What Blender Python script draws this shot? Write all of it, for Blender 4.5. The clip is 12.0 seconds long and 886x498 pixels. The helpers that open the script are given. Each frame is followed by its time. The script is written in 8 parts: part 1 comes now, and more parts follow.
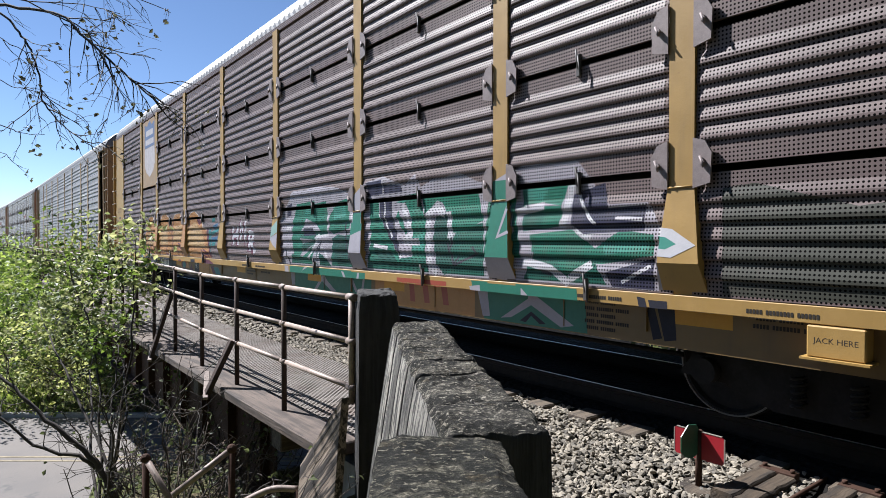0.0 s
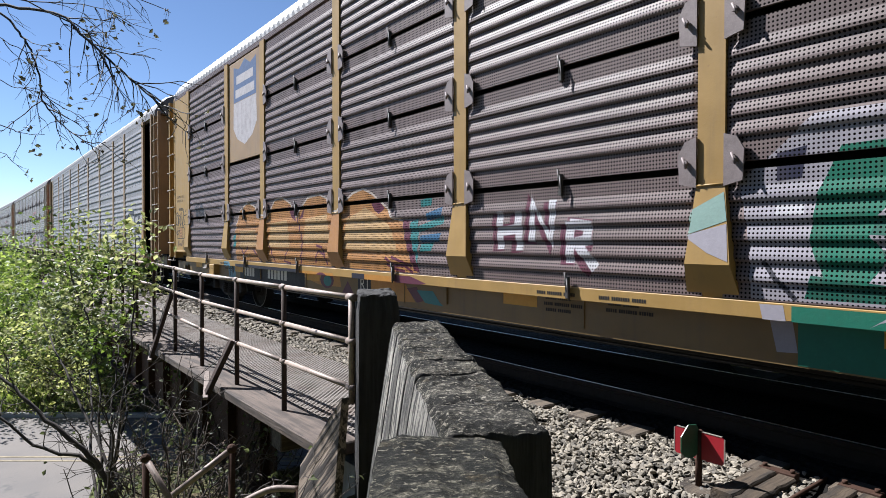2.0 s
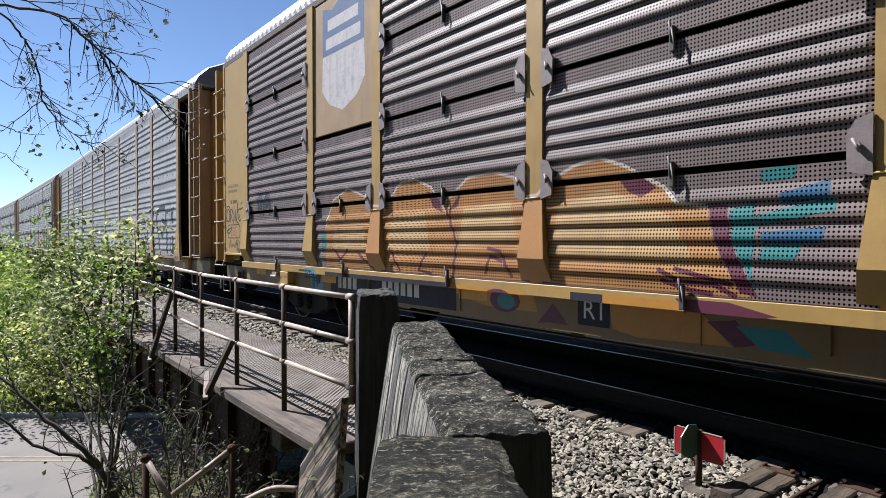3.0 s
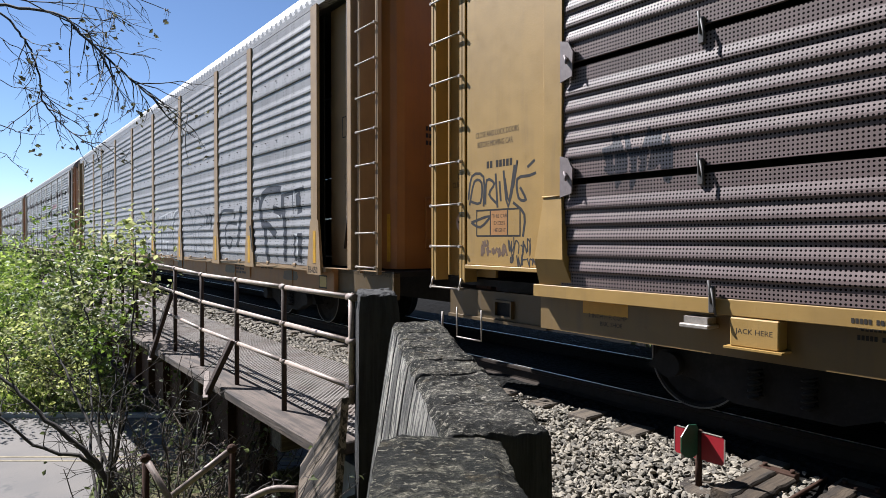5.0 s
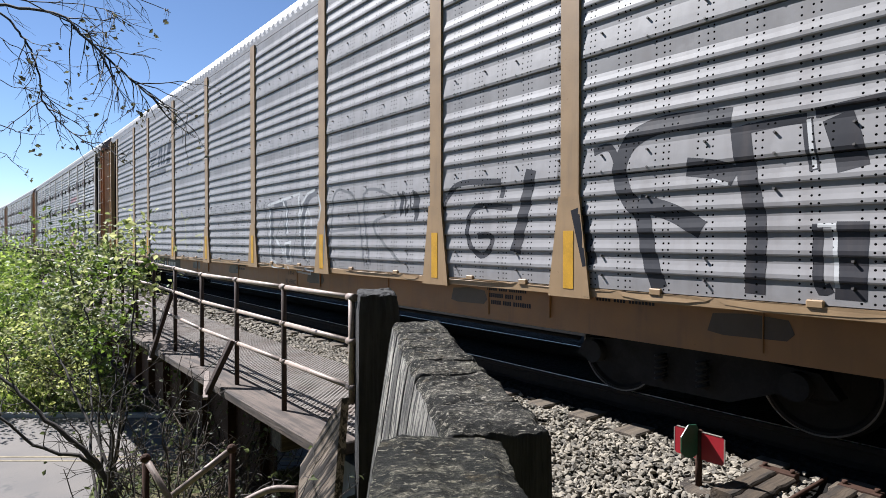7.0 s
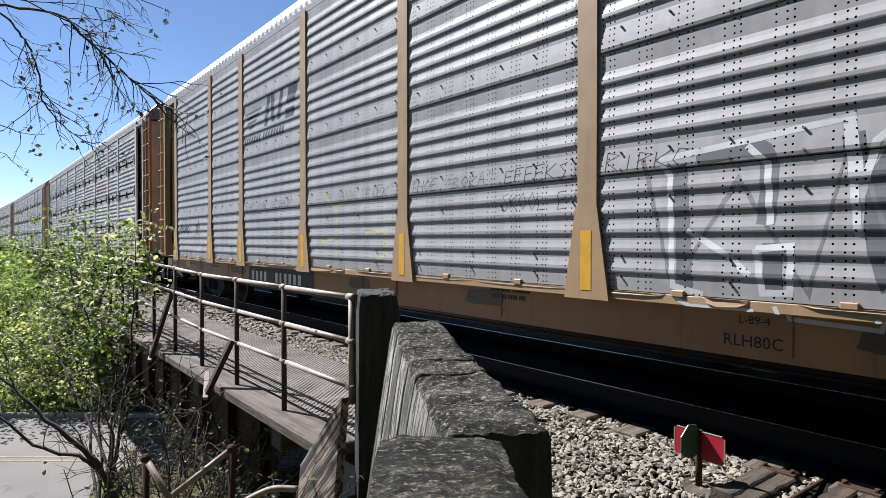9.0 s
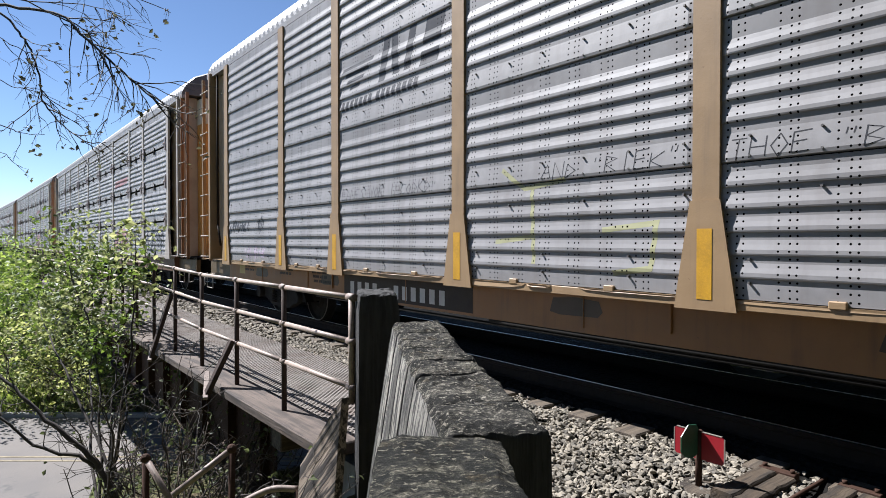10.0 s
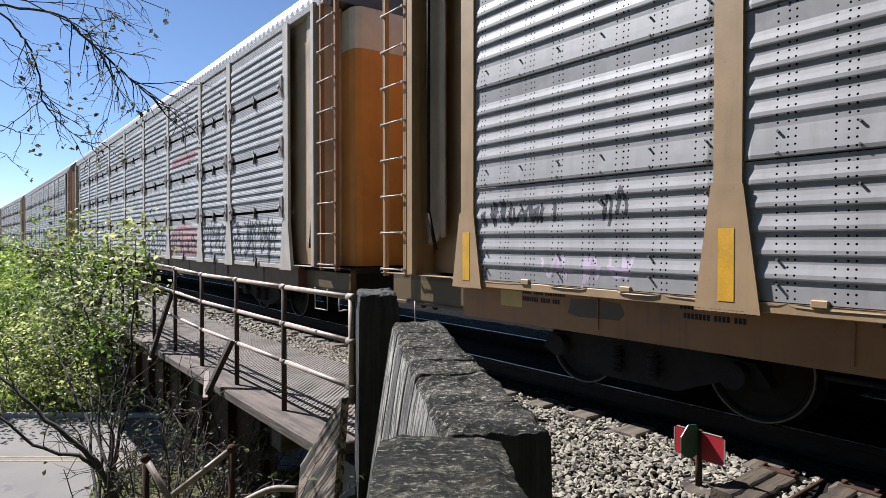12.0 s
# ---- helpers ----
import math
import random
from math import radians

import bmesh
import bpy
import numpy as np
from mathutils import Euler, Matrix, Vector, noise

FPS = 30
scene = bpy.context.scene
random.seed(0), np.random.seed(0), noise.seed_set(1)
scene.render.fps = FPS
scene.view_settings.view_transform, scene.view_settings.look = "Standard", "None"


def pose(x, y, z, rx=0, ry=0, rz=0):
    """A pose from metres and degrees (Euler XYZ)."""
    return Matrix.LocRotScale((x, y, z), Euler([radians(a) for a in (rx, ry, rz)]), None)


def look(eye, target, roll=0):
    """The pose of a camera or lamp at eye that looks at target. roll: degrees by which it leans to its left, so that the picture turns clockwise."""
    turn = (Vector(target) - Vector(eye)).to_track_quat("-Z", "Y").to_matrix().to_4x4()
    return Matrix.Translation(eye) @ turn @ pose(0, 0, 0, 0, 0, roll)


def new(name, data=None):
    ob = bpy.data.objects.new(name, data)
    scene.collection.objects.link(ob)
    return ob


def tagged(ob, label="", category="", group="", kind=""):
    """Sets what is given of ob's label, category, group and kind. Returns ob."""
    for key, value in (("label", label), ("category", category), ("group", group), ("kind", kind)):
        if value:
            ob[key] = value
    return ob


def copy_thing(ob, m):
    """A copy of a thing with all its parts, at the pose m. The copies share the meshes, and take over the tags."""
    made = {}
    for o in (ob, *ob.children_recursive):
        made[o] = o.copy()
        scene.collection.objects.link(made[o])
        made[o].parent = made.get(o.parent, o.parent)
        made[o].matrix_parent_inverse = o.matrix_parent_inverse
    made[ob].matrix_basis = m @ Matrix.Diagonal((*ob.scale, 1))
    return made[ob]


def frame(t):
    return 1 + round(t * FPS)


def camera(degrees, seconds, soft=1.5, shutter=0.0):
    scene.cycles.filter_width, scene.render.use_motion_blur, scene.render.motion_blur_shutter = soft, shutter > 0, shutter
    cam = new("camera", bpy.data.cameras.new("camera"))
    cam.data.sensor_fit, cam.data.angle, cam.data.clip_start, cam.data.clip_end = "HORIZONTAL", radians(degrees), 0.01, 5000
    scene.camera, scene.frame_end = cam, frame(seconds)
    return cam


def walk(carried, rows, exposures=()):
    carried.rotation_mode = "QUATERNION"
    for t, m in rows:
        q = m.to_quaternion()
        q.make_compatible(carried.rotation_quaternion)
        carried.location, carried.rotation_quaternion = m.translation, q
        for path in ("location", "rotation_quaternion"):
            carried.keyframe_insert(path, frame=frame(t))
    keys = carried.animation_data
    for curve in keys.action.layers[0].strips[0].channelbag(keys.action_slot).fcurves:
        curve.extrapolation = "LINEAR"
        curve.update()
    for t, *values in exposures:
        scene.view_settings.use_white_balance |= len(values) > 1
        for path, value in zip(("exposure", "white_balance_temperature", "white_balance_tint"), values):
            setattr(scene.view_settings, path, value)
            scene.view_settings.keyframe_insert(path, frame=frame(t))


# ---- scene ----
# ---------------------------------------------------------------- camera
EYE = (0.0, 0.0, 1.42)
cam = camera(71.96, 12.0, soft=0.65, shutter=0.0)
CAM_POSE = pose(*EYE, 90 - 0.85, 0, -37.68)
walk(cam, [(0.0, CAM_POSE), (12.0, CAM_POSE)], exposures=[(0.0, 1.40, 5850, 12), (12.0, 1.40, 5850, 12)])

# ---------------------------------------------------------------- daylight
SUN_DIR = Vector((-0.34, 0.82, 1.0)).normalized()
world = bpy.data.worlds.new("sky")
scene.world = world
world.use_nodes = True
wn = world.node_tree.nodes
sky = wn.new("ShaderNodeTexSky")
sky.sky_type = "NISHITA"
sky.sun_disc = False
sky.sun_elevation = math.asin(SUN_DIR.z)
sky.sun_rotation = math.atan2(SUN_DIR.x, SUN_DIR.y)
sky.altitude = 2500
sky.air_density, sky.dust_density, sky.ozone_density = 0.95, 0.05, 1.0
wn["Background"].inputs["Strength"].default_value = 0.05
world.node_tree.links.new(sky.outputs[0], wn["Background"].inputs[0])
sun = new("sun", bpy.data.lights.new("sun", "SUN"))
sun.data.energy, sun.data.angle, sun.data.color = 5.0, radians(0.55), (1.0, 0.95, 0.87)
sun.matrix_world = look(SUN_DIR * 60, (0, 0, 0))

# ---------------------------------------------------------------- plan, in metres; z = 0 is the rail head
TRACK_X = 5.62          # track centre line, which runs along Y
HALF = 1.54             # half width of a rack car over its posts
SPEED = 3.844           # train, towards -Y; it brakes a little from the fifth second on
ROAD_Z = -3.9
DECK_Z = -0.10
AX, AY = 0.6113, 0.7914  # horizontal way across the road


def bend(y):
    """How far the track has swung towards -X at y."""
    return max(0.0, y - 8.0) ** 2 / 5000


# ---------------------------------------------------------------- mesh helpers
def part(name, bm, material, parent=None, label="", smooth=False):
    me = bpy.data.meshes.new(name)
    bmesh.ops.recalc_face_normals(bm, faces=bm.faces)
    if smooth:
        for f in bm.faces:
            f.smooth = True
    bm.to_mesh(me)
    bm.free()
    for m in material if isinstance(material, (list, tuple)) else [material]:
        me.materials.append(m)
    ob = new(name, me)
    if parent is not None:
        ob.parent = parent
    if label:
        ob["label"] = label
    return ob


def again(ob, x=0.0, y=0.0, z=0.0, rz=0.0, parent=None):
    """Another piece on the same mesh."""
    o = new(ob.name.split(".")[0], ob.data)
    o.parent = parent or ob.parent
    o.matrix_basis = pose(x, y, z, 0, 0, rz)
    if "label" in ob:
        o["label"] = ob["label"]
    return o


def quads(bm, pts, faces, mat=0):
    vs = [bm.verts.new(p) for p in pts]
    out = []
    for f in faces:
        fc = bm.faces.new([vs[i] for i in f])
        fc.material_index = mat
        out.append(fc)
    return vs, out


BOX_FACES = [(0, 1, 3, 2), (4, 6, 7, 5), (0, 4, 5, 1), (2, 3, 7, 6), (0, 2, 6, 4), (1, 5, 7, 3)]


def box(bm, lo, hi, bevel=0.0, m=None, mat=0):
    pts = [Vector((x, y, z)) for x in (lo[0], hi[0]) for y in (lo[1], hi[1]) for z in (lo[2], hi[2])]
    if m is not None:
        pts = [m @ p for p in pts]
    vs, fs = quads(bm, pts, BOX_FACES, mat)
    if bevel:
        es = list({e for f in fs for e in f.edges})
        bmesh.ops.bevel(bm, geom=es, offset=bevel, segments=1, affect="EDGES", profile=0.6)
    return vs


def bar(bm, a, b, r, n=8, r2=None, mat=0):
    """A round rod from a to b."""
    a, b = Vector(a), Vector(b)
    q = (b - a).to_track_quat("Z", "Y")
    r2 = r if r2 is None else r2
    ring = []
    for p, rr in ((a, r), (b, r2)):
        ring.append([bm.verts.new(p + q @ Vector((math.cos(2 * math.pi * i / n) * rr, math.sin(2 * math.pi * i / n) * rr, 0))) for i in range(n)])
    for i in range(n):
        f = bm.faces.new((ring[0][i], ring[0][(i + 1) % n], ring[1][(i + 1) % n], ring[1][i]))
        f.material_index, f.smooth = mat, True
    for rg in (ring[0][::-1], ring[1]):
        bm.faces.new(rg).material_index = mat


def beam(bm, a, b, w, h, bevel=0.0, mat=0):
    """A squared stick from a to b, w wide and h high."""
    a, b = Vector(a), Vector(b)
    d = b - a
    q = d.to_track_quat("Y", "Z").to_matrix().to_4x4()
    box(bm, (-w / 2, 0, -h / 2), (w / 2, d.length, h / 2), bevel, Matrix.Translation(a) @ q, mat)


def prism(bm, outline, axis, lo, hi, mat=0):
    """Extrudes a closed 2D outline along an axis (0: x with (y, z), 1: y with (x, z), 2: z with (x, y))."""
    def at(p, v):
        return {0: (v, p[0], p[1]), 1: (p[0], v, p[1]), 2: (p[0], p[1], v)}[axis]
    a = [bm.verts.new(at(p, lo)) for p in outline]
    b = [bm.verts.new(at(p, hi)) for p in outline]
    n = len(outline)
    for i in range(n):
        bm.faces.new((a[i], a[(i + 1) % n], b[(i + 1) % n], b[i])).material_index = mat
    bm.faces.new(a[::-1]).material_index = mat
    bm.faces.new(b).material_index = mat


def thing(name, label, category, at=(0, 0, 0), group="", kind=""):
    ob = new(name)
    ob.empty_display_size = 0.2
    ob.location = at
    return tagged(ob, label, category, group, kind)


# ---------------------------------------------------------------- materials
def rgb(*c):
    return (*c, 1.0)


class Mat:
    """A small builder round one node material."""

    def __init__(self, name, base, rough=0.6, metal=0.0):
        self.m = bpy.data.materials.new(name)
        self.m.use_nodes = True
        self.nt = self.m.node_tree
        self.b = self.nt.nodes["Principled BSDF"]
        self.b.inputs["Roughness"].default_value = rough
        self.b.inputs["Metallic"].default_value = metal
        self.col = self.node("ShaderNodeRGB").outputs[0]
        self.col.default_value = rgb(*base)
        self.tc = self.node("ShaderNodeTexCoord")
        self.height = None

    def node(self, kind, **props):
        n = self.nt.nodes.new(kind)
        for k, v in props.items():
            if k == "operation":
                n.operation = v
            elif k == "blend_type":
                n.blend_type = v
            elif k == "data_type":
                n.data_type = v
        return n

    def link(self, a, b):
        if isinstance(a, (int, float)):
            b.default_value = a
        else:
            self.nt.links.new(a, b)

    def math(self, op, a, b=0.0, c=0.0):
        n = self.node("ShaderNodeMath", operation=op)
        for i, v in enumerate((a, b, c)):
            self.link(v, n.inputs[i])
        return n.outputs[0]

    def coords(self, stretch=(1, 1, 1), which="Object"):
        n = self.node("ShaderNodeMapping")
        n.inputs["Scale"].default_value = stretch
        self.link(self.tc.outputs[which], n.inputs["Vector"])
        return n.outputs[0]

    def noise(self, scale, detail=4.0, stretch=(1, 1, 1), rough=0.6, offset=None):
        n = self.node("ShaderNodeTexNoise")
        n.inputs["Scale"].default_value = scale
        n.inputs["Detail"].default_value = detail
        n.inputs["Roughness"].default_value = rough
        v = self.coords(stretch)
        if offset is not None:
            add = self.node("ShaderNodeVectorMath", operation="ADD")
            self.link(v, add.inputs[0])
            self.link(offset, add.inputs[1])
            v = add.outputs[0]
        self.link(v, n.inputs["Vector"])
        return n.outputs["Fac"]

    def ramp(self, fac, lo, hi):
        n = self.node("ShaderNodeMapRange")
        n.interpolation_type = "SMOOTHSTEP"
        self.link(fac, n.inputs["Value"])
        n.inputs["From Min"].default_value, n.inputs["From Max"].default_value = lo, hi
        return n.outputs[0]

    def mix(self, fac, colour, amount=1.0, how="MIX"):
        """Lays a colour (or socket) over the base by fac."""
        n = self.node("ShaderNodeMix", data_type="RGBA", blend_type=how)
        f = self.math("MULTIPLY", fac, amount) if amount != 1.0 else fac
        self.link(f, n.inputs[0])
        self.link(self.col, n.inputs[6])
        if isinstance(colour, tuple):
            n.inputs[7].default_value = rgb(*colour)
        else:
            self.link(colour, n.inputs[7])
        self.col = n.outputs[2]
        return self

    def vary(self, amount=0.3, source="obj"):
        """Brightness varied from piece to piece."""
        if source == "obj":
            r = self.node("ShaderNodeObjectInfo").outputs["Random"]
        else:
            r = self.node("ShaderNodeNewGeometry").outputs["Random Per Island"]
        n = self.node("ShaderNodeHueSaturation")
        self.link(self.math("MULTIPLY_ADD", r, 2 * amount, 1 - amount), n.inputs["Value"])
        self.link(self.col, n.inputs["Color"])
        self.col = n.outputs[0]
        return self

    def relief(self, h, dist=0.01, strength=0.6):
        n = self.node("ShaderNodeBump")
        n.inputs["Distance"].default_value = dist
        n.inputs["Strength"].default_value = strength
        self.link(h, n.inputs["Height"])
        if self.height is not None:
            self.link(self.height, n.inputs["Normal"])
        self.height = n.outputs[0]
        return self

    def rough(self, fac, lo, hi):
        n = self.node("ShaderNodeMapRange")
        self.link(fac, n.inputs["Value"])
        n.inputs["To Min"].default_value, n.inputs["To Max"].default_value = lo, hi
        self.link(n.outputs[0], self.b.inputs["Roughness"])
        return self

    def done(self):
        self.link(self.col, self.b.inputs["Base Color"])
        if self.height is not None:
            self.link(self.height, self.b.inputs["Normal"])
        return self.m


def paint_mat(name, base, rust=(0.10, 0.045, 0.02), wear=0.6, rough=0.5, dirt=(0.06, 0.05, 0.045)):
    """Old weathered car paint with soot, streaks and rust specks."""
    k = Mat(name, base, rough)
    k.mix(k.ramp(k.noise(1.3, 6), 0.45, 0.75), dirt, 0.35 * wear)
    k.mix(k.ramp(k.noise(1.0, 5, (9, 9, 0.7)), 0.5, 0.8), dirt, 0.5 * wear)
    k.mix(k.ramp(k.noise(24, 5), 0.66, 0.76), rust, 0.7 * wear)
    k.mix(k.ramp(k.noise(3, 3), 0.35, 0.7), tuple(min(1, c * 1.35) for c in base), 0.35)
    k.rough(k.noise(6), rough - 0.15, rough + 0.25)
    k.b.inputs["Specular IOR Level"].default_value = 0.45
    k.relief(k.noise(40, 4), 0.003, 0.25)
    return k.done()


def wood_mat(name, base, dark, along=1, scale=1.0, lichen=0.0, crack=0.5):
    """Weathered timber; along: the axis of the grain."""
    st = [14 * scale] * 3
    st[along] = 0.9 * scale
    k = Mat(name, base, 0.85)
    g = k.noise(1.0, 7, tuple(st), 0.65)
    k.mix(k.ramp(g, 0.38, 0.62), dark)
    k.mix(k.ramp(k.noise(2.2 * scale, 4), 0.4, 0.7), tuple(c * 1.5 for c in base), 0.45)
    fine = k.noise(3.0, 6, tuple(st), 0.7)
    k.mix(k.ramp(fine, 0.55, 0.72), tuple(c * 0.25 for c in dark), crack)
    if lichen:
        k.mix(k.ramp(k.noise(17, 5), 0.55, 0.66), (0.34, 0.35, 0.30), lichen)
        k.mix(k.ramp(k.noise(9, 5), 0.56, 0.7), (0.05, 0.06, 0.035), lichen)
    k.relief(g, 0.02, 0.7).relief(fine, 0.008, 0.8)
    return k.done()


def plain_mat(name, base, rough=0.6, metal=0.0, spot=0.3, scale=8.0):
    k = Mat(name, base, rough, metal)
    k.mix(k.ramp(k.noise(scale, 5), 0.4, 0.7), tuple(c * 0.45 for c in base), spot)
    k.mix(k.ramp(k.noise(scale * 6, 4), 0.45, 0.7), tuple(min(1, c * 1.5) for c in base), spot * 0.7)
    k.rough(k.noise(scale * 2), max(0.05, rough - 0.15), min(1, rough + 0.15))
    k.relief(k.noise(scale * 8, 4), 0.004, 0.3)
    if max(base) < 0.06:
        k.b.inputs["Specular IOR Level"].default_value = 0.12
    return k.done()


M_TAN = paint_mat("tan_car_paint", (0.29, 0.178, 0.048), wear=0.45)
M_TANPINK = paint_mat("faded_buff_car_paint", (0.27, 0.178, 0.092))
M_BROWN = paint_mat("brown_car_paint", (0.10, 0.045, 0.022), wear=0.8)
M_ROOF = plain_mat("galvanised_roof_steel", (0.12, 0.12, 0.125), 0.6, 0.2, 0.35, 3)
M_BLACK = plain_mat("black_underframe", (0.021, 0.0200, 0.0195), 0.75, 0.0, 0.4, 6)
M_YELLOW = plain_mat("reflective_yellow", (0.50, 0.265, 0.010), 0.5, 0, 0.35)
M_RAIL = plain_mat("dark_rail_steel", (0.035, 0.027, 0.022), 0.8, 0.0, 0.3, 12)
M_RAILHEAD = plain_mat("polished_rail_head", (0.85, 0.82, 0.78), 0.38, 0.95, 0.1, 12)
M_RUST = plain_mat("rusty_steel", (0.05, 0.028, 0.02), 0.8, 0.1, 0.5, 9)
M_PIPE = plain_mat("weathered_pale_pipe", (0.29, 0.225, 0.185), 0.5, 0.1, 0.7, 14)
M_PIPE_DULL = plain_mat("dull_brown_pipe", (0.19, 0.145, 0.12), 0.6, 0.1, 0.6, 14)
M_POSTIRON = plain_mat("dark_rusted_iron", (0.055, 0.040, 0.034), 0.7, 0.1, 0.5, 20)
M_CHROME = plain_mat("bare_grab_iron", (0.30, 0.265, 0.23), 0.5, 0.3, 0.4, 20)
M_TIMBER_Y = wood_mat("grey_weathered_timber", (0.100, 0.074, 0.058), (0.034, 0.025, 0.020), 1, 1.0, crack=0.85)
M_TIMBER_X = wood_mat("weathered_tie_wood", (0.084, 0.064, 0.044), (0.026, 0.019, 0.014), 0, 1.0, crack=0.85)


def crust_mat(name, pale, dark, mossy):
    """Old timber top, grain across it, under a broken crust of lichen and dirt."""
    k = Mat(name, dark, 0.95)
    k.vary(0.45, "obj")
    k.b.inputs["Specular IOR Level"].default_value = 0.2
    patch = k.ramp(k.noise(7, 9, (0.6, 1.3, 1), 0.72), 0.46, 0.54)
    grain = k.noise(1.0, 8, (17, 64, 64), 0.75)
    k.mix(k.math("MULTIPLY", patch, k.ramp(grain, 0.44, 0.54)), pale, 0.35)
    k.mix(k.ramp(k.noise(6, 6, (1, 1, 1), 0.7), 0.55, 0.66), (0.105, 0.078, 0.040), 0.6)
    fine = k.noise(170, 5, (0.6, 1, 1), 0.7)
    k.mix(k.math("MULTIPLY", patch, k.ramp(fine, 0.54, 0.58)), tuple(min(1, c * 1.3) for c in pale), mossy * 0.6)
    k.mix(k.ramp(grain, 0.55, 0.63), tuple(c * 0.25 for c in dark), 0.85)
    k.mix(k.ramp(k.noise(5.5, 9, (1, 1, 1), 0.72), 0.52, 0.58), (0.016, 0.017, 0.015), 0.9)
    k.mix(k.ramp(k.noise(3.5, 5), 0.54, 0.68), (0.045, 0.042, 0.020), 0.5)
    spot = k.noise(70, 6, (0.7, 1.2, 1), 0.75)
    k.mix(k.ramp(spot, 0.56, 0.61), tuple(min(1, c * 1.6) for c in pale), 0.75)
    k.mix(k.ramp(spot, 0.44, 0.38), tuple(c * 0.4 for c in dark), 0.7)
    k.relief(k.noise(24, 8, (1, 1, 1), 0.75), 0.018, 1.0).relief(grain, 0.010, 1.0).relief(spot, 0.010, 1.0).relief(fine, 0.006, 1.0)
    return k.done()


M_LICHEN = crust_mat("lichen_crusted_timber", (0.275, 0.252, 0.205), (0.029, 0.028, 0.025), 1.0)


def streak_mat(name):
    """Split, weather-bleached upright face of a timber."""
    k = Mat(name, (0.24, 0.225, 0.195), 0.9)
    k.vary(0.75, "obj")
    g = k.noise(1.0, 8, (30, 30, 0.8), 0.7)
    k.mix(k.ramp(g, 0.45, 0.55), (0.045, 0.042, 0.04))
    f = k.noise(1.0, 7, (150, 150, 4), 0.7)
    k.mix(k.ramp(f, 0.52, 0.62), (0.02, 0.019, 0.018), 0.8)
    k.mix(k.ramp(k.noise(1.0, 6, (12, 12, 0.9)), 0.56, 0.68), (0.34, 0.325, 0.285), 0.7)
    k.relief(g, 0.03, 1.0).relief(f, 0.012, 0.9)
    return k.done()


M_STREAK = streak_mat("split_bleached_timber_side")
# Mossy crust in a darker copy; shade over the end timber is put in.
M_MOSSY_SHADED = crust_mat("dark_mossy_timber", (0.195, 0.178, 0.135), (0.023, 0.023, 0.020), 0.9)
M_POST = wood_mat("tarred_post_wood", (0.030, 0.028, 0.027), (0.012, 0.011, 0.010), 2, 1.4, crack=0.6)


def panel_mat(name, base, style, gloss=0.28):
    """Corrugated rack sheet with its punched holes."""
    k = Mat(name, base, 0.6, 0.0)
    k.mix(k.ramp(k.noise(0.8, 6), 0.4, 0.75), tuple(c * 0.55 for c in base), 0.5)
    k.mix(k.ramp(k.noise(1.0, 5, (6, 6, 0.5)), 0.45, 0.75), (0.10, 0.075, 0.065), 0.25)
    k.mix(k.ramp(k.noise(5, 5), 0.5, 0.8), tuple(min(1, c * 1.3) for c in base), 0.4)
    sep = k.node("ShaderNodeSeparateXYZ")
    k.link(k.tc.outputs["Object"], sep.inputs[0])
    y, z = sep.outputs[1], sep.outputs[2]
    py, pz = (0.0275, 0.0290) if style == "dense" else (0.115, 0.050)
    def cell(v, p):
        return k.math("MULTIPLY", k.math("SUBTRACT", k.math("FRACT", k.math("DIVIDE", v, p)), 0.5), p)
    if style == "dense":
        cy = cell(y, py)
    else:
        cy = k.math("MINIMUM", k.math("ABSOLUTE", cell(y, 0.34)), k.math("ABSOLUTE", k.math("SUBTRACT", k.math("ABSOLUTE", cell(k.math("ADD", y, 0.09), 0.34)), 0.022)))
    cz = cell(z, pz)
    dist = k.math("SQRT", k.math("ADD", k.math("MULTIPLY", cy, cy), k.math("MULTIPLY", cz, cz)))
    hole = k.math("SUBTRACT", 1.0, k.ramp(dist, 0.0066, 0.0084))
    k.mix(hole, (0.004, 0.004, 0.004))
    k.link(k.math("MULTIPLY", k.math("SUBTRACT", 1.0, hole), gloss), k.b.inputs["Specular IOR Level"])
    k.rough(k.noise(7), 0.46, 0.62)
    k.relief(k.noise(3, 3), 0.01, 0.25)
    return k.done()


M_SHEET_DARK = panel_mat("dull_purple_grey_sheet", (0.146, 0.106, 0.100), "dense", 0.42)
M_SHEET_SILVER = panel_mat("silver_grey_sheet", (0.250, 0.240, 0.240), "sparse", 0.5)
M_SHEET_PALE = panel_mat("pale_weathered_sheet", (0.38, 0.37, 0.37), "dense", 0.5)

# ---------------------------------------------------------------- ground
def smooth01(v):
    v = max(0.0, min(1.0, v))
    return v * v * (3 - 2 * v)


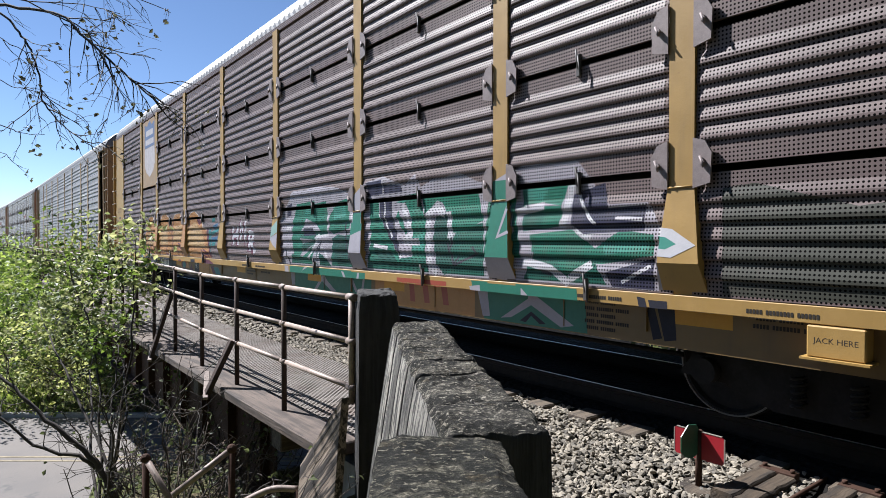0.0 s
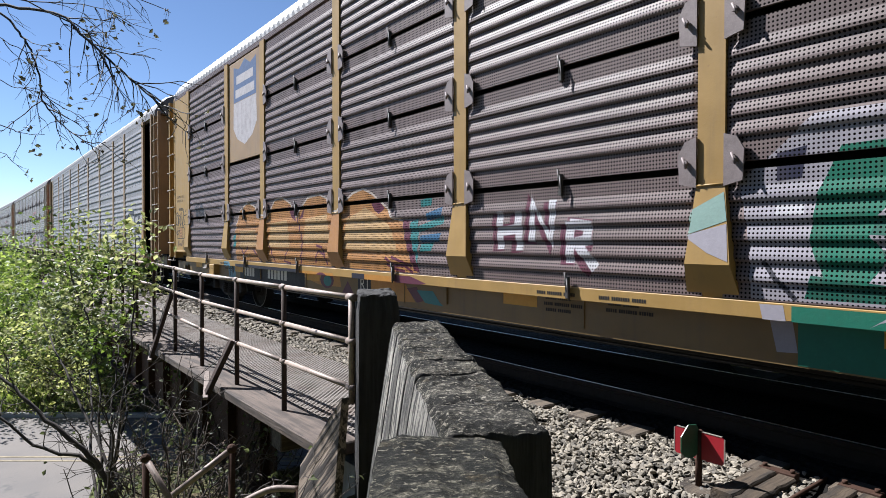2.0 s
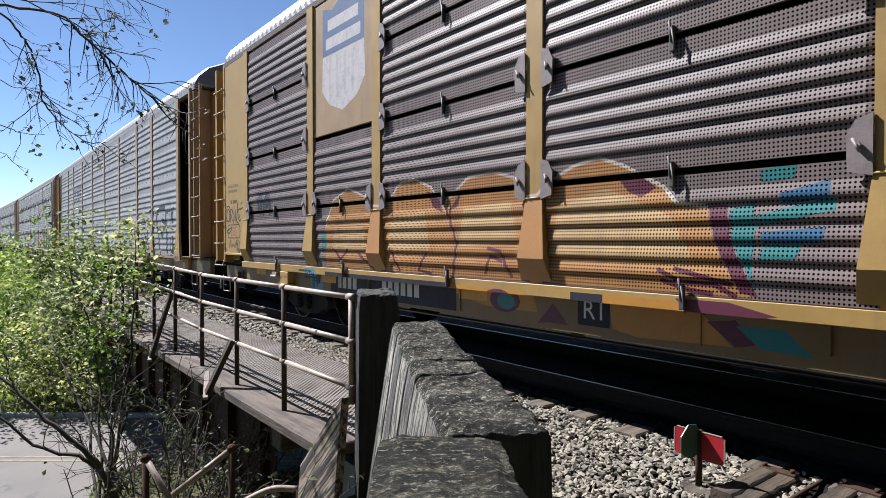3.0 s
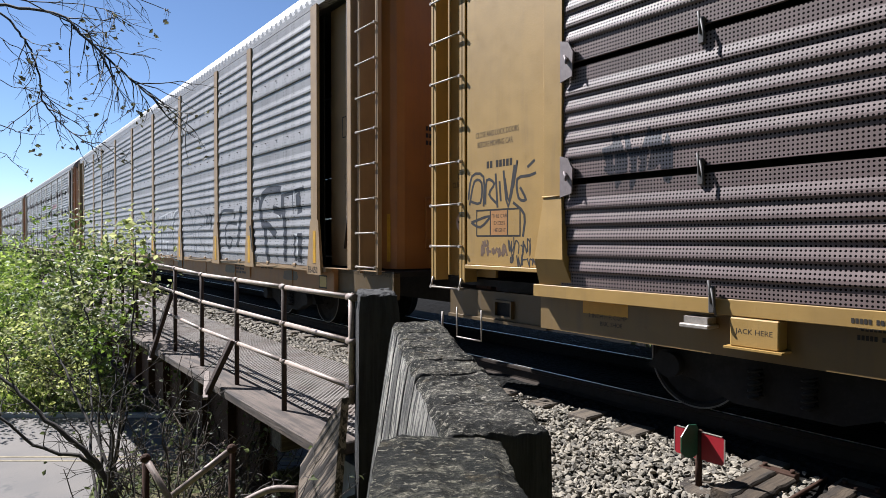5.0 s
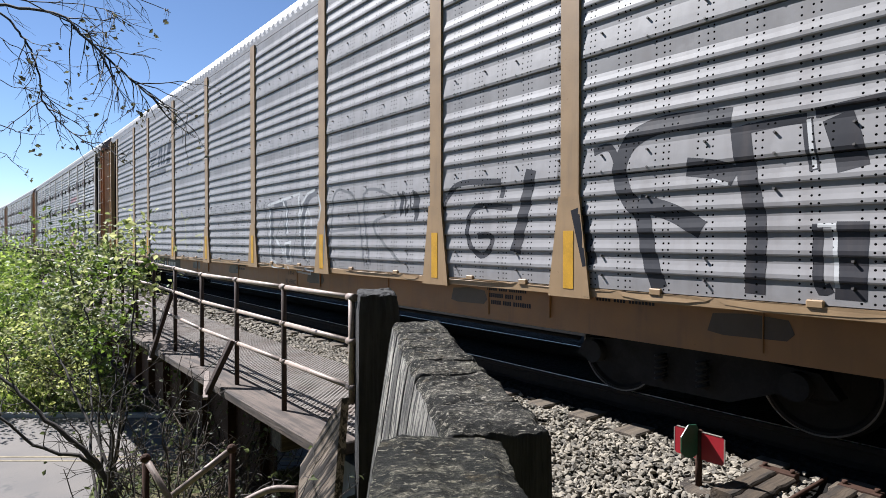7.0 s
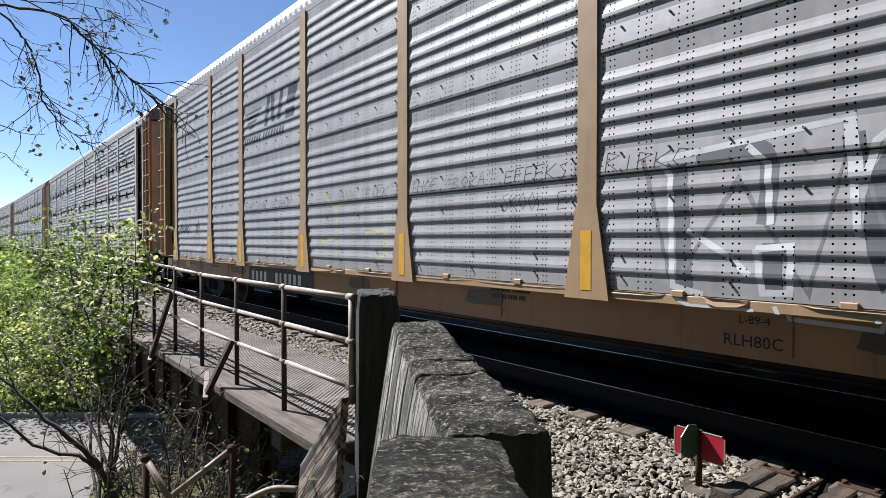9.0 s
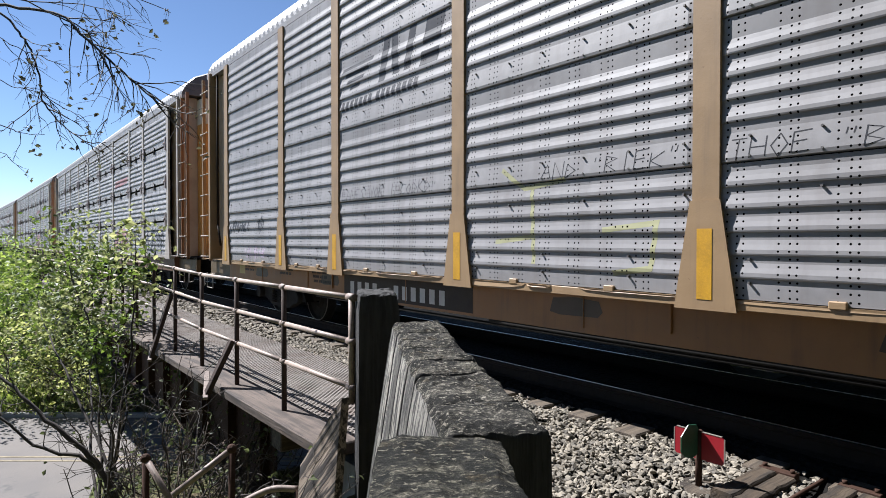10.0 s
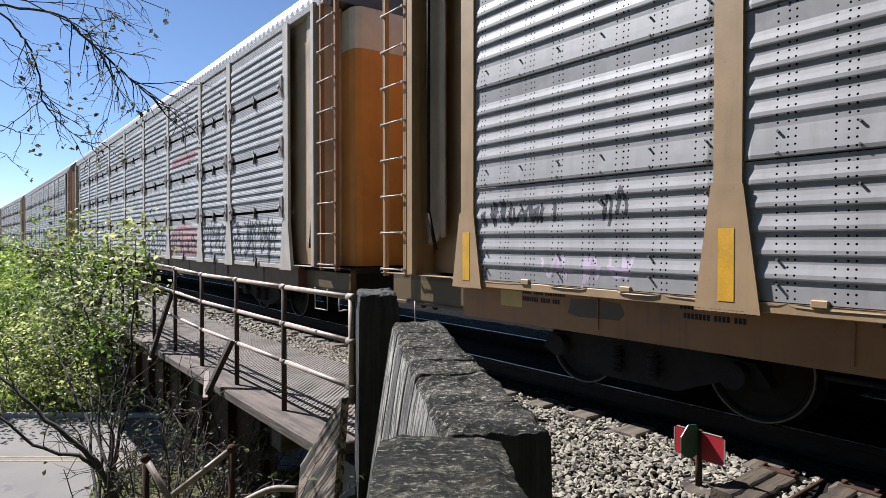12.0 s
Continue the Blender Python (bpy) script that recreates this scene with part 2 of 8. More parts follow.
def ground_z(x, y):
    d = AX * x + AY * y                     # across the road
    low = ROAD_Z - 0.06
    if d < 11.0:
        bank = low + (-0.42 - low) * smooth01((10.6 - d) / 6.5)
        # the near bank falls away beside the retaining timbers
        side = (x - 0.545 * y) - 0.15
        if side < 0 and y > 0.2:
            bank = min(bank, low + (bank - low) * smooth01(1 + side / 2.5 * min(1, y / 4)))
        # a shelf of the bank under the near end of the span
        shelf = -1.80 - 0.12 * (d - 7.0)
        k = smooth01((x - 0.9) / 0.7) * smooth01((10.5 - d) / 0.8)
        bank = bank + (max(bank, shelf) - bank) * k
        z = bank
    elif d < 18.4:
        z = low
    else:
        z = low + 3.0 * smooth01((d - 18.6) / 9.0)
    # railway embankment beyond the bridge
    if d > 19.0:
        e = smooth01((4.6 - abs(x - TRACK_X + bend(y))) / 2.2)
        z = z + (-0.42 - z) * e * smooth01((d - 19.0) / 1.5)
    n = noise.noise(Vector((x * 0.35, y * 0.35, 3.0))) * 0.25 + noise.noise(Vector((x * 1.1, y * 1.1, 9.0))) * 0.08
    if d < 11 or d > 18.8:
        if abs(x - TRACK_X + bend(y)) > 3.6 and (x - 0.545 * y) < 0:
            z += n
    return z


def spaced(lo, hi, fine_lo, fine_hi, step, grow=1.35):
    v = list(np.arange(fine_lo, fine_hi + 1e-6, step))
    s = step
    while v[0] > lo:
        s *= grow
        v.insert(0, v[0] - s)
    s = step
    while v[-1] < hi:
        s *= grow
        v.append(v[-1] + s)
    return v


def make_ground():
    xs, ys = spaced(-900, 900, -26, 22, 0.6), spaced(-900, 1600, -8, 60, 0.6)
    verts = [(x, y, ground_z(x, y)) for y in ys for x in xs]
    n = len(xs)
    faces = [(j * n + i, j * n + i + 1, (j + 1) * n + i + 1, (j + 1) * n + i) for j in range(len(ys) - 1) for i in range(n - 1)]
    me = bpy.data.meshes.new("ground")
    me.from_pydata(verts, [], faces)
    for p in me.polygons:
        p.use_smooth = True
    k = Mat("soil_with_grass_and_litter", (0.075, 0.085, 0.03), 0.95)
    k.mix(k.ramp(k.noise(0.5, 6), 0.4, 0.65), (0.11, 0.085, 0.055))
    k.mix(k.ramp(k.noise(6, 6), 0.45, 0.7), (0.05, 0.075, 0.018), 0.7)
    k.mix(k.ramp(k.noise(30, 4), 0.5, 0.7), (0.16, 0.13, 0.08), 0.6)
    # Soil painted near-black past the track, so the view under the train stays dark.
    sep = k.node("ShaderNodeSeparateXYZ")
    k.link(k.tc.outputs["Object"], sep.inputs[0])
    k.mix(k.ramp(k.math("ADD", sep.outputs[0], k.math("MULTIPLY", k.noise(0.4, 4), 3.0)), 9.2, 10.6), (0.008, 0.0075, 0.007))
    k.b.inputs["Specular IOR Level"].default_value = 0.1
    k.relief(k.noise(4, 6), 0.12, 0.7).relief(k.noise(25, 5), 0.03, 0.8)
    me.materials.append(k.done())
    return tagged(new("ground", me), "grassy embankment soil with shade painted near-black beyond the track", "ground", kind="structure")


def make_road():
    k = Mat("worn_pale_asphalt", (0.140, 0.126, 0.115), 0.85)
    k.b.inputs["Specular IOR Level"].default_value = 0.2
    k.mix(k.ramp(k.noise(0.4, 5), 0.4, 0.7), (0.095, 0.09, 0.09), 0.6)
    k.mix(k.ramp(k.noise(60, 3), 0.4, 0.7), (0.205, 0.188, 0.172), 0.5)
    k.mix(k.ramp(k.noise(2.5, 7), 0.62, 0.66), (0.08, 0.08, 0.08), 0.6)
    k.relief(k.noise(90, 3), 0.006, 0.5)
    asphalt = k.done()
    bm = bmesh.new()
    turn = pose(0, 0, 0, 0, 0, -37.68)
    for i in range(50):
        a = -180 + i * 6
        box(bm, (a, 10.9, ROAD_Z - 0.3), (a + 6, 18.2, ROAD_Z), 0, turn)
    bmesh.ops.remove_doubles(bm, verts=bm.verts, dist=0.001)
    tagged(part("road", bm, asphalt), "worn pale grey asphalt road under the bridge", "road", kind="structure")
    bm = bmesh.new()
    for off in (-0.13, 0.13):
        box(bm, (-180, 14.75 + off - 0.05, ROAD_Z + 0.002), (120, 14.75 + off + 0.05, ROAD_Z + 0.006), 0, turn)
    tagged(part("centre_line", bm, plain_mat("faded_yellow_road_paint", (0.20, 0.165, 0.105), 0.85, 0, 0.6, 3)),
           "faded double yellow road line", "road marking", kind="structure")
    bm = bmesh.new()
    box(bm, (-180, 18.2, ROAD_Z - 0.3), (120, 18.4, ROAD_Z + 0.12), 0.02, turn)
    tagged(part("kerb", bm, plain_mat("old_concrete_kerb", (0.28, 0.27, 0.25), 0.9)), "low weathered concrete kerb", "kerb", kind="structure")


# ---------------------------------------------------------------- track, bridge and walkway
def make_track():
    rail = [(-0.035, 0), (-0.036, -0.03), (-0.008, -0.045), (-0.008, -0.13), (-0.07, -0.15), (-0.07, -0.165),
            (0.07, -0.165), (0.07, -0.15), (0.008, -0.13), (0.008, -0.045), (0.036, -0.03), (0.035, 0), (0.02, 0.006), (-0.02, 0.006)]
    def sweep(bm, outline):
        rings = [[bm.verts.new((px - bend(y), y, pz)) for px, pz in outline] for y in [-60, 8] + list(range(16, 330, 8))]
        n = len(outline)
        for p, q in zip(rings, rings[1:]):
            for i in range(n):
                bm.faces.new((p[i], p[(i + 1) % n], q[(i + 1) % n], q[i]))
        bm.faces.new(rings[0][::-1])
        bm.faces.new(rings[-1])
    for x in (TRACK_X - 0.752, TRACK_X + 0.752):
        bm = bmesh.new()
        sweep(bm, [(x + a, b) for a, b in rail])
        ob = tagged(part("rail", bm, M_RAIL), "worn steel running rail with polished head", "rail", group="rails of the track", kind="structure")
        bm = bmesh.new()
        sweep(bm, [(x - 0.010, 0.0045), (x + 0.010, 0.0045), (x + 0.010, 0.0085), (x - 0.010, 0.0085)])
        part("rail_head", bm, M_RAILHEAD, ob, "polished running surface")
    bm = bmesh.new()
    box(bm, (-1.3, -0.115, -0.34), (1.3, 0.115, -0.168), 0.012)
    first = tagged(part("tie", bm, M_TIMBER_X), "weathered wooden railroad tie bedded in ballast", "tie", group="ties of the track", kind="structure")
    first.location = (TRACK_X, 0.42, 0)
    rnd = random.Random(4)
    for i in range(-8, 90):
        if i == 0:
            continue
        o = new("tie", first.data)
        for key in ("label", "category", "group", "kind"):
            o[key] = first[key]
        o.matrix_basis = pose(TRACK_X - bend(0.42 + i * 0.53) + rnd.uniform(-0.04, 0.04), 0.42 + i * 0.53 + rnd.uniform(-0.03, 0.03), rnd.uniform(-0.012, 0.006), 0, 0, rnd.uniform(-1.2, 1.2))


def ballast_z(x, y):
    """Top of the ballast: flat between the ties, shoulder falling to both sides."""
    a = abs(x - TRACK_X)
    s = smooth01((a - 1.35) / (1.5 if y < 4.2 else 0.8))
    low = -0.36 if y < 4.2 else -0.17
    inner = 0.085 * smooth01((1.16 - a) / 0.1)
    return -0.20 + inner + (low + 0.20) * s + 0.02 * noise.noise(Vector((x * 3, y * 3, 0)))


def make_ballast():
    k = Mat("crushed_pale_stone", (0.184, 0.160, 0.124), 0.9)
    k.vary(0.6, "island")
    k.mix(k.ramp(k.noise(30, 4), 0.45, 0.7), (0.16, 0.15, 0.14), 0.5)
    k.relief(k.noise(60, 4), 0.006, 0.6)
    stone = k.done()
    k = Mat("crushed_pale_stone_piece", (0.184, 0.160, 0.124), 0.9)
    k.vary(0.6, "obj")
    k.mix(k.ramp(k.noise(30, 4), 0.45, 0.7), (0.16, 0.15, 0.14), 0.5)
    k.relief(k.noise(60, 4), 0.006, 0.6)
    piece = k.done()
    # Near-black base: the shade under the train is put into the bed's colour.
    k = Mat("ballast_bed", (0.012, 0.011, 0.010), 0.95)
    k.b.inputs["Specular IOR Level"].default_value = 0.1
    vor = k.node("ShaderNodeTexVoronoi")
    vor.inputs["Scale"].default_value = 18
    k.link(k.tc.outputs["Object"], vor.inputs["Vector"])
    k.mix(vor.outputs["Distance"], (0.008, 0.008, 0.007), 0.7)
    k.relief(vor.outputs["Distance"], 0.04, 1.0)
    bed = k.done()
    xs, ys = list(np.arange(1.2, 10.1, 0.15)), spaced(-60, 300, -2, 30, 0.25)
    verts, faces, n = [], [], len(xs)
    for y in ys:
        for x in xs:
            verts.append((x - bend(y), y, ballast_z(x, y) - 0.03 - (0.3 * smooth01((2.2 - x + 0.5 * noise.noise(Vector((x, y * 0.9, 8)))) / 0.9) + 0.06 * noise.noise(Vector((x * 2, y * 2, 5))) * smooth01((2.6 - x) / 0.6)) if x > 1.9 or y < 4.2 else -0.6))
    idx = {}
    for j in range(len(ys) - 1):
        for i in range(n - 1):
            x, y = xs[i], ys[j]
            if (y >= 3.6 and (x < 3.55 or x > 8)) or x < 0.60 * y + 0.55 and y < 3.6:
                continue
            faces.append((j * n + i, j * n + i + 1, (j + 1) * n + i + 1, (j + 1) * n + i))
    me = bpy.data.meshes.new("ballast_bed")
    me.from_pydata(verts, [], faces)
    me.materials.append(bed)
    tagged(new("ballast_bed", me), "near-black track bed with the train's shade put into its colour", "ballast", kind="structure")

    # loose stones
    rnd = np.random.RandomState(7)
    base = np.array([(0, 0, 1), (.894, 0, .447), (.276, .851, .447), (-.724, .526, .447), (-.724, -.526, .447), (.276, -.851, .447),
                     (.724, .526, -.447), (-.276, .851, -.447), (-.894, 0, -.447), (-.276, -.851, -.447), (.724, -.526, -.447), (0, 0, -1)])
    tri = [(0, 1, 2), (0, 2, 3), (0, 3, 4), (0, 4, 5), (0, 5, 1), (1, 6, 2), (2, 7, 3), (3, 8, 4), (4, 9, 5), (5, 10, 1),
           (6, 7, 2), (7, 8, 3), (8, 9, 4), (9, 10, 5), (10, 6, 1), (11, 7, 6), (11, 8, 7), (11, 9, 8), (11, 10, 9), (11, 6, 10)]

    def pebble(size):
        v = base * (1 + rnd.uniform(-0.42, 0.42, (12, 1))) * size * np.array([1.08, 0.74, 0.46]) * rnd.uniform(0.8, 1.25, 3)
        q = np.array(Euler((rnd.uniform(-0.75, 0.75), rnd.uniform(-0.75, 0.75), rnd.uniform(0, 6.28))).to_matrix())
        return v @ q.T

    vs, fs = [], []
    def scatter(count, x0, x1, y0, y1, size):
        for _ in range(count):
            x, y = rnd.uniform(x0, x1), rnd.uniform(y0, y1)
            if (y < 3.6 and x < 0.60 * y + 0.62) or (y >= 3.6 and x < 3.62):
                continue
            if y < 1.68 and x > 3.55:          # cribs round the switch rods: no stones, dark bed for their deep shade
                continue
            if abs(((y - 0.42 + 0.265) % 0.53) - 0.265) < 0.12 and x > TRACK_X - 1.3:
                continue
            if x < 2.5 and rnd.rand() > smooth01((x - 1.55 + 0.5 * noise.noise(Vector((x * 1.3, y * 1.3, 2)))) / 0.8):
                continue
            p = pebble(size * rnd.uniform(0.6, 1.35)) + np.array((x, y, ballast_z(x, y) - 0.012 + rnd.uniform(0, 0.012)))
            n0 = len(vs)
            vs.extend(map(tuple, p))
            fs.extend((a + n0, b + n0, c + n0) for a, b, c in tri)
    scatter(15500, 1.6, 4.5, 0.6, 5.2, 0.0245)
    scatter(13000, 1.3, 4.5, -4.0, 0.6, 0.024)
    scatter(3600, 3.6, 4.5, 5.2, 9.0, 0.030)
    scatter(2600, 3.6, 4.5, 9.0, 19.0, 0.045)
    me = bpy.data.meshes.new("ballast_stones")
    me.from_pydata(vs, [], fs)
    me.materials.append(stone)
    tagged(new("ballast_stones", me), "loose pale crushed ballast stones", "ballast", kind="stuff")
    holder = thing("ballast_shoulder", "sunlit pale ballast stones heaped beside the track", "ballast", kind="structure")
    shapes = []
    for _ in range(12):
        me = bpy.data.meshes.new("stone")
        me.from_pydata([tuple(v) for v in pebble(0.024)], [], tri)
        me.materials.append(piece)
        shapes.append(me)
    for i in range(300):
        x, y = rnd.uniform(2.5, 4.25), rnd.uniform(1.5, 3.9)
        if x < 0.60 * y + 0.62:
            continue
        o = new("stone", shapes[i % 12])
        o.parent = holder
        o.matrix_basis = pose(x, y, ballast_z(x, y) + 0.008, *rnd.uniform(-30, 30, 2), rnd.uniform(0, 360))


def make_bridge():
    # walkway deck of planks and mesh
    deck = thing("walkway", "grey plank walkway with expanded metal mesh beside the track", "walkway", kind="structure")
    bm = bmesh.new()
    box(bm, (2.02, 4.06, DECK_Z - 0.10), (2.36, 15.9, DECK_Z - 0.004), 0.012)
    plank = part("plank", bm, M_TIMBER_Y, deck, "bleached outer edge plank")
    again(plank, 0, 12.2, 0)
    # Solid dark sheet added under the open mesh, standing for the shade below.
    bm = bmesh.new()
    box(bm, (2.37, 3.75, DECK_Z - 0.075), (3.62, 36.0, DECK_Z - 0.04), 0)
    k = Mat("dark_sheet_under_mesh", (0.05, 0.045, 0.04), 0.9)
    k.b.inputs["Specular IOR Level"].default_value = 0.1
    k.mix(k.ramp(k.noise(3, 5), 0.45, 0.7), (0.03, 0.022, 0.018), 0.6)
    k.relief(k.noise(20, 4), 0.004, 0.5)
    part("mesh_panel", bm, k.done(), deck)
    k = Mat("weathered_mesh_steel", (0.17, 0.148, 0.13), 0.7, 0.1)
    k.mix(k.ramp(k.noise(2.5, 5), 0.42, 0.7), (0.11, 0.075, 0.055), 0.7)
    k.mix(k.ramp(k.noise(0.8, 4), 0.5, 0.7), (0.07, 0.06, 0.052), 0.6)
    strand = k.done()
    bm = bmesh.new()
    wide = 1.25
    for i in range(-20, 540):
        y = 3.75 + 0.0595 * i
        for s in (1, -1):
            a, b = (y, y + wide) if s > 0 else (y + wide, y)
            x0, x1 = 2.37, 3.62
            if min(a, b) < 3.75:
                cutoff = 3.75 - min(a, b)
                if cutoff >= wide:
                    continue
                if s > 0:
                    x0, a = x0 + cutoff, 3.75
                else:
                    x1, b = x1 - cutoff, 3.75
            n = 0.0075
            dn = Vector((s * n, -n, 0)) * 0.75 if s > 0 else Vector((n, n, 0)) * 0.75
            z = DECK_Z - 0.014 + (0.002 if s > 0 else 0)
            lo, hi = Vector((x0, a, z)), Vector((x1, b, z))
            top = [lo + dn, hi + dn, hi - dn, lo - dn]
            vt = [bm.verts.new(p + Vector((0, 0, 0.005))) for p in top]
            vb = [bm.verts.new(p - Vector((0, 0, 0.005))) for p in top]
            bm.faces.new(vt)
            bm.faces.new(vb[::-1])
            for j in range(4):
                bm.faces.new((vt[j], vb[j], vb[(j + 1) % 4], vt[(j + 1) % 4]))
    bm.normal_update()
    bmesh.ops.recalc_face_normals(bm, faces=bm.faces)
    part("mesh_strand", bm, strand, deck, "rusty diamond mesh strands")["kind"] = "stuff"
    # timbers that carry the walkway
    bm = bmesh.new()
    box(bm, (2.12, -0.11, DECK_Z - 0.34), (4.2, 0.11, DECK_Z - 0.104), 0.012)
    out = part("outrigger", bm, M_TIMBER_X, deck)
    out.location = (0, 5.17, 0)
    for i in range(1, 12):
        again(out, 0, 5.17 + 2.44 * i, 0)
    # span: steel girders and floor
    span = thing("bridge_span", "dark rusty plate girder bridge span over the road", "bridge", kind="structure")
    for x in (2.95, 8.1):
        bm = bmesh.new()
        box(bm, (x, 7.2, -1.75), (x + 0.02, 27.5, -0.45))
        for zf in (-1.78, -0.47):
            box(bm, (x - 0.17, 7.2, zf), (x + 0.19, 27.5, zf + 0.028))
        for i in range(17):
            box(bm, (x - 0.12, 7.4 + 1.22 * i, -1.75), (x, 7.42 + 1.22 * i, -0.47))
        part("girder", bm, M_RUST, span)
    bm = bmesh.new()
    box(bm, (2.6, 3.6, -0.44), (8.6, 60.0, -0.38))
    part("deck_floor", bm, M_BLACK, span)
    # abutments
    k = Mat("stained_concrete", (0.26, 0.25, 0.23), 0.9)
    k.mix(k.ramp(k.noise(1, 6, (3, 3, 0.4)), 0.45, 0.7), (0.09, 0.085, 0.075), 0.8)
    k.mix(k.ramp(k.noise(8, 5), 0.5, 0.7), (0.34, 0.33, 0.30), 0.5)
    k.relief(k.noise(20, 5), 0.02, 0.5)
    conc = k.done()
    bm = bmesh.new()
    prism(bm, [(2.5, 5.3), (8.6, 2.6), (8.6, 0.4), (2.5, 3.7)], 2, -4.3, -0.46)
    tagged(part("abutment_near", bm, conc), "stained concrete bridge abutment", "abutment", kind="structure")
    bm = bmesh.new()
    prism(bm, [(2.2, 24.0), (9.0, 19.0), (9.0, 24.0), (2.2, 29.0)], 2, -4.3, -0.46)
    tagged(part("abutment_far", bm, conc), "shaded concrete bridge abutment beyond the road", "abutment", kind="structure")


RAIL_X, RAIL_Z = 2.2, (1.0, 0.675, 0.337)


def make_railing():
    rail = thing("walkway_railing", "weathered pipe railing with pale rails and rusty posts", "railing")
    first, step = 3.945, 1.2275
    posts = [first + step * i for i in range(27)]

    def rise(y):
        return 0.055 * smooth01((y - 8.0) / 1.6)
    sleeve = None
    for i, y in enumerate(posts):
        bm = bmesh.new()
        bar(bm, (RAIL_X, y, DECK_Z - 0.2 if i else RAIL_Z[2] - 0.12), (RAIL_X, y, RAIL_Z[0] + rise(y)), 0.025, 8)
        post = part("post", bm, M_POSTIRON if i else M_PIPE, rail)
        for z in RAIL_Z:
            if sleeve is None:
                bm = bmesh.new()
                bar(bm, (0, -0.05, 0), (0, 0.05, 0), 0.029, 8)
                sleeve = part("coupling", bm, M_PIPE_DULL, post)
                sleeve.location = (RAIL_X, y, z + rise(y))
            else:
                again(sleeve, RAIL_X, y, z + rise(y), parent=post)
        if i + 1 < len(posts):
            for z in RAIL_Z:
                bm = bmesh.new()
                bar(bm, (RAIL_X, y, z + rise(y)), (RAIL_X, posts[i + 1], z + rise(posts[i + 1])), 0.0215, 8)
                part("rail_pipe", bm, M_PIPE, rail)
        if i % 2 == 0 and 0 < i < 20:
            bm = bmesh.new()
            top = 0.34 if i % 4 == 2 else 0.66
            beam(bm, (RAIL_X - 0.04, y + 0.03, top + 0.02), (1.88, y + 0.03, -0.20), 0.085, 0.05, 0.006)
            part("brace", bm, M_POSTIRON, rail, "flat rusty diagonal brace")
            bm = bmesh.new()
            beam(bm, (1.86, y - 0.05, -0.19), (2.02, y + 0.42, -0.02), 0.05, 0.03, 0.004)
            part("foot", bm, M_PIPE_DULL, rail)


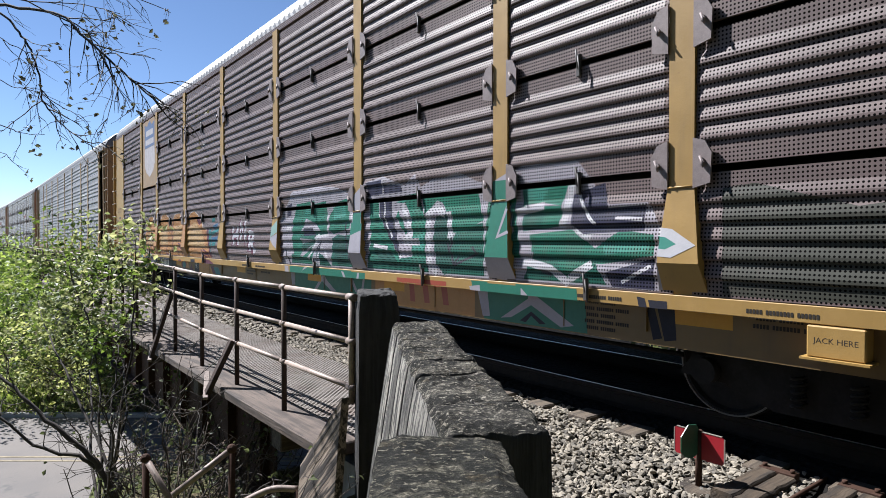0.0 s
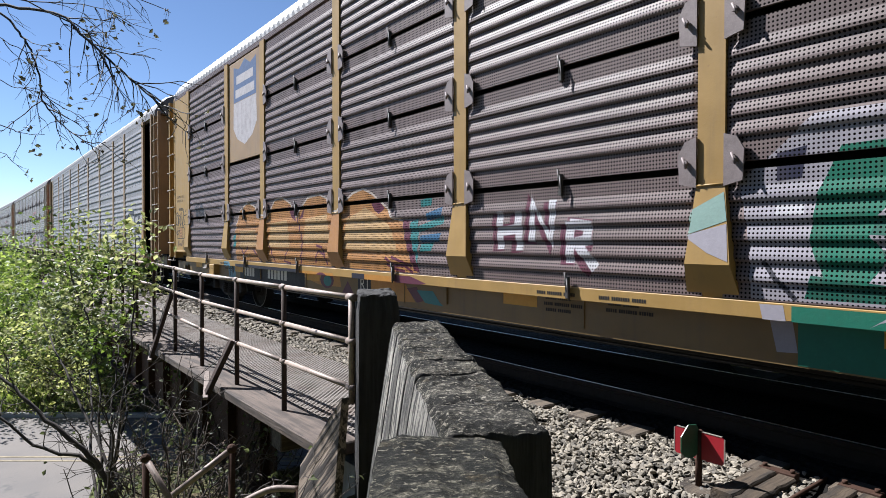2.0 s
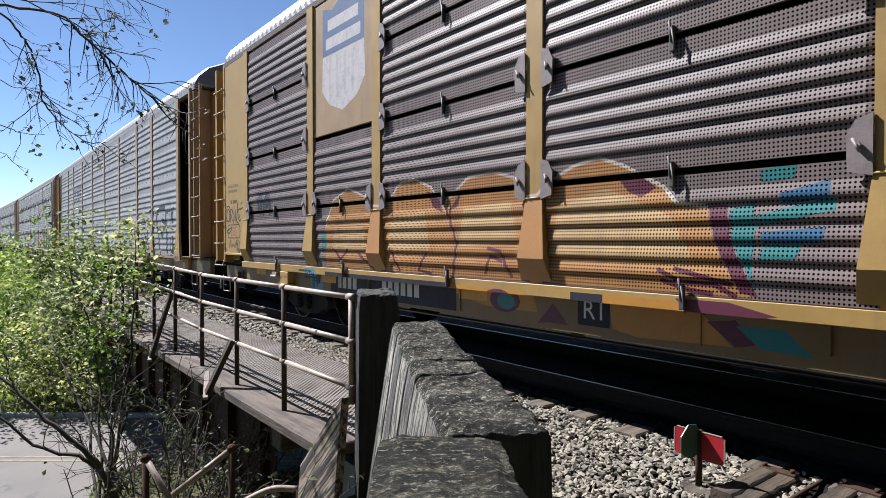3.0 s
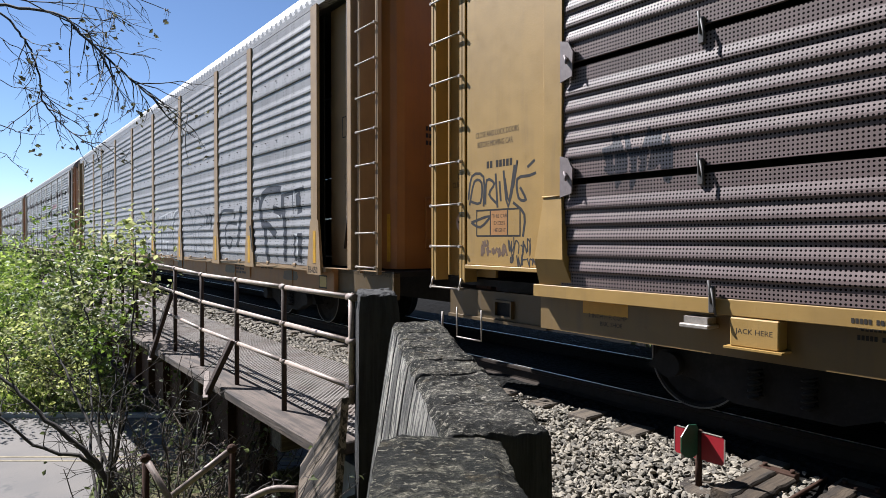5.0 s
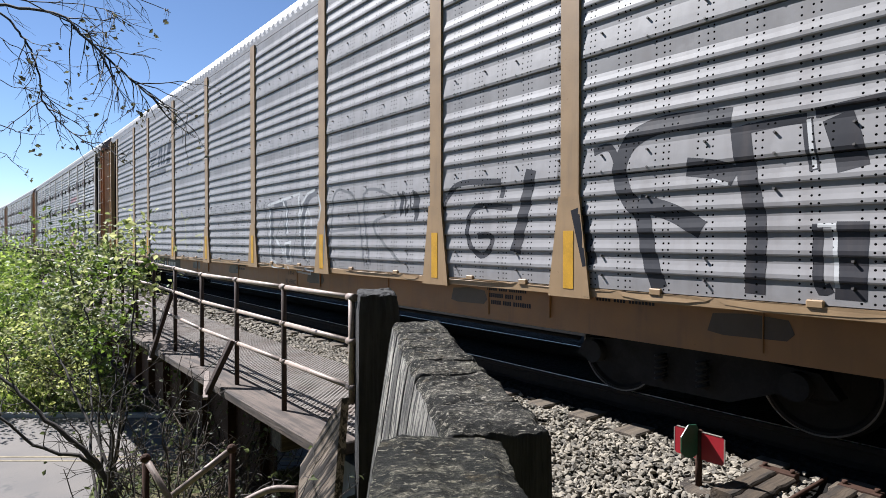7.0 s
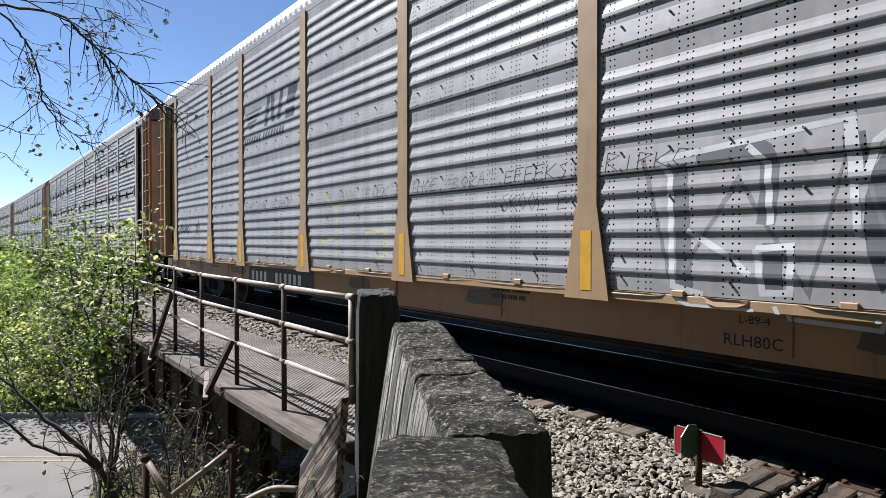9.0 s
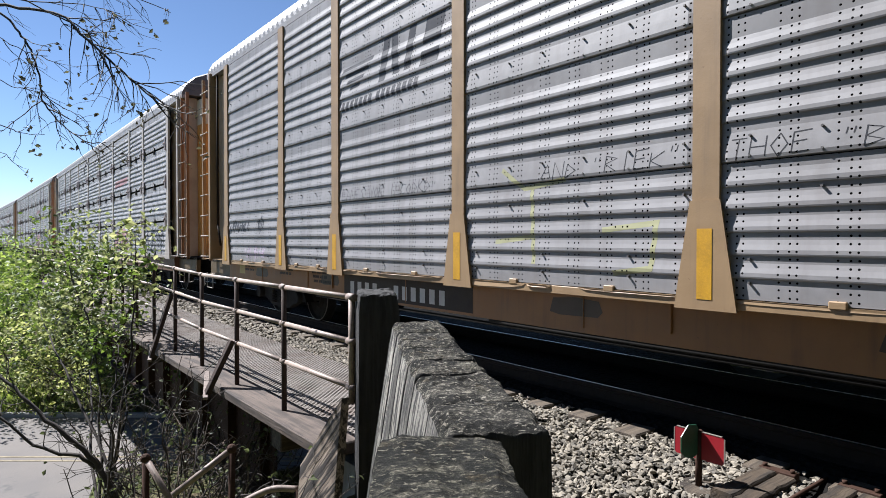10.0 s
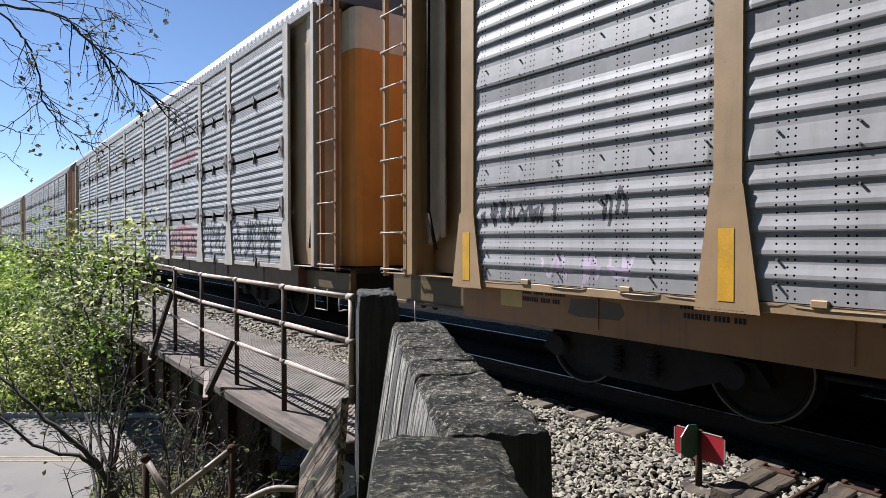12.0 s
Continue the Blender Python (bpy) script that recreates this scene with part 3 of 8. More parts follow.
def make_foreground():
    # heavy post at the railing's end
    bm = bmesh.new()
    box(bm, (-0.145, -0.145, -2.6), (0.145, 0.145, 1.05))
    for axis in (0, 1):
        bmesh.ops.subdivide_edges(bm, edges=[e for e in bm.edges if abs(e.verts[0].co[axis] - e.verts[1].co[axis]) > 0.05], cuts=13, use_grid_fill=True)
    for z in (1.02, 0.98, 0.90, 0.75, 0.55, 0.3, 0.0, -0.5):
        bmesh.ops.bisect_plane(bm, geom=list(bm.verts) + list(bm.edges) + list(bm.faces), plane_co=(0, 0, z), plane_no=(0, 0, 1))
    for v in bm.verts:
        c = v.co.copy()
        rim = max(0.0, 1 - (0.145 - max(abs(c.x), abs(c.y))) / 0.03) * max(0.0, min(1.0, (c.z - 0.88) / 0.15))
        n = noise.noise(Vector((c.x * 14, c.y * 30, c.z * 3)))
        if c.z > 1.0:
            v.co.z += 0.014 * n + 0.005 * noise.noise(Vector((c.x * 45, c.y * 60, 1))) - rim * 0.012 + 0.08 * c.y
        v.co.x += 0.006 * noise.noise(Vector((c.y * 40, c.z * 2, 3))) - math.copysign(0.016 * rim, c.x)
        v.co.y += 0.006 * noise.noise(Vector((c.x * 40, c.z * 2, 5))) - math.copysign(0.016 * rim, c.y)
    post = tagged(part("timber_post", bm, M_POST), "dark square tarred timber post at the end of the railing", "post")
    post.matrix_basis = pose(2.315, 3.785, 0, 0, 0, -24)
    # gusset plank against the post
    k = Mat("striped_weathered_plank", (0.25, 0.195, 0.15), 0.9)
    g = k.noise(1.0, 6, (22, 22, 1.2), 0.6)
    k.mix(k.ramp(g, 0.47, 0.54), (0.035, 0.028, 0.024))
    k.mix(k.ramp(k.noise(1.0, 5, (70, 70, 4)), 0.52, 0.6), (0.02, 0.017, 0.015), 0.7)
    k.relief(g, 0.02, 0.9)
    plank_skin = k.done()
    bm = bmesh.new()
    prism(bm, [(0.0, 0.34), (0.55, -0.27), (0.55, -2.2), (0.0, -2.2)], 0, -0.03, 0.03)
    tilt = pose(0, 0, 0, 44, 0, 0)
    bmesh.ops.transform(bm, matrix=tilt.inverted(), verts=bm.verts)
    pl = tagged(part("brace_plank", bm, plank_skin),
                "wide weathered gusset plank against the timber post", "plank")
    pl.matrix_basis = pose(1.985, 3.70, 0, 0, 5, 0) @ tilt
    # long timber of the retaining wall and the block before it
    def timber(name, length, w, h, seed, label, skin=None):
        bm = bmesh.new()
        box(bm, (-w / 2, 0, -h), (w / 2, length, 0), 0)
        bmesh.ops.subdivide_edges(bm, edges=[e for e in bm.edges if abs(e.verts[0].co.y - e.verts[1].co.y) > 0.1], cuts=79, use_grid_fill=True)
        bmesh.ops.subdivide_edges(bm, edges=[e for e in bm.edges if abs(e.verts[0].co.x - e.verts[1].co.x) > 0.05], cuts=15, use_grid_fill=True)
        bmesh.ops.subdivide_edges(bm, edges=[e for e in bm.edges if abs(e.verts[0].co.z - e.verts[1].co.z) > 0.05], cuts=9, use_grid_fill=True)
        for v in bm.verts:
            c = v.co.copy()
            ex = min(w / 2 - abs(c.x), -c.z if c.z > -h / 2 else 9)
            n1 = noise.noise(Vector((c.x * 6 + seed, c.y * 2.2, c.z * 6)))
            n2 = noise.noise(Vector((c.x * 22, c.y * 7 + seed, c.z * 22)))
            edge = max(0.0, 1 - (w / 2 - abs(c.x)) / 0.05) * max(0.0, 1 + c.z / 0.05)
            n3 = noise.noise(Vector((c.x * 45, c.y * 30 + seed, c.z * 45)))
            v.co.z += 0.010 * n1 + 0.009 * n2 + 0.004 * n3 - edge * (0.012 + 0.03 * n2)
            v.co.x += (0.010 * n1 + 0.009 * n2 + 0.004 * n3) - math.copysign(edge * (0.010 + 0.015 * n2), c.x)
        bm.normal_update()
        for f in bm.faces:
            f.material_index = 1 if abs(f.normal.x) > 0.75 and skin is None else 0
        return tagged(part(name, bm, [skin or M_LICHEN, M_STREAK], smooth=True), label, "timber", group="timbers of the retaining wall")
    # wall of upright timbers standing side by side
    wall = thing("timber_wall", "weathered retaining wall of upright timbers with lichen on top", "retaining wall")
    wall.matrix_basis = pose(1.10, 1.185, 0.92, 0, 0, -29.4)
    rnd = random.Random(6)
    y = -0.42
    while y < 2.18:
        ln = min(rnd.choice((0.16, 0.20, 0.24, 0.30)), 2.19 - y)
        if 2.19 - y - ln < 0.1:
            ln = 2.19 - y
        w, top, low = 0.30, (-0.42 if y + ln <= 0.0 else 0.0) + rnd.uniform(-0.022, 0.004), -1.9
        if y < 0 < y + ln:
            ln = -y
            top = -0.42
        bm = bmesh.new()
        box(bm, (-w / 2, y + 0.003, low), (w / 2, y + ln - 0.003, top), 0)
        bmesh.ops.subdivide_edges(bm, edges=[e for e in bm.edges if abs(e.verts[0].co.x - e.verts[1].co.x) > 0.05], cuts=15, use_grid_fill=True)
        bmesh.ops.subdivide_edges(bm, edges=[e for e in bm.edges if abs(e.verts[0].co.y - e.verts[1].co.y) > 0.05], cuts=10, use_grid_fill=True)
        bmesh.ops.bisect_plane(bm, geom=list(bm.verts) + list(bm.edges) + list(bm.faces), plane_co=(0, 0, top - 0.03), plane_no=(0, 0, 1))
        bmesh.ops.bisect_plane(bm, geom=list(bm.verts) + list(bm.edges) + list(bm.faces), plane_co=(0, 0, top - 0.15), plane_no=(0, 0, 1))
        shift = rnd.uniform(-0.008, 0.008)
        for v in bm.verts:
            c = v.co.copy()
            rim = max(0.0, 1 - min(w / 2 - abs(c.x), 0.7 * min(c.y - y, y + ln - c.y)) / 0.035) * max(0.0, 1 + (c.z - top) / 0.04)
            n1 = noise.noise(Vector((c.x * 5, c.y * 9 + y, 1.0)))
            n2 = noise.noise(Vector((c.x * 16, c.y * 40, 4.0)))
            n3 = noise.noise(Vector((c.x * 50, c.y * 60, c.z * 6)))
            if c.x < 0:
                v.co.x -= 0.15 * (top - c.z) * (-2 * c.x / w)
            v.co.x += shift + (0.006 * n1 + 0.007 * noise.noise(Vector((c.y * 34, c.x * 9, 7.0)))) - math.copysign(rim * 0.012, c.x)
            if c.z > top - 0.2:
                v.co.z += 0.010 * n1 + 0.012 * n2 + 0.009 * n3 - rim * (0.010 + 0.022 * abs(n2 + n3))
        bm.normal_update()
        # End faces get the near-black post wood: their shade is put into the colour.
        for f in bm.faces:
            f.material_index = 0 if abs(f.normal.z) > 0.5 else 2 if abs(f.normal.y) > 0.7 else 1
        part("upright_timber", bm, [M_LICHEN, M_STREAK, M_POST], wall, smooth=True)
        y += ln
    b = timber("wall_timber", 0.70, 0.27, 0.42, 5.0, "mossy end timber of the retaining wall, darkened for shade", M_MOSSY_SHADED)
    b.matrix_basis = pose(0.352, 0.423, 1.02, 0, 0, -36.0)
    d = timber("wall_timber", 0.70, 0.27, 1.15, 13.0, "lower dark timber course under the end timber", M_MOSSY_SHADED)
    d.matrix_basis = pose(0.352, 0.423, 0.595, 0, 0, -36.0)


M_TIE_DARK = wood_mat("dark_creosoted_tie", (0.060, 0.042, 0.026), (0.014, 0.010, 0.007), 0, 1.0, crack=0.8)


def make_switch_target():
    t = thing("switch_target", "low switch target with red plate and dark green plate", "switch target", (3.84, 2.17, -0.27))
    bm = bmesh.new()
    bar(bm, (0, 0, 0.0), (0, 0, 0.42), 0.022, 10)
    part("shaft", bm, M_RUST, t)
    bm = bmesh.new()
    bar(bm, (0.03, -0.02, -0.10), (0.03, -0.02, 0.045), 0.15, 18)
    part("base", bm, M_TIMBER_X, t, "round weathered base block")
    red = plain_mat("red_enamel", (0.28, 0.009, 0.016), 0.5, 0, 0.15)
    green = plain_mat("dark_green_enamel", (0.012, 0.07, 0.035), 0.45, 0, 0.15)
    bm = bmesh.new()
    prism(bm, [(-0.175, 0.24), (-0.16, 0.225), (0.16, 0.225), (0.175, 0.24), (0.175, 0.395), (0.16, 0.41), (-0.16, 0.41), (-0.175, 0.395)], 0, -0.004, 0.004)
    part("red_plate", bm, red, t, "red plate with a pale edge")
    bm = bmesh.new()
    for y in (-0.177, 0.177):
        box(bm, (-0.006, y - 0.003, 0.24), (0.006, y + 0.003, 0.397), 0)
    box(bm, (-0.006, -0.16, 0.408), (0.006, 0.16, 0.413), 0)
    part("plate_edge", bm, M_CHROME, t)
    bm = bmesh.new()
    prism(bm, [(-0.17, 0.30), (-0.17, 0.40), (-0.10, 0.47), (-0.02, 0.46), (0.02, 0.40), (0.0, 0.27), (-0.06, 0.24), (-0.13, 0.26)], 1, -0.004, 0.004)
    p = part("green_plate", bm, green, t, "dark green plate in shade")
    p.matrix_basis = pose(-0.01, 0, 0.0, 0, 0, -8)
    rnd = random.Random(12)
    for y, end in ((1.88, 4.31), (1.42, 4.395)):
        # each block has split along its length; the halves sit at slightly different heights
        bm = bmesh.new()
        for lo, hi, top in ((-0.125, -0.012, -0.162), (-0.004, 0.125, -0.155)):
            edge = []
            for i in range(9):
                x = 3.70 + (end - 3.70) * i / 8
                a, c = y + lo + rnd.uniform(-0.006, 0.006), y + hi + rnd.uniform(-0.006, 0.006)
                z = top + rnd.uniform(-0.006, 0.004)
                edge.append([bm.verts.new(q) for q in ((x, a, -0.36), (x, a, z - 0.012), (x, a + 0.012, z), (x, c - 0.012, z + 0.003), (x, c, z - 0.012), (x, c, -0.36))])
            for p, q in zip(edge, edge[1:]):
                for j in range(6):
                    bm.faces.new((p[j], p[(j + 1) % 6], q[(j + 1) % 6], q[j]))
            bm.faces.new(edge[0][::-1])
            bm.faces.new(edge[-1])
        bmesh.ops.recalc_face_normals(bm, faces=bm.faces)
        h = tagged(part("headblock_tie", bm, M_TIE_DARK), "long split wooden headblock tie with a bolted plate", "tie", group="headblock ties")
        bm = bmesh.new()
        box(bm, (end + 0.002, y - 0.12, -0.30), (end + 0.075, y + 0.12, -0.148), 0.004)
        for dy in (-0.09, 0.09):
            bar(bm, (end + 0.04, y + dy, -0.15), (end + 0.04, y + dy, -0.125), 0.016, 6)
        part("tie_plate", bm, M_RUST, h, "dull bolted plate")
    bm = bmesh.new()
    bar(bm, (3.7, 1.66, -0.19), (5.0, 1.66, -0.19), 0.014, 8)
    tagged(part("switch_rod", bm, M_RUST), "rusty steel switch rod between the ties", "switch rod")


def make_sky_screen():
    """Unseen wooded screen, added behind and beside the camera to hold back sky light."""
    k = Mat("dense_spring_foliage", (0.035, 0.055, 0.014), 0.9)
    k.b.inputs["Specular IOR Level"].default_value = 0.1
    k.mix(k.ramp(k.noise(1.2, 6), 0.42, 0.66), (0.075, 0.10, 0.024))
    k.mix(k.ramp(k.noise(5, 6), 0.46, 0.62), (0.012, 0.016, 0.006), 0.8)
    k.relief(k.noise(3, 6), 0.4, 1.0)
    verts, faces, n, rows = [], [], 90, 22
    for j in range(rows):
        for i in range(n):
            a = radians(-34 - 186 * i / (n - 1))           # from ahead on the left round to behind on the right
            h = j / (rows - 1)
            p = Vector((math.sin(a) * 3, math.cos(a) * 3, h * 3))
            r = 9.5 - 2.0 * math.sin(h * 2.6) + 1.2 * noise.noise(p * 1.1) + 0.6 * noise.noise(p * 3.3)
            top = 16.0 + 2.5 * noise.noise(Vector((i * 0.21, 0, 7)))
            verts.append((-2.2 + math.sin(a) * r, -1.0 + math.cos(a) * r, -4.2 + h * (top + 4.2)))
    for j in range(rows - 1):
        for i in range(n - 1):
            faces.append((j * n + i, j * n + i + 1, (j + 1) * n + i + 1, (j + 1) * n + i))
    me = bpy.data.meshes.new("backdrop")
    me.from_pydata(verts, [], faces)
    me.materials.append(k.done())
    tagged(new("backdrop", me), "unseen wooded screen added to hold back sky light", "woods", kind="structure")


make_ground()
make_road()
make_sky_screen()
make_track()
make_ballast()
make_bridge()
make_railing()
make_foreground()
make_switch_target()



# ---------------------------------------------------------------- plants
def view(right, ahead, z):
    """A place given to the right of and ahead of the eye, on the level."""
    return Vector((ahead * AX + right * AY, ahead * AY - right * AX, z))


def bark_mat(name, base):
    k = Mat(name, base, 0.9)
    k.mix(k.ramp(k.noise(30, 5, (1, 1, 0.3)), 0.4, 0.65), tuple(c * 0.4 for c in base), 0.7)
    k.relief(k.noise(60, 4), 0.004, 0.7)
    return k.done()


def leaf_mat(name, base, tip):
    k = Mat(name, base, 0.55)
    r = k.node("ShaderNodeNewGeometry").outputs["Random Per Island"]
    k.mix(r, tip)
    k.vary(0.35, "island")
    m = k.done()
    nt = k.nt
    tr = nt.nodes.new("ShaderNodeBsdfTranslucent")
    mix = nt.nodes.new("ShaderNodeMixShader")
    mix.inputs[0].default_value = 0.5
    nt.links.new(k.col, tr.inputs["Color"])
    nt.links.new(k.b.outputs[0], mix.inputs[1])
    nt.links.new(tr.outputs[0], mix.inputs[2])
    nt.links.new(mix.outputs[0], nt.nodes["Material Output"].inputs[0])
    return m


M_BARK = bark_mat("grey_brown_bark", (0.042, 0.033, 0.027))
M_TWIG = bark_mat("pale_dry_twig", (0.105, 0.078, 0.058))
M_BARK_GREY = bark_mat("grey_twig_bark", (0.085, 0.078, 0.075))
M_LEAF = leaf_mat("fresh_spring_leaf", (0.15, 0.195, 0.055), (0.38, 0.385, 0.165))
# Brighter leaf copy; sunlight on the roadside shrubs is put into its colour.
M_LEAF_SUN = leaf_mat("sunlit_hedge_leaf", (0.22, 0.27, 0.065), (0.44, 0.44, 0.16))
M_LEAF_FIELD = leaf_mat("bright_bank_leaf", (0.15, 0.235, 0.04), (0.31, 0.38, 0.07))
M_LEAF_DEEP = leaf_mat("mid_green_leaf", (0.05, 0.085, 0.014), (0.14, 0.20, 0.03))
M_LEAF_DRY = leaf_mat("dull_olive_leaf", (0.04, 0.055, 0.018), (0.10, 0.115, 0.045))
M_BUD = leaf_mat("young_brown_leaf", (0.045, 0.038, 0.025), (0.07, 0.07, 0.035))


def tube(bm, pts, r0, r1, n=6):
    """A tapered bent stem through pts."""
    rings = []
    m = len(pts)
    for i, p in enumerate(pts):
        d = (pts[min(i + 1, m - 1)] - pts[max(i - 1, 0)]).normalized()
        q = d.to_track_quat("Z", "Y")
        r = r0 + (r1 - r0) * i / (m - 1)
        rings.append([bm.verts.new(p + q @ Vector((math.cos(6.2832 * j / n) * r, math.sin(6.2832 * j / n) * r, 0))) for j in range(n)])
    for a, b in zip(rings, rings[1:]):
        for j in range(n):
            bm.faces.new((a[j], a[(j + 1) % n], b[(j + 1) % n], b[j])).smooth = True
    bm.faces.new(rings[0][::-1])
    bm.faces.new(rings[-1])


def smooth_path(ctrl, steps=5, wob=0.0, rnd=None):
    out = []
    for i in range(len(ctrl) - 1):
        p0, p1, p2, p3 = ctrl[max(i - 1, 0)], ctrl[i], ctrl[i + 1], ctrl[min(i + 2, len(ctrl) - 1)]
        for k in range(steps):
            t = k / steps
            p = 0.5 * (2 * p1 + (p2 - p0) * t + (2 * p0 - 5 * p1 + 4 * p2 - p3) * t * t + (3 * p1 - p0 - 3 * p2 + p3) * t ** 3)
            if wob and (i or k):
                p = p + Vector((rnd.uniform(-wob, wob), rnd.uniform(-wob, wob), rnd.uniform(-wob, wob)))
            out.append(p)
    out.append(ctrl[-1])
    return out


def twigs(bm, path, rnd, count, length, r, depth=2, droop=0.3, ends=None, start=0.15):
    """Side shoots along a limb, each with shoots of its own."""
    for _ in range(count):
        i = int(len(path) * (start + (1 - start) * rnd.random() * 0.98))
        i = min(i, len(path) - 2)
        p = path[i]
        along = (path[i + 1] - path[i]).normalized()
        side = Vector((rnd.gauss(0, 1), rnd.gauss(0, 1), rnd.gauss(0, 1)))
        d = (along * 0.9 + side.normalized() * 0.8 + Vector((0, 0, -droop * rnd.random()))).normalized()
        ln = length * rnd.uniform(0.4, 1.2)
        pts, q = [p.copy()], p.copy()
        for k in range(5):
            d = (d + Vector((rnd.gauss(0, .16), rnd.gauss(0, .16), rnd.gauss(0, .16) - droop * 0.16))).normalized()
            q = q + d * ln / 5
            pts.append(q.copy())
        tube(bm, pts, r, r * 0.35, 4)
        if ends is not None:
            ends.append(q.copy())
            if rnd.random() < 0.4:
                ends.append(pts[3].copy())
        if depth > 1:
            twigs(bm, pts, rnd, 2 + (rnd.random() < 0.6), length * 0.5, r * 0.6, depth - 1, droop, ends, 0.25)


def leaf_cloud(name, centres, material, size, seed, parent, label="", per=1):
    """Single bent leaves set round many places, one mesh."""
    r = np.random.RandomState(seed)
    vs, fs = [], []
    for c, spread, n in centres:
        pos = np.array(c) + r.normal(0, 1, (n, 3)) * np.array(spread)
        for p in pos:
            s = size * r.uniform(0.55, 1.3)
            q = np.array(Euler((r.normal(0.2, 0.7), r.normal(0, 0.7), r.uniform(0, 6.28))).to_matrix())
            shape = np.array([(0, -.5, 0), (.32, -.05, .10), (0, .5, -.06), (-.32, -.05, .10), (0, 0, 0.0)]) * s
            w = shape @ q.T + p
            n0 = len(vs)
            vs.extend(map(tuple, w))
            fs.extend([(n0, n0 + 1, n0 + 4), (n0 + 1, n0 + 2, n0 + 4), (n0 + 2, n0 + 3, n0 + 4), (n0 + 3, n0, n0 + 4)])
    me = bpy.data.meshes.new(name)
    me.from_pydata(vs, [], fs)
    me.materials.append(material)
    ob = new(name, me)
    ob.parent = parent
    if label:
        ob["label"] = label
    return ob


def make_overhanging_tree():
    tree = thing("bare_tree", "leafless spring tree with thin drooping twigs and buds", "tree")
    rnd = random.Random(12)
    base = view(-7.4, 6.2, 0)
    base.z = ground_z(base.x, base.y) - 0.2
    bm = bmesh.new()
    trunk = smooth_path([base, view(-7.3, 6.2, 0.5), view(-7.0, 6.1, 2.6), view(-6.4, 6.0, 4.4), view(-6.0, 5.9, 6.0)], 5, 0.03, rnd)
    tube(bm, trunk, 0.19, 0.09, 10)
    part("trunk", bm, M_BARK, tree)
    ends = []
    top = trunk[15]
    # limbs: way right of the eye, ahead of it, height
    limbs = [
        ([(-4.6, 5.8, 3.75), (-3.95, 5.7, 3.58), (-3.50, 5.6, 3.48), (-3.20, 5.5, 3.22), (-2.92, 5.45, 2.98), (-2.66, 5.4, 2.75), (-2.43, 5.4, 2.58)], 0.032, 17, 0.50),
        ([(-4.7, 5.6, 3.70), (-4.06, 5.6, 3.50), (-3.84, 5.55, 3.30), (-3.70, 5.5, 3.12), (-3.62, 5.5, 2.86), (-3.56, 5.45, 2.66), (-3.42, 5.45, 2.48), (-3.18, 5.4, 2.30), (-2.98, 5.4, 2.28)], 0.022, 12, 0.42),
        ([(-3.62, 5.6, 3.50), (-3.30, 5.6, 3.36), (-3.10, 5.6, 3.10), (-3.02, 5.6, 2.80), (-3.08, 5.6, 2.48)], 0.014, 9, 0.35),
        ([(-4.4, 5.4, 4.00), (-3.4, 5.4, 3.80), (-2.86, 5.4, 3.62), (-2.40, 5.4, 3.42)], 0.017, 9, 0.36),
        ([(-5.0, 5.5, 3.3), (-4.2, 5.5, 2.96), (-3.86, 5.5, 2.80), (-3.74, 5.5, 2.79)], 0.014, 7, 0.30),
        ([(-5.0, 5.5, 2.7), (-4.0, 5.5, 2.46), (-3.80, 5.5, 2.38), (-3.58, 5.5, 2.37)], 0.011, 3, 0.22),
        ([(-3.58, 5.48, 2.72), (-3.40, 5.48, 2.60), (-3.22, 5.45, 2.52), (-3.14, 5.45, 2.42)], 0.008, 3, 0.2),
        ([(-4.8, 5.9, 3.95), (-4.0, 5.9, 3.72), (-3.5, 5.8, 3.66), (-3.0, 5.7, 3.52)], 0.016, 11, 0.42),
        ([(-4.6, 5.2, 3.4), (-3.9, 5.2, 3.2), (-3.55, 5.2, 3.02), (-3.35, 5.2, 2.98)], 0.012, 8, 0.3),
        ([(-4.9, 5.8, 2.3), (-4.3, 5.8, 2.28), (-4.1, 5.8, 2.2)], 0.010, 5, 0.2),
    ]
    for ctrl, r, n, ln in limbs:
        pts = [view(*p) for p in ctrl]
        path = smooth_path([top + (pts[0] - top) * 0.0, (top + pts[0]) / 2 + Vector((0, 0, 0.25))] + pts, 5, 0.008, rnd) if r > 0.011 else smooth_path(pts, 5, 0.006, rnd)
        bm = bmesh.new()
        tube(bm, path, r * 0.62, r * 0.18, 6)
        twigs(bm, path, rnd, int(n * 1.25), ln * 1.15, r * 0.14 + 0.0022, 2, 0.35, ends, 0.42 if r > 0.011 else 0.1)
        part("limb", bm, M_BARK_GREY, tree)
    picks = [(tuple(e + Vector((0, 0, -0.03))), (0.02, 0.02, 0.035), 3) for e in ends if rnd.random() < 0.17]
    leaf_cloud("foliage", picks, M_BUD, 0.05, 5, tree, "hanging young leaves and catkins")["kind"] = "stuff"


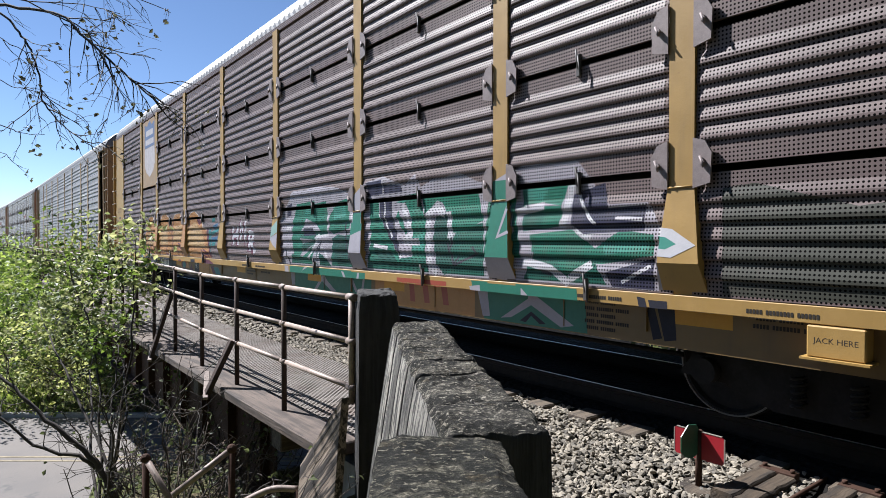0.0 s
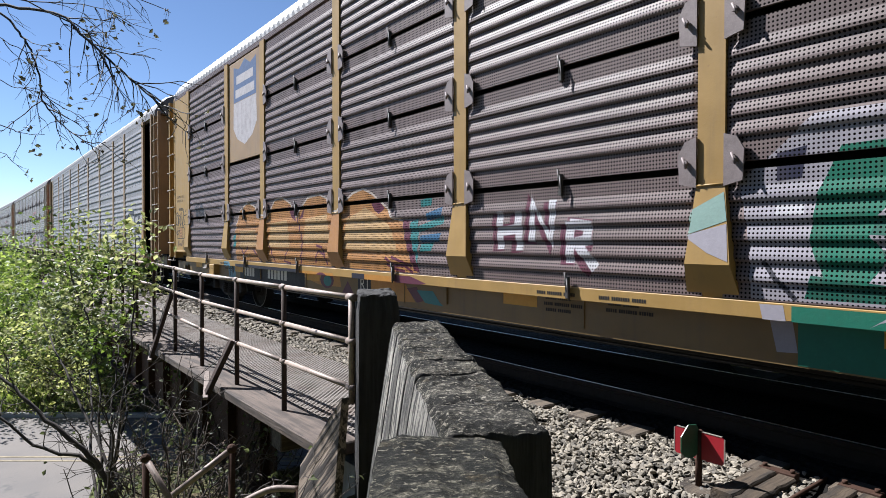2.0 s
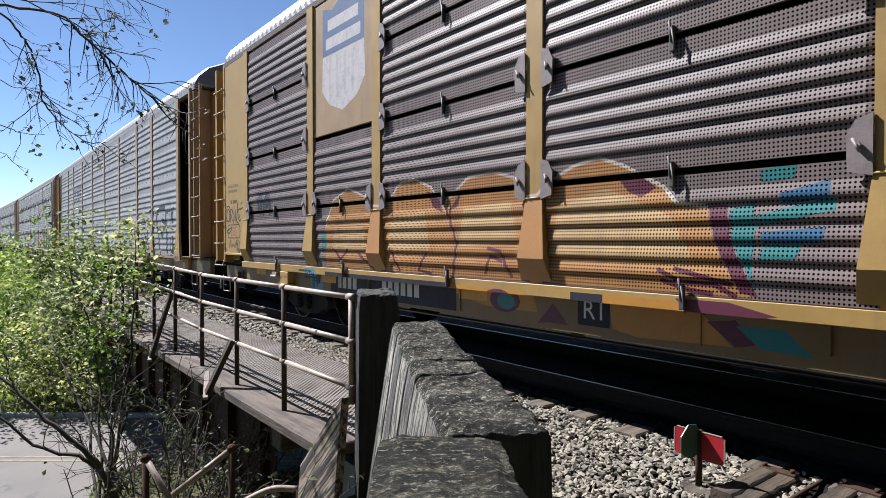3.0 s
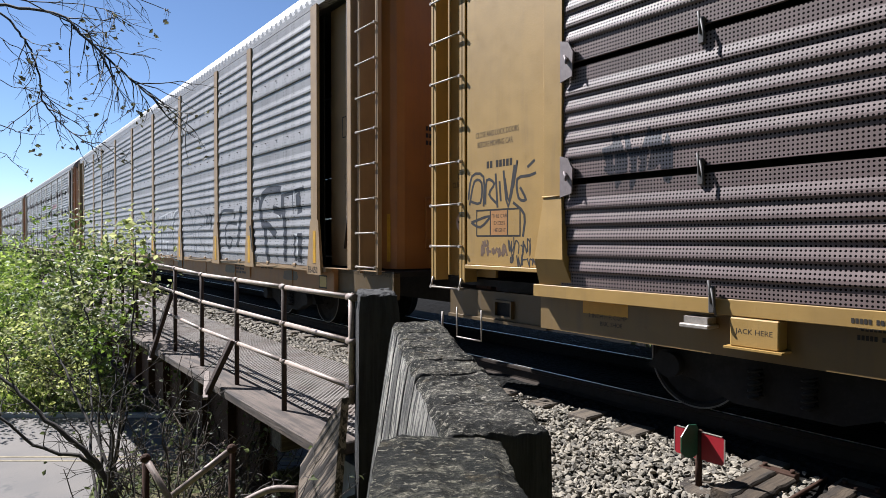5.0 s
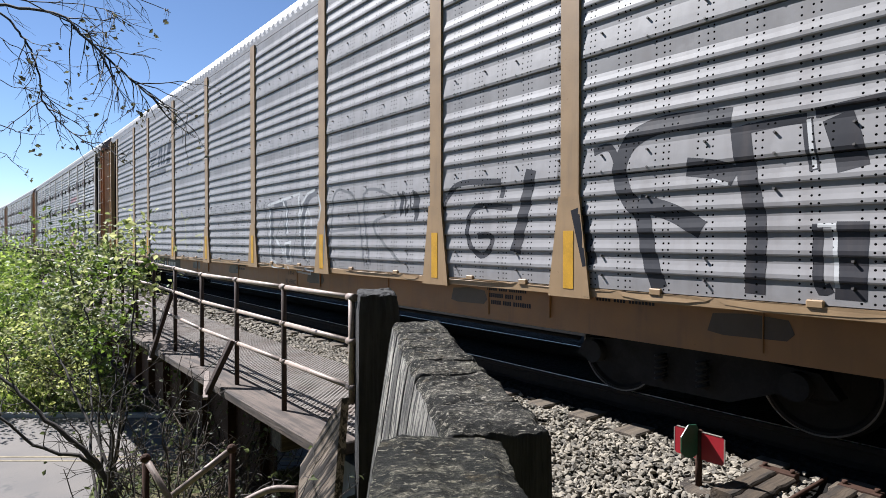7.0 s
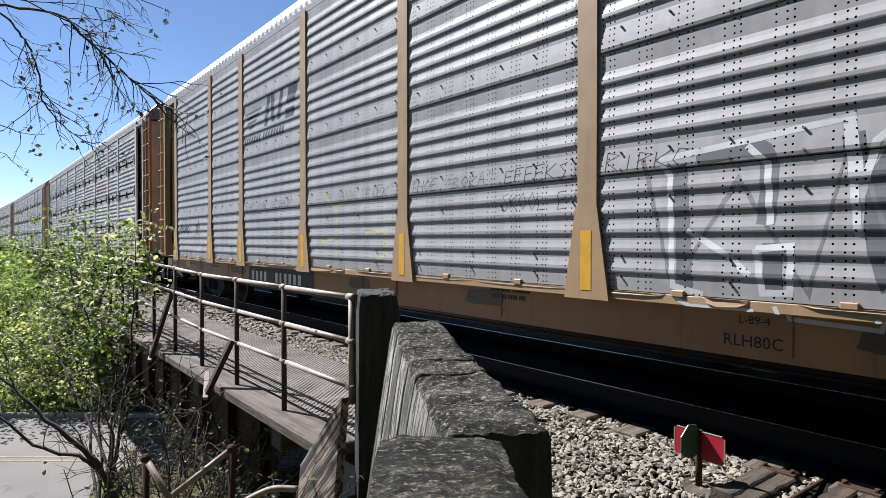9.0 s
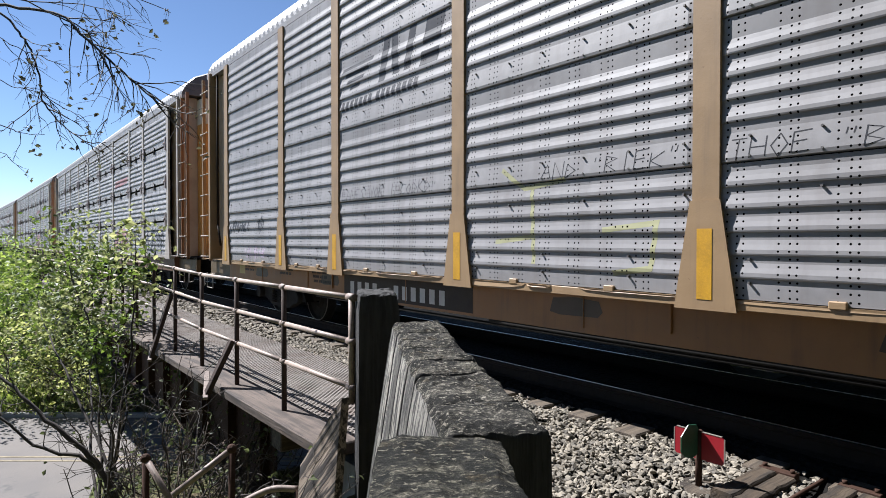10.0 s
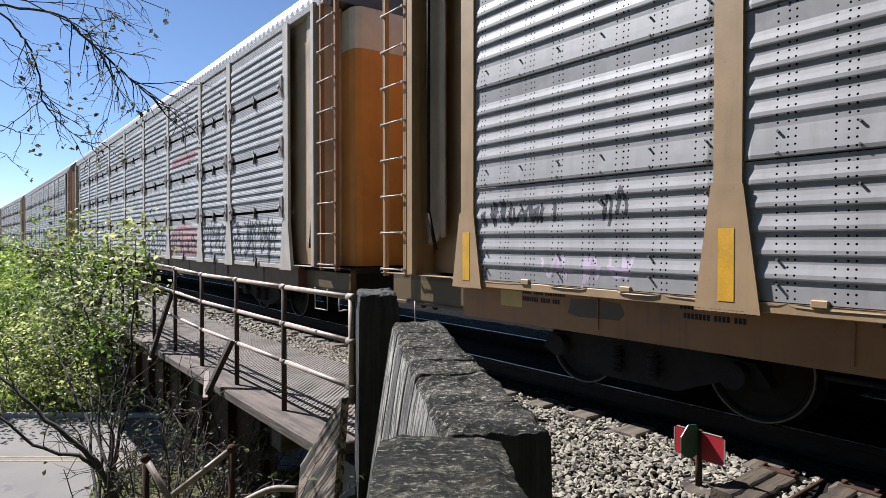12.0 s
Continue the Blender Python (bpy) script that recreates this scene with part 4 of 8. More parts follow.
def bush(name, label, roots, stems, clouds, leaf, leaf_size, seed, bark=None, spread=0.5, deep=0.45):
    """A shrub: stems rising from its roots into leaf clouds."""
    b = thing(name, label, "shrub")
    rnd = random.Random(seed)
    bm = bmesh.new()
    for i in range(stems):
        c, s, n = clouds[i % len(clouds)]
        root = roots[i % len(roots)] + Vector((rnd.uniform(-.2, .2), rnd.uniform(-.2, .2), 0))
        root.z = ground_z(root.x, root.y) - 0.1
        end = Vector(c) + Vector((rnd.gauss(0, s[0]), rnd.gauss(0, s[1]), rnd.gauss(0, s[2])))
        mid = root.lerp(end, 0.5) + Vector((rnd.gauss(0, .15), rnd.gauss(0, .15), 0.2))
        path = smooth_path([root, mid, end], 6, 0.03, rnd)
        tube(bm, path, 0.028, 0.006, 5)
        twigs(bm, path, rnd, 7, 0.6, 0.006, 2, 0.1, None, 0.3)
    part("stem_tangle", bm, bark or M_BARK, b)["kind"] = "stuff"
    clumps = []
    for c, s, n in clouds:
        k = max(3, n // 28)
        for _ in range(k):
            cc = Vector(c) + Vector((rnd.gauss(0, s[0]), rnd.gauss(0, s[1]), rnd.gauss(0, s[2])))
            clumps.append((tuple(cc), (0.16 * spread * 2, 0.16 * spread * 2, 0.12 * spread * 2), n // k))
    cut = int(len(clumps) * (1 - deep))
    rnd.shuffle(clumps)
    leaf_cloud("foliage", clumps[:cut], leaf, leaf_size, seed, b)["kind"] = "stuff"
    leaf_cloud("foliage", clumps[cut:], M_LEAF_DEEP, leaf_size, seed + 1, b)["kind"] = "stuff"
    return b


def make_plants():
    make_overhanging_tree()
    # sapling by the railing
    bush("sapling", "yellow-green spring sapling beside the bridge railing", [view(-4.6, 8.4, 0), view(-4.9, 8.7, 0)], 6,
         [(view(-6.55, 11.0, 1.10), (.40, .4, .32), 850), (view(-4.75, 9.2, 1.15), (.22, .3, .35), 520), (view(-7.9, 12.2, .40), (.5, .5, .30), 620),
          (view(-6.2, 11.0, .25), (.55, .5, .45), 1250), (view(-5.1, 9.7, -.2), (.35, .4, .4), 330), (view(-7.6, 12.5, .0), (.55, .5, .5), 700)], M_LEAF, 0.105, 21)
    # shrubs on the far bank
    bush("roadside_shrub", "dense yellow-green shrub on the bank behind the road", [view(-12.5, 19.2, 0), view(-11.0, 19.4, 0)], 14,
         [(view(-13.0, 18.9, -2.9), (1.3, .7, .5), 1700), (view(-12.6, 19.6, -1.8), (1.4, .8, .6), 1700), (view(-11.0, 18.8, -3.0), (.8, .6, .45), 1100)], M_LEAF_SUN, 0.14, 31, spread=0.8, deep=0.25)
    bush("roadside_shrub", "leafy green shrub in the edge of the bridge shade", [view(-9.9, 18.9, 0), view(-9.4, 19.2, 0)], 8,
         [(view(-10.0, 18.8, -3.2), (.55, .5, .4), 800), (view(-9.8, 19.2, -2.4), (.6, .5, .5), 600)], M_LEAF_SUN, 0.13, 32, spread=0.7, deep=0.5)
    bush("bank_shrub", "bright green shrub higher on the far bank", [view(-15.5, 22.5, 0), view(-17.5, 24, 0)], 10,
         [(view(-15.8, 22.0, -1.3), (1.4, 1.0, .6), 800), (view(-17.5, 24.5, -.3), (1.4, 1.2, .9), 1500), (view(-13.8, 21.0, -.9), (.9, .8, .8), 1000)], M_LEAF_FIELD, 0.17, 33, spread=1.0)
    bush("bank_shrub", "bright green shrub at the edge of the embankment", [view(-22, 31, 0), view(-25, 35, 0)], 8,
         [(view(-23.0, 31.0, -.5), (1.8, 1.6, .9), 1500), (view(-27.0, 37.0, -.2), (2.4, 2.0, 1.0), 1500), (view(-20.0, 28.5, -1.1), (1.4, 1.2, .8), 1200)], M_LEAF_FIELD, 0.22, 34, spread=1.3)
    # thicket of bare stems in the shade of the span
    rnd = random.Random(77)
    for g, (r0, a0, n) in enumerate((((-3.5, 6.9), 0, 8), ((-2.9, 6.2), 1, 26), ((-2.0, 5.4), 2, 22), ((-3.3, 7.6), 3, 26), ((-2.5, 6.8), 4, 26))):
        t = thing("thicket", "tangle of dry bare stems with a few leaves", "shrub", group="thicket under the bridge")
        bm = bmesh.new()
        ends = []
        for _ in range(n):
            right, ahead = r0[0] + rnd.gauss(0, .55), r0[1] + rnd.gauss(0, .6)
            p = view(right, ahead, 0)
            if p.x > 2.6:
                continue
            p.z = ground_z(p.x, p.y) - 0.1
            hgt = rnd.uniform(0.7, 2.2)
            top = p + Vector((rnd.gauss(0, .5), rnd.gauss(0, .5), hgt))
            top.z = min(top.z, -0.45 if top.x > 1.7 else -0.25)
            path = smooth_path([p, p.lerp(top, 0.5) + Vector((rnd.gauss(0, .14), rnd.gauss(0, .14), .1)), top], 6, 0.025, rnd)
            tube(bm, path, rnd.uniform(0.007, 0.016), 0.004, 5)
            twigs(bm, path, rnd, 5, 0.45, 0.005, 2, 0.25, ends, 0.25)
        part("stem_tangle", bm, M_TWIG if g % 2 else M_BARK, t)["kind"] = "stuff"
        leaf_cloud("foliage", [(tuple(e), (.04, .04, .04), 2) for e in ends if rnd.random() < 0.3], M_LEAF_DRY, 0.055, 60 + g, t)["kind"] = "stuff"
    # larger bare shrub whose limbs reach out over the road
    s = thing("bare_shrub", "dark leafless shrub with long forked limbs", "shrub")
    for ctrl, r in (([(-2.45, 5.0, -1.25), (-2.72, 5.0, -.68), (-2.9, 5.0, -.36), (-3.2, 5.0, -.12), (-3.6, 5.1, .18), (-3.9, 5.2, .35)], 0.034),
                    ([(-2.86, 5.0, -.46), (-3.0, 5.0, -.36), (-3.3, 5.0, -.30), (-3.65, 5.0, -.05), (-3.95, 5.0, .1)], 0.020),
                    ([(-2.62, 5.0, -.95), (-2.7, 4.9, -.6), (-2.66, 4.9, -.2), (-2.75, 4.9, .1)], 0.014),
                    ([(-2.5, 5.0, -1.2), (-2.3, 5.1, -.7), (-2.35, 5.1, -.2), (-2.2, 5.1, .15)], 0.013)):
        bm = bmesh.new()
        path = smooth_path([view(*c) for c in ctrl], 5, 0.01, rnd)
        if r > 0.03 or ctrl[0][2] == -1.2:
            foot = view(-2.3, 5.0, 0)
            foot.z = ground_z(foot.x, foot.y) - 0.1
            path = smooth_path([foot, path[0]], 5, 0.02, rnd)[:-1] + path
        tube(bm, path, r, r * 0.3, 6)
        twigs(bm, path, rnd, 10, 0.5, 0.0055, 2, 0.1, None, 0.3)
        part("limb", bm, M_BARK, s)
    # low greenery at the foot of the picture
    low = thing("low_plants", "fresh green sprigs at the foot of the thicket", "plant")
    leaf_cloud("foliage", [(tuple(view(-3.0 + rnd.gauss(0, .8), 5.4 + rnd.gauss(0, .5), -1.5 + rnd.gauss(0, .22))), (.1, .1, .1), 16) for _ in range(34)], M_LEAF, 0.045, 90, low)["kind"] = "stuff"


def make_grass():
    """Long grass and weeds on the banks."""
    r = np.random.RandomState(3)
    vs, fs = [], []
    n = 0
    while n < 30000:
        right, ahead = r.uniform(-34, -1.0), r.uniform(3.5, 46)
        if 10.7 < ahead < 18.5:
            continue
        p = view(right, ahead, 0)
        if p.x > 2.4 or (p.x > 0.4 and ahead < 11):
            continue
        z = ground_z(p.x, p.y)
        h = r.uniform(0.12, 0.4) * (1 + ahead / 40)
        a, w = r.uniform(0, 6.28), 0.012 * (1 + ahead / 14)
        lean = r.normal(0, 0.35, 2) * h
        n0 = len(vs)
        vs.extend([(p.x - w * math.cos(a), p.y - w * math.sin(a), z - 0.03), (p.x + w * math.cos(a), p.y + w * math.sin(a), z - 0.03),
                   (p.x + lean[0] * .4 + w * .6 * math.cos(a), p.y + lean[1] * .4, z + h * .6), (p.x + lean[0], p.y + lean[1], z + h)])
        fs.extend([(n0, n0 + 1, n0 + 2), (n0, n0 + 2, n0 + 3)])
        n += 1
    me = bpy.data.meshes.new("grass")
    me.from_pydata(vs, [], fs)
    me.materials.append(leaf_mat("bank_grass", (0.10, 0.17, 0.022), (0.22, 0.26, 0.05)))
    tagged(new("grass", me), "long spring grass on the banks", "grass", kind="stuff")


def make_pipes():
    f = thing("pipe_barrier", "broken rusty pipe railing on the bank", "railing", view(-2.2, 5.0, -1.0))
    f.location = (0, 0, 0)
    runs = (((-2.45, 5.0, -.38), (-2.10, 4.9, -.86)), ((-1.74, 5.0, -.30), (-2.16, 4.85, -.62)))
    for a, b in runs:
        bm = bmesh.new()
        bar(bm, view(*a), view(*b), 0.025, 10)
        part("pipe", bm, M_PIPE_DULL, f)
    for (right, ahead, z) in ((-2.45, 5.0, -.38), (-1.74, 5.0, -.30), (-2.13, 4.87, -.80)):
        bm = bmesh.new()
        top = view(right, ahead, z)
        bar(bm, (top.x, top.y, z + 0.02), (top.x, top.y, ground_z(top.x, top.y) - 0.2), 0.028, 10)
        bmesh.ops.create_icosphere(bm, subdivisions=2, radius=0.042, matrix=Matrix.Translation(top))
        part("upright", bm, M_RUST, f)
    bm = bmesh.new()
    path = smooth_path([view(-1.50, 4.6, -.56), view(-1.30, 4.6, -.47), view(-1.10, 4.6, -.47)], 5)
    tube(bm, path, 0.025, 0.025, 10)
    part("pipe", bm, M_PIPE_DULL, f)
    bm = bmesh.new()
    bar(bm, view(-1.50, 4.6, -.56), view(-1.50, 4.6, -2.2), 0.03, 10)
    bar(bm, view(-1.10, 4.6, -.47), view(-1.10, 4.6, -2.2), 0.03, 10)
    part("upright", bm, M_RUST, f)


def make_car():
    """Dark family car that drives under the bridge; front towards +x of its own space."""
    car = thing("car", "dark family car driving along the road", "car")
    paint = Mat("dark_car_paint", (0.005, 0.006, 0.0055), 0.4)
    paint.b.inputs["Specular IOR Level"].default_value = 0.14
    paint = paint.done()
    glass = Mat("tinted_car_glass", (0.012, 0.014, 0.016), 0.1)
    glass.b.inputs["Specular IOR Level"].default_value = 0.3
    glass = glass.done()
    tyre = plain_mat("tyre_rubber", (0.02, 0.02, 0.02), 0.85)
    alloy = plain_mat("dark_alloy_rim", (0.07, 0.07, 0.075), 0.4, 0.5, 0.1)
    secs = [(-2.20, .42, .80, .72), (-2.12, .36, .98, .80), (-1.5, .30, 1.02, .88), (-.5, .28, .98, .90), (.6, .28, .98, .90), (1.3, .30, .96, .88), (1.95, .34, .84, .82), (2.22, .42, .68, .70)]
    bm = bmesh.new()
    rings = []
    for x, lo, hi, w in secs:
        rings.append([bm.verts.new((x, y, z)) for y, z in ((-w * .92, lo), (-w, lo + .15), (-w, (lo + hi) / 2 + .08), (-w * .93, hi), (w * .93, hi), (w, (lo + hi) / 2 + .08), (w, lo + .15), (w * .92, lo))])
    for a, b in zip(rings, rings[1:]):
        for j in range(8):
            bm.faces.new((a[j], a[(j + 1) % 8], b[(j + 1) % 8], b[j]))
    bm.faces.new(rings[0])
    bm.faces.new(rings[-1])
    part("body", bm, paint, car, smooth=False)
    for name, z0, z1, mat, secx in (("cabin_glass", .96, 1.40, glass, (-1.95, -1.5, .25, 1.15)), ("roof", 1.40, 1.47, paint, (-1.52, -1.30, .10, .30))):
        bm = bmesh.new()
        b0, t0, t1, b1 = secx
        lo = [(b0, -.84, z0), (b1, -.84, z0), (b1, .84, z0), (b0, .84, z0)]
        hi = [(t0, -.66 if name == "cabin_glass" else -.60, z1), (t1, -.66 if name == "cabin_glass" else -.60, z1), (t1, .66 if name == "cabin_glass" else .60, z1), (t0, .66 if name == "cabin_glass" else .60, z1)]
        if name == "roof":
            lo = [(b0, -.67, z0), (b1, -.67, z0), (b1, .67, z0), (b0, .67, z0)]
        quads(bm, lo + hi, [(0, 1, 2, 3), (4, 7, 6, 5), (0, 4, 5, 1), (1, 5, 6, 2), (2, 6, 7, 3), (3, 7, 4, 0)])
        part(name, bm, mat, car)
    bm = bmesh.new()
    for x0, x1 in ((-1.52, -1.42), (-.45, -.35)):
        for s in (-1, 1):
            beam(bm, (x0, s * .85, .98), (x1, s * .665, 1.40), .10, .03)
    part("pillar", bm, paint, car)
    wheels = []
    for x in (-1.38, 1.38):
        for s in (-1, 1):
            bm = bmesh.new()
            bar(bm, (0, -.11, 0), (0, .11, 0), .33, 24)
            w = part("wheel", bm, tyre, car)
            w.location = (x, s * .80, .33)
            bm = bmesh.new()
            bar(bm, (0, -.118, 0), (0, .118, 0), .20, 16)
            for k in range(5):
                a = k * 1.2566
                beam(bm, (0, s * .12, 0), (.19 * math.cos(a), s * .12, .19 * math.sin(a)), .05, .012)
            part("rim", bm, alloy, w)
            wheels.append(w)
    for s in (-1, 1):
        bm = bmesh.new()
        box(bm, (2.08, s * .62 - .12, .62), (2.2, s * .62 + .12, .74), .02)
        part("headlight", bm, alloy, car)
        bm = bmesh.new()
        box(bm, (-2.2, s * .66 - .1, .74), (-2.1, s * .66 + .1, .90), .02)
        part("tail_light", bm, plain_mat("red_lens", (.25, .01, .01), .2), car)
        bm = bmesh.new()
        box(bm, (.75, s * .95 - .1, .98), (.9, s * .95 + .1, 1.1), .03)
        part("mirror", bm, paint, car)
    return car, wheels


def make_hedge_screen():
    """Dense growth added beyond the track, in the train's shade, to block light underneath."""
    h = thing("hedge", "dense dark undergrowth added beyond the track to block light", "hedge")
    r = random.Random(5)
    bm = bmesh.new()
    for i in range(40):
        p = Vector((8.7 + r.uniform(0, .8), -14 + i * 0.5, -0.6))
        path = smooth_path([p, p + Vector((r.gauss(0, .3), r.gauss(0, .3), 2)), p + Vector((r.gauss(0, .5), r.gauss(0, .5), 4.2))], 4, .03, r)
        tube(bm, path, .05, .015, 5)
    part("stem_tangle", bm, M_BARK, h)["kind"] = "stuff"
    leaf_cloud("foliage", [((8.95 + r.uniform(-.15, .6), r.uniform(-15, 6.0), r.uniform(-0.4, 1.7)), (.14, .35, .22), 30) for _ in range(520)], M_LEAF_DRY, 0.26, 18, h)["kind"] = "stuff"
    leaf_cloud("foliage", [((9.0 + r.uniform(-.3, .8), r.uniform(-15, 6.0), r.uniform(1.6, 4.7)), (.28, .35, .22), 30) for _ in range(560)], M_LEAF_DEEP, 0.30, 17, h)["kind"] = "stuff"


make_plants()
make_hedge_screen()
make_grass()
make_pipes()
CAR, CAR_WHEELS = make_car()
# ---------------------------------------------------------------- rack cars
BAYS = [0.0, 2.77, 4.69, 7.46, 10.23, 13.0, 15.77, 18.54, 20.46, 23.23]
LENGTH = 23.23
TIERS = [1.02, 1.95, 2.95, 3.95, 4.93]
SKIN = -1.500
FOOT_TOP, FOOT_KNEE, FOOT_OUT = 1.80, 1.25, 1.585   # wedge feet of the dark car
END_FADE = 0.075


def rib_profile(style, h):
    """(z, outward) points of one rack sheet of height h, from its bottom up."""
    pts = [(0.0, 0.0)]
    if style == "dense":
        z0 = h - 0.845 if h > 0.95 else 0.10
        for i in range(5):
            b = z0 + i * 0.135
            pts += [(b + 0.016, 0.0), (b + 0.024, 0.0135), (b + 0.034, 0.018), (b + 0.058, 0.0175), (b + 0.086, 0.0105), (b + 0.112, 0.003), (b + 0.124, 0.0)]
        pts += [(h - 0.05, 0.0)]
    else:
        pts += [(0.006, 0.015), (0.03, 0.019), (0.10, 0.012), (0.185, 0.002), (0.20, 0.0)] if h > 0.95 else [(0.08, 0.0)]
        z0 = 0.25 if h > 0.95 else 0.12
        for i in range(4 if h > 0.95 else 5):
            b = z0 + i * 0.155
            pts += [(b + 0.018, 0.0), (b + 0.024, 0.013), (b + 0.034, 0.0155), (b + 0.060, 0.0145), (b + 0.095, 0.006), (b + 0.126, 0.0)]
        pts += [(h - 0.003, 0.0)]
    return pts


def sheet_mesh(style, length, h):
    pr = rib_profile(style, h)
    top = pr[-1][0]
    bm = bmesh.new()
    cols = []
    for y, k in ((0.0, 0.0), (0.012, 0.15), (END_FADE, 1.0), (length - END_FADE, 1.0), (length - 0.012, 0.15), (length, 0.0)):
        cols.append([bm.verts.new((-o * k, y, z)) for z, o in pr])
    for a, b in zip(cols, cols[1:]):
        for i in range(len(pr) - 1):
            bm.faces.new((a[i], b[i], b[i + 1], a[i + 1]))
    back = [bm.verts.new((0.03, y, z)) for y, z in ((0, 0), (length, 0), (length, top), (0, top))]
    bm.faces.new(back)
    bm.faces.new(cols[0] + [back[3], back[0]])
    bm.faces.new((cols[-1] + [back[2], back[1]])[::-1])
    bm.faces.new([c[0] for c in cols] + [back[1], back[0]])
    bm.faces.new([c[-1] for c in cols][::-1] + [back[3], back[2]])
    return bm


def ribbon(points, w):
    """A mitred strip of width w along a polyline in (u, z): a list of quads."""
    ps = [Vector(p) for p in points]
    left, right = [], []
    for i, p in enumerate(ps):
        a = (p - ps[i - 1]).normalized() if i else (ps[1] - p).normalized()
        b = (ps[i + 1] - p).normalized() if i + 1 < len(ps) else a
        t = (a + b)
        t = t.normalized() if t.length > 0.2 else a
        k = min(1.6, 1 / max(0.4, t.dot(a)))
        n = Vector((-t.y, t.x)) * (w / 2 * k)
        left.append(p + n)
        right.append(p - n)
    return [[tuple(left[i]), tuple(left[i + 1]), tuple(right[i + 1]), tuple(right[i])] for i in range(len(ps) - 1)]


def ellipse(u, z, ru, rz, n=16, a0=0, a1=360):
    return [(u + ru * math.cos(radians(a0 + (a1 - a0) * i / n)), z + rz * math.sin(radians(a0 + (a1 - a0) * i / n))) for i in range(n + (0 if abs(a1 - a0) >= 360 else 1))]


def rect(u0, z0, u1, z1):
    return [(u0, z0), (u1, z0), (u1, z1), (u0, z1)]


def lettering(text, u, z, size, stretch=1.0):
    """Polygons of a line of text in the built-in font, from (u, z) on."""
    cu = bpy.data.curves.new("lettering", "FONT")
    cu.body, cu.size, cu.resolution_u = text, size * 1.38, 2
    ob = bpy.data.objects.new("lettering", cu)
    scene.collection.objects.link(ob)
    dg = bpy.context.evaluated_depsgraph_get()
    ev = ob.evaluated_get(dg)
    me = ev.to_mesh()
    out = [[(u + me.vertices[i].co.x * stretch, z + me.vertices[i].co.y) for i in p.vertices] for p in me.polygons]
    ev.to_mesh_clear()
    bpy.data.objects.remove(ob)
    bpy.data.curves.remove(cu)
    return out


def char_bars(u, z, h, groups, w=0.55, gap=0.18, slant=0.0):
    """Plain upright bars in place of characters; groups: how many in each word."""
    out = []
    for g in groups:
        for _ in range(g):
            out.append([(u, z), (u + h * w, z), (u + h * w + slant * h, z + h), (u + slant * h, z + h)])
            u += h * (w + gap)
        u += h * 0.6
    return out


def curved(line, n=4):
    """The polyline drawn as a flowing curve."""
    ps = [Vector(p) for p in line]
    if len(ps) < 3:
        return line
    out = []
    for i in range(len(ps) - 1):
        p0, p1, p2, p3 = ps[max(i - 1, 0)], ps[i], ps[i + 1], ps[min(i + 2, len(ps) - 1)]
        for k in range(n):
            t = k / n
            out.append(tuple(0.5 * (2 * p1 + (p2 - p0) * t + (2 * p0 - 5 * p1 + 4 * p2 - p3) * t * t + (3 * p1 - p0 - 3 * p2 + p3) * t ** 3)))
    return out + [tuple(ps[-1])]


def scribble(u, z, w, h, n, seed):
    """A hand-drawn looking row of n joined loops and strokes."""
    r = random.Random(seed)
    out = []
    step = w / n
    for i in range(n):
        a = u + i * step
        pts = []
        lo, hi = z + r.uniform(-0.1, 0.15) * h, z + r.uniform(0.75, 1.15) * h
        x = a + r.uniform(0, 0.15) * step
        for k in range(r.choice((4, 5, 6))):
            up = k % 2 == 0
            pts.append((x, (hi if up else lo) + r.uniform(-0.22, 0.22) * h))
            x += step * r.uniform(-0.12, 0.42)
            if r.random() < 0.35:
                pts.append((x + step * 0.1, z + h * r.uniform(0.3, 0.7)))
        out.append(curved(pts, 4))
        if r.random() < 0.4:
            out.append([(a + step * 0.05, z + h * r.uniform(0.3, 0.7)), (a + step * r.uniform(0.5, 1.0), z + h * r.uniform(0.3, 0.7))])
    return out


HAND = {"A": [[(0, 0), (.5, 1), (1, 0)], [(.2, .4), (.85, .4)]], "B": [[(0, 0), (0, 1), (.8, .85), (0, .5), (.9, .25), (0, 0)]], "C": [[(1, .9), (.3, 1), (0, .4), (.5, 0), (1, .1)]],
        "D": [[(0, 0), (.1, 1), (1, .5), (0, 0)]], "E": [[(1, 1), (0, .95), (0, 0), (1, .05)], [(0, .5), (.8, .55)]], "F": [[(1, 1), (0, .95), (0, 0)], [(0, .5), (.8, .55)]],
        "H": [[(0, 0), (0, 1)], [(1, 0), (.95, 1)], [(0, .5), (1, .5)]], "I": [[(.5, 0), (.5, 1)]], "K": [[(0, 0), (0, 1)], [(1, 1), (0, .45), (1, 0)]], "L": [[(0, 1), (.05, 0), (1, .05)]], "N": [[(0, 0), (0, 1), (1, 0), (1, 1)]],
        "O": [[(.5, 1), (0, .5), (.5, 0), (1, .5), (.5, 1)]], "P": [[(0, 0), (0, 1), (1, .8), (0, .5)]], "R": [[(0, 0), (0, 1), (1, .8), (0, .5), (1, 0)]], "S": [[(1, 1), (.2, .85), (.9, .4), (.6, 0), (0, .1)]],
        "T": [[(0, 1), (1, 1)], [(.5, 1), (.45, 0)]], "W": [[(0, 1), (.25, 0), (.5, .7), (.75, 0), (1, 1)]], '"': [[(.3, 1.05), (.25, .75)], [(.7, 1.05), (.65, .75)]]}


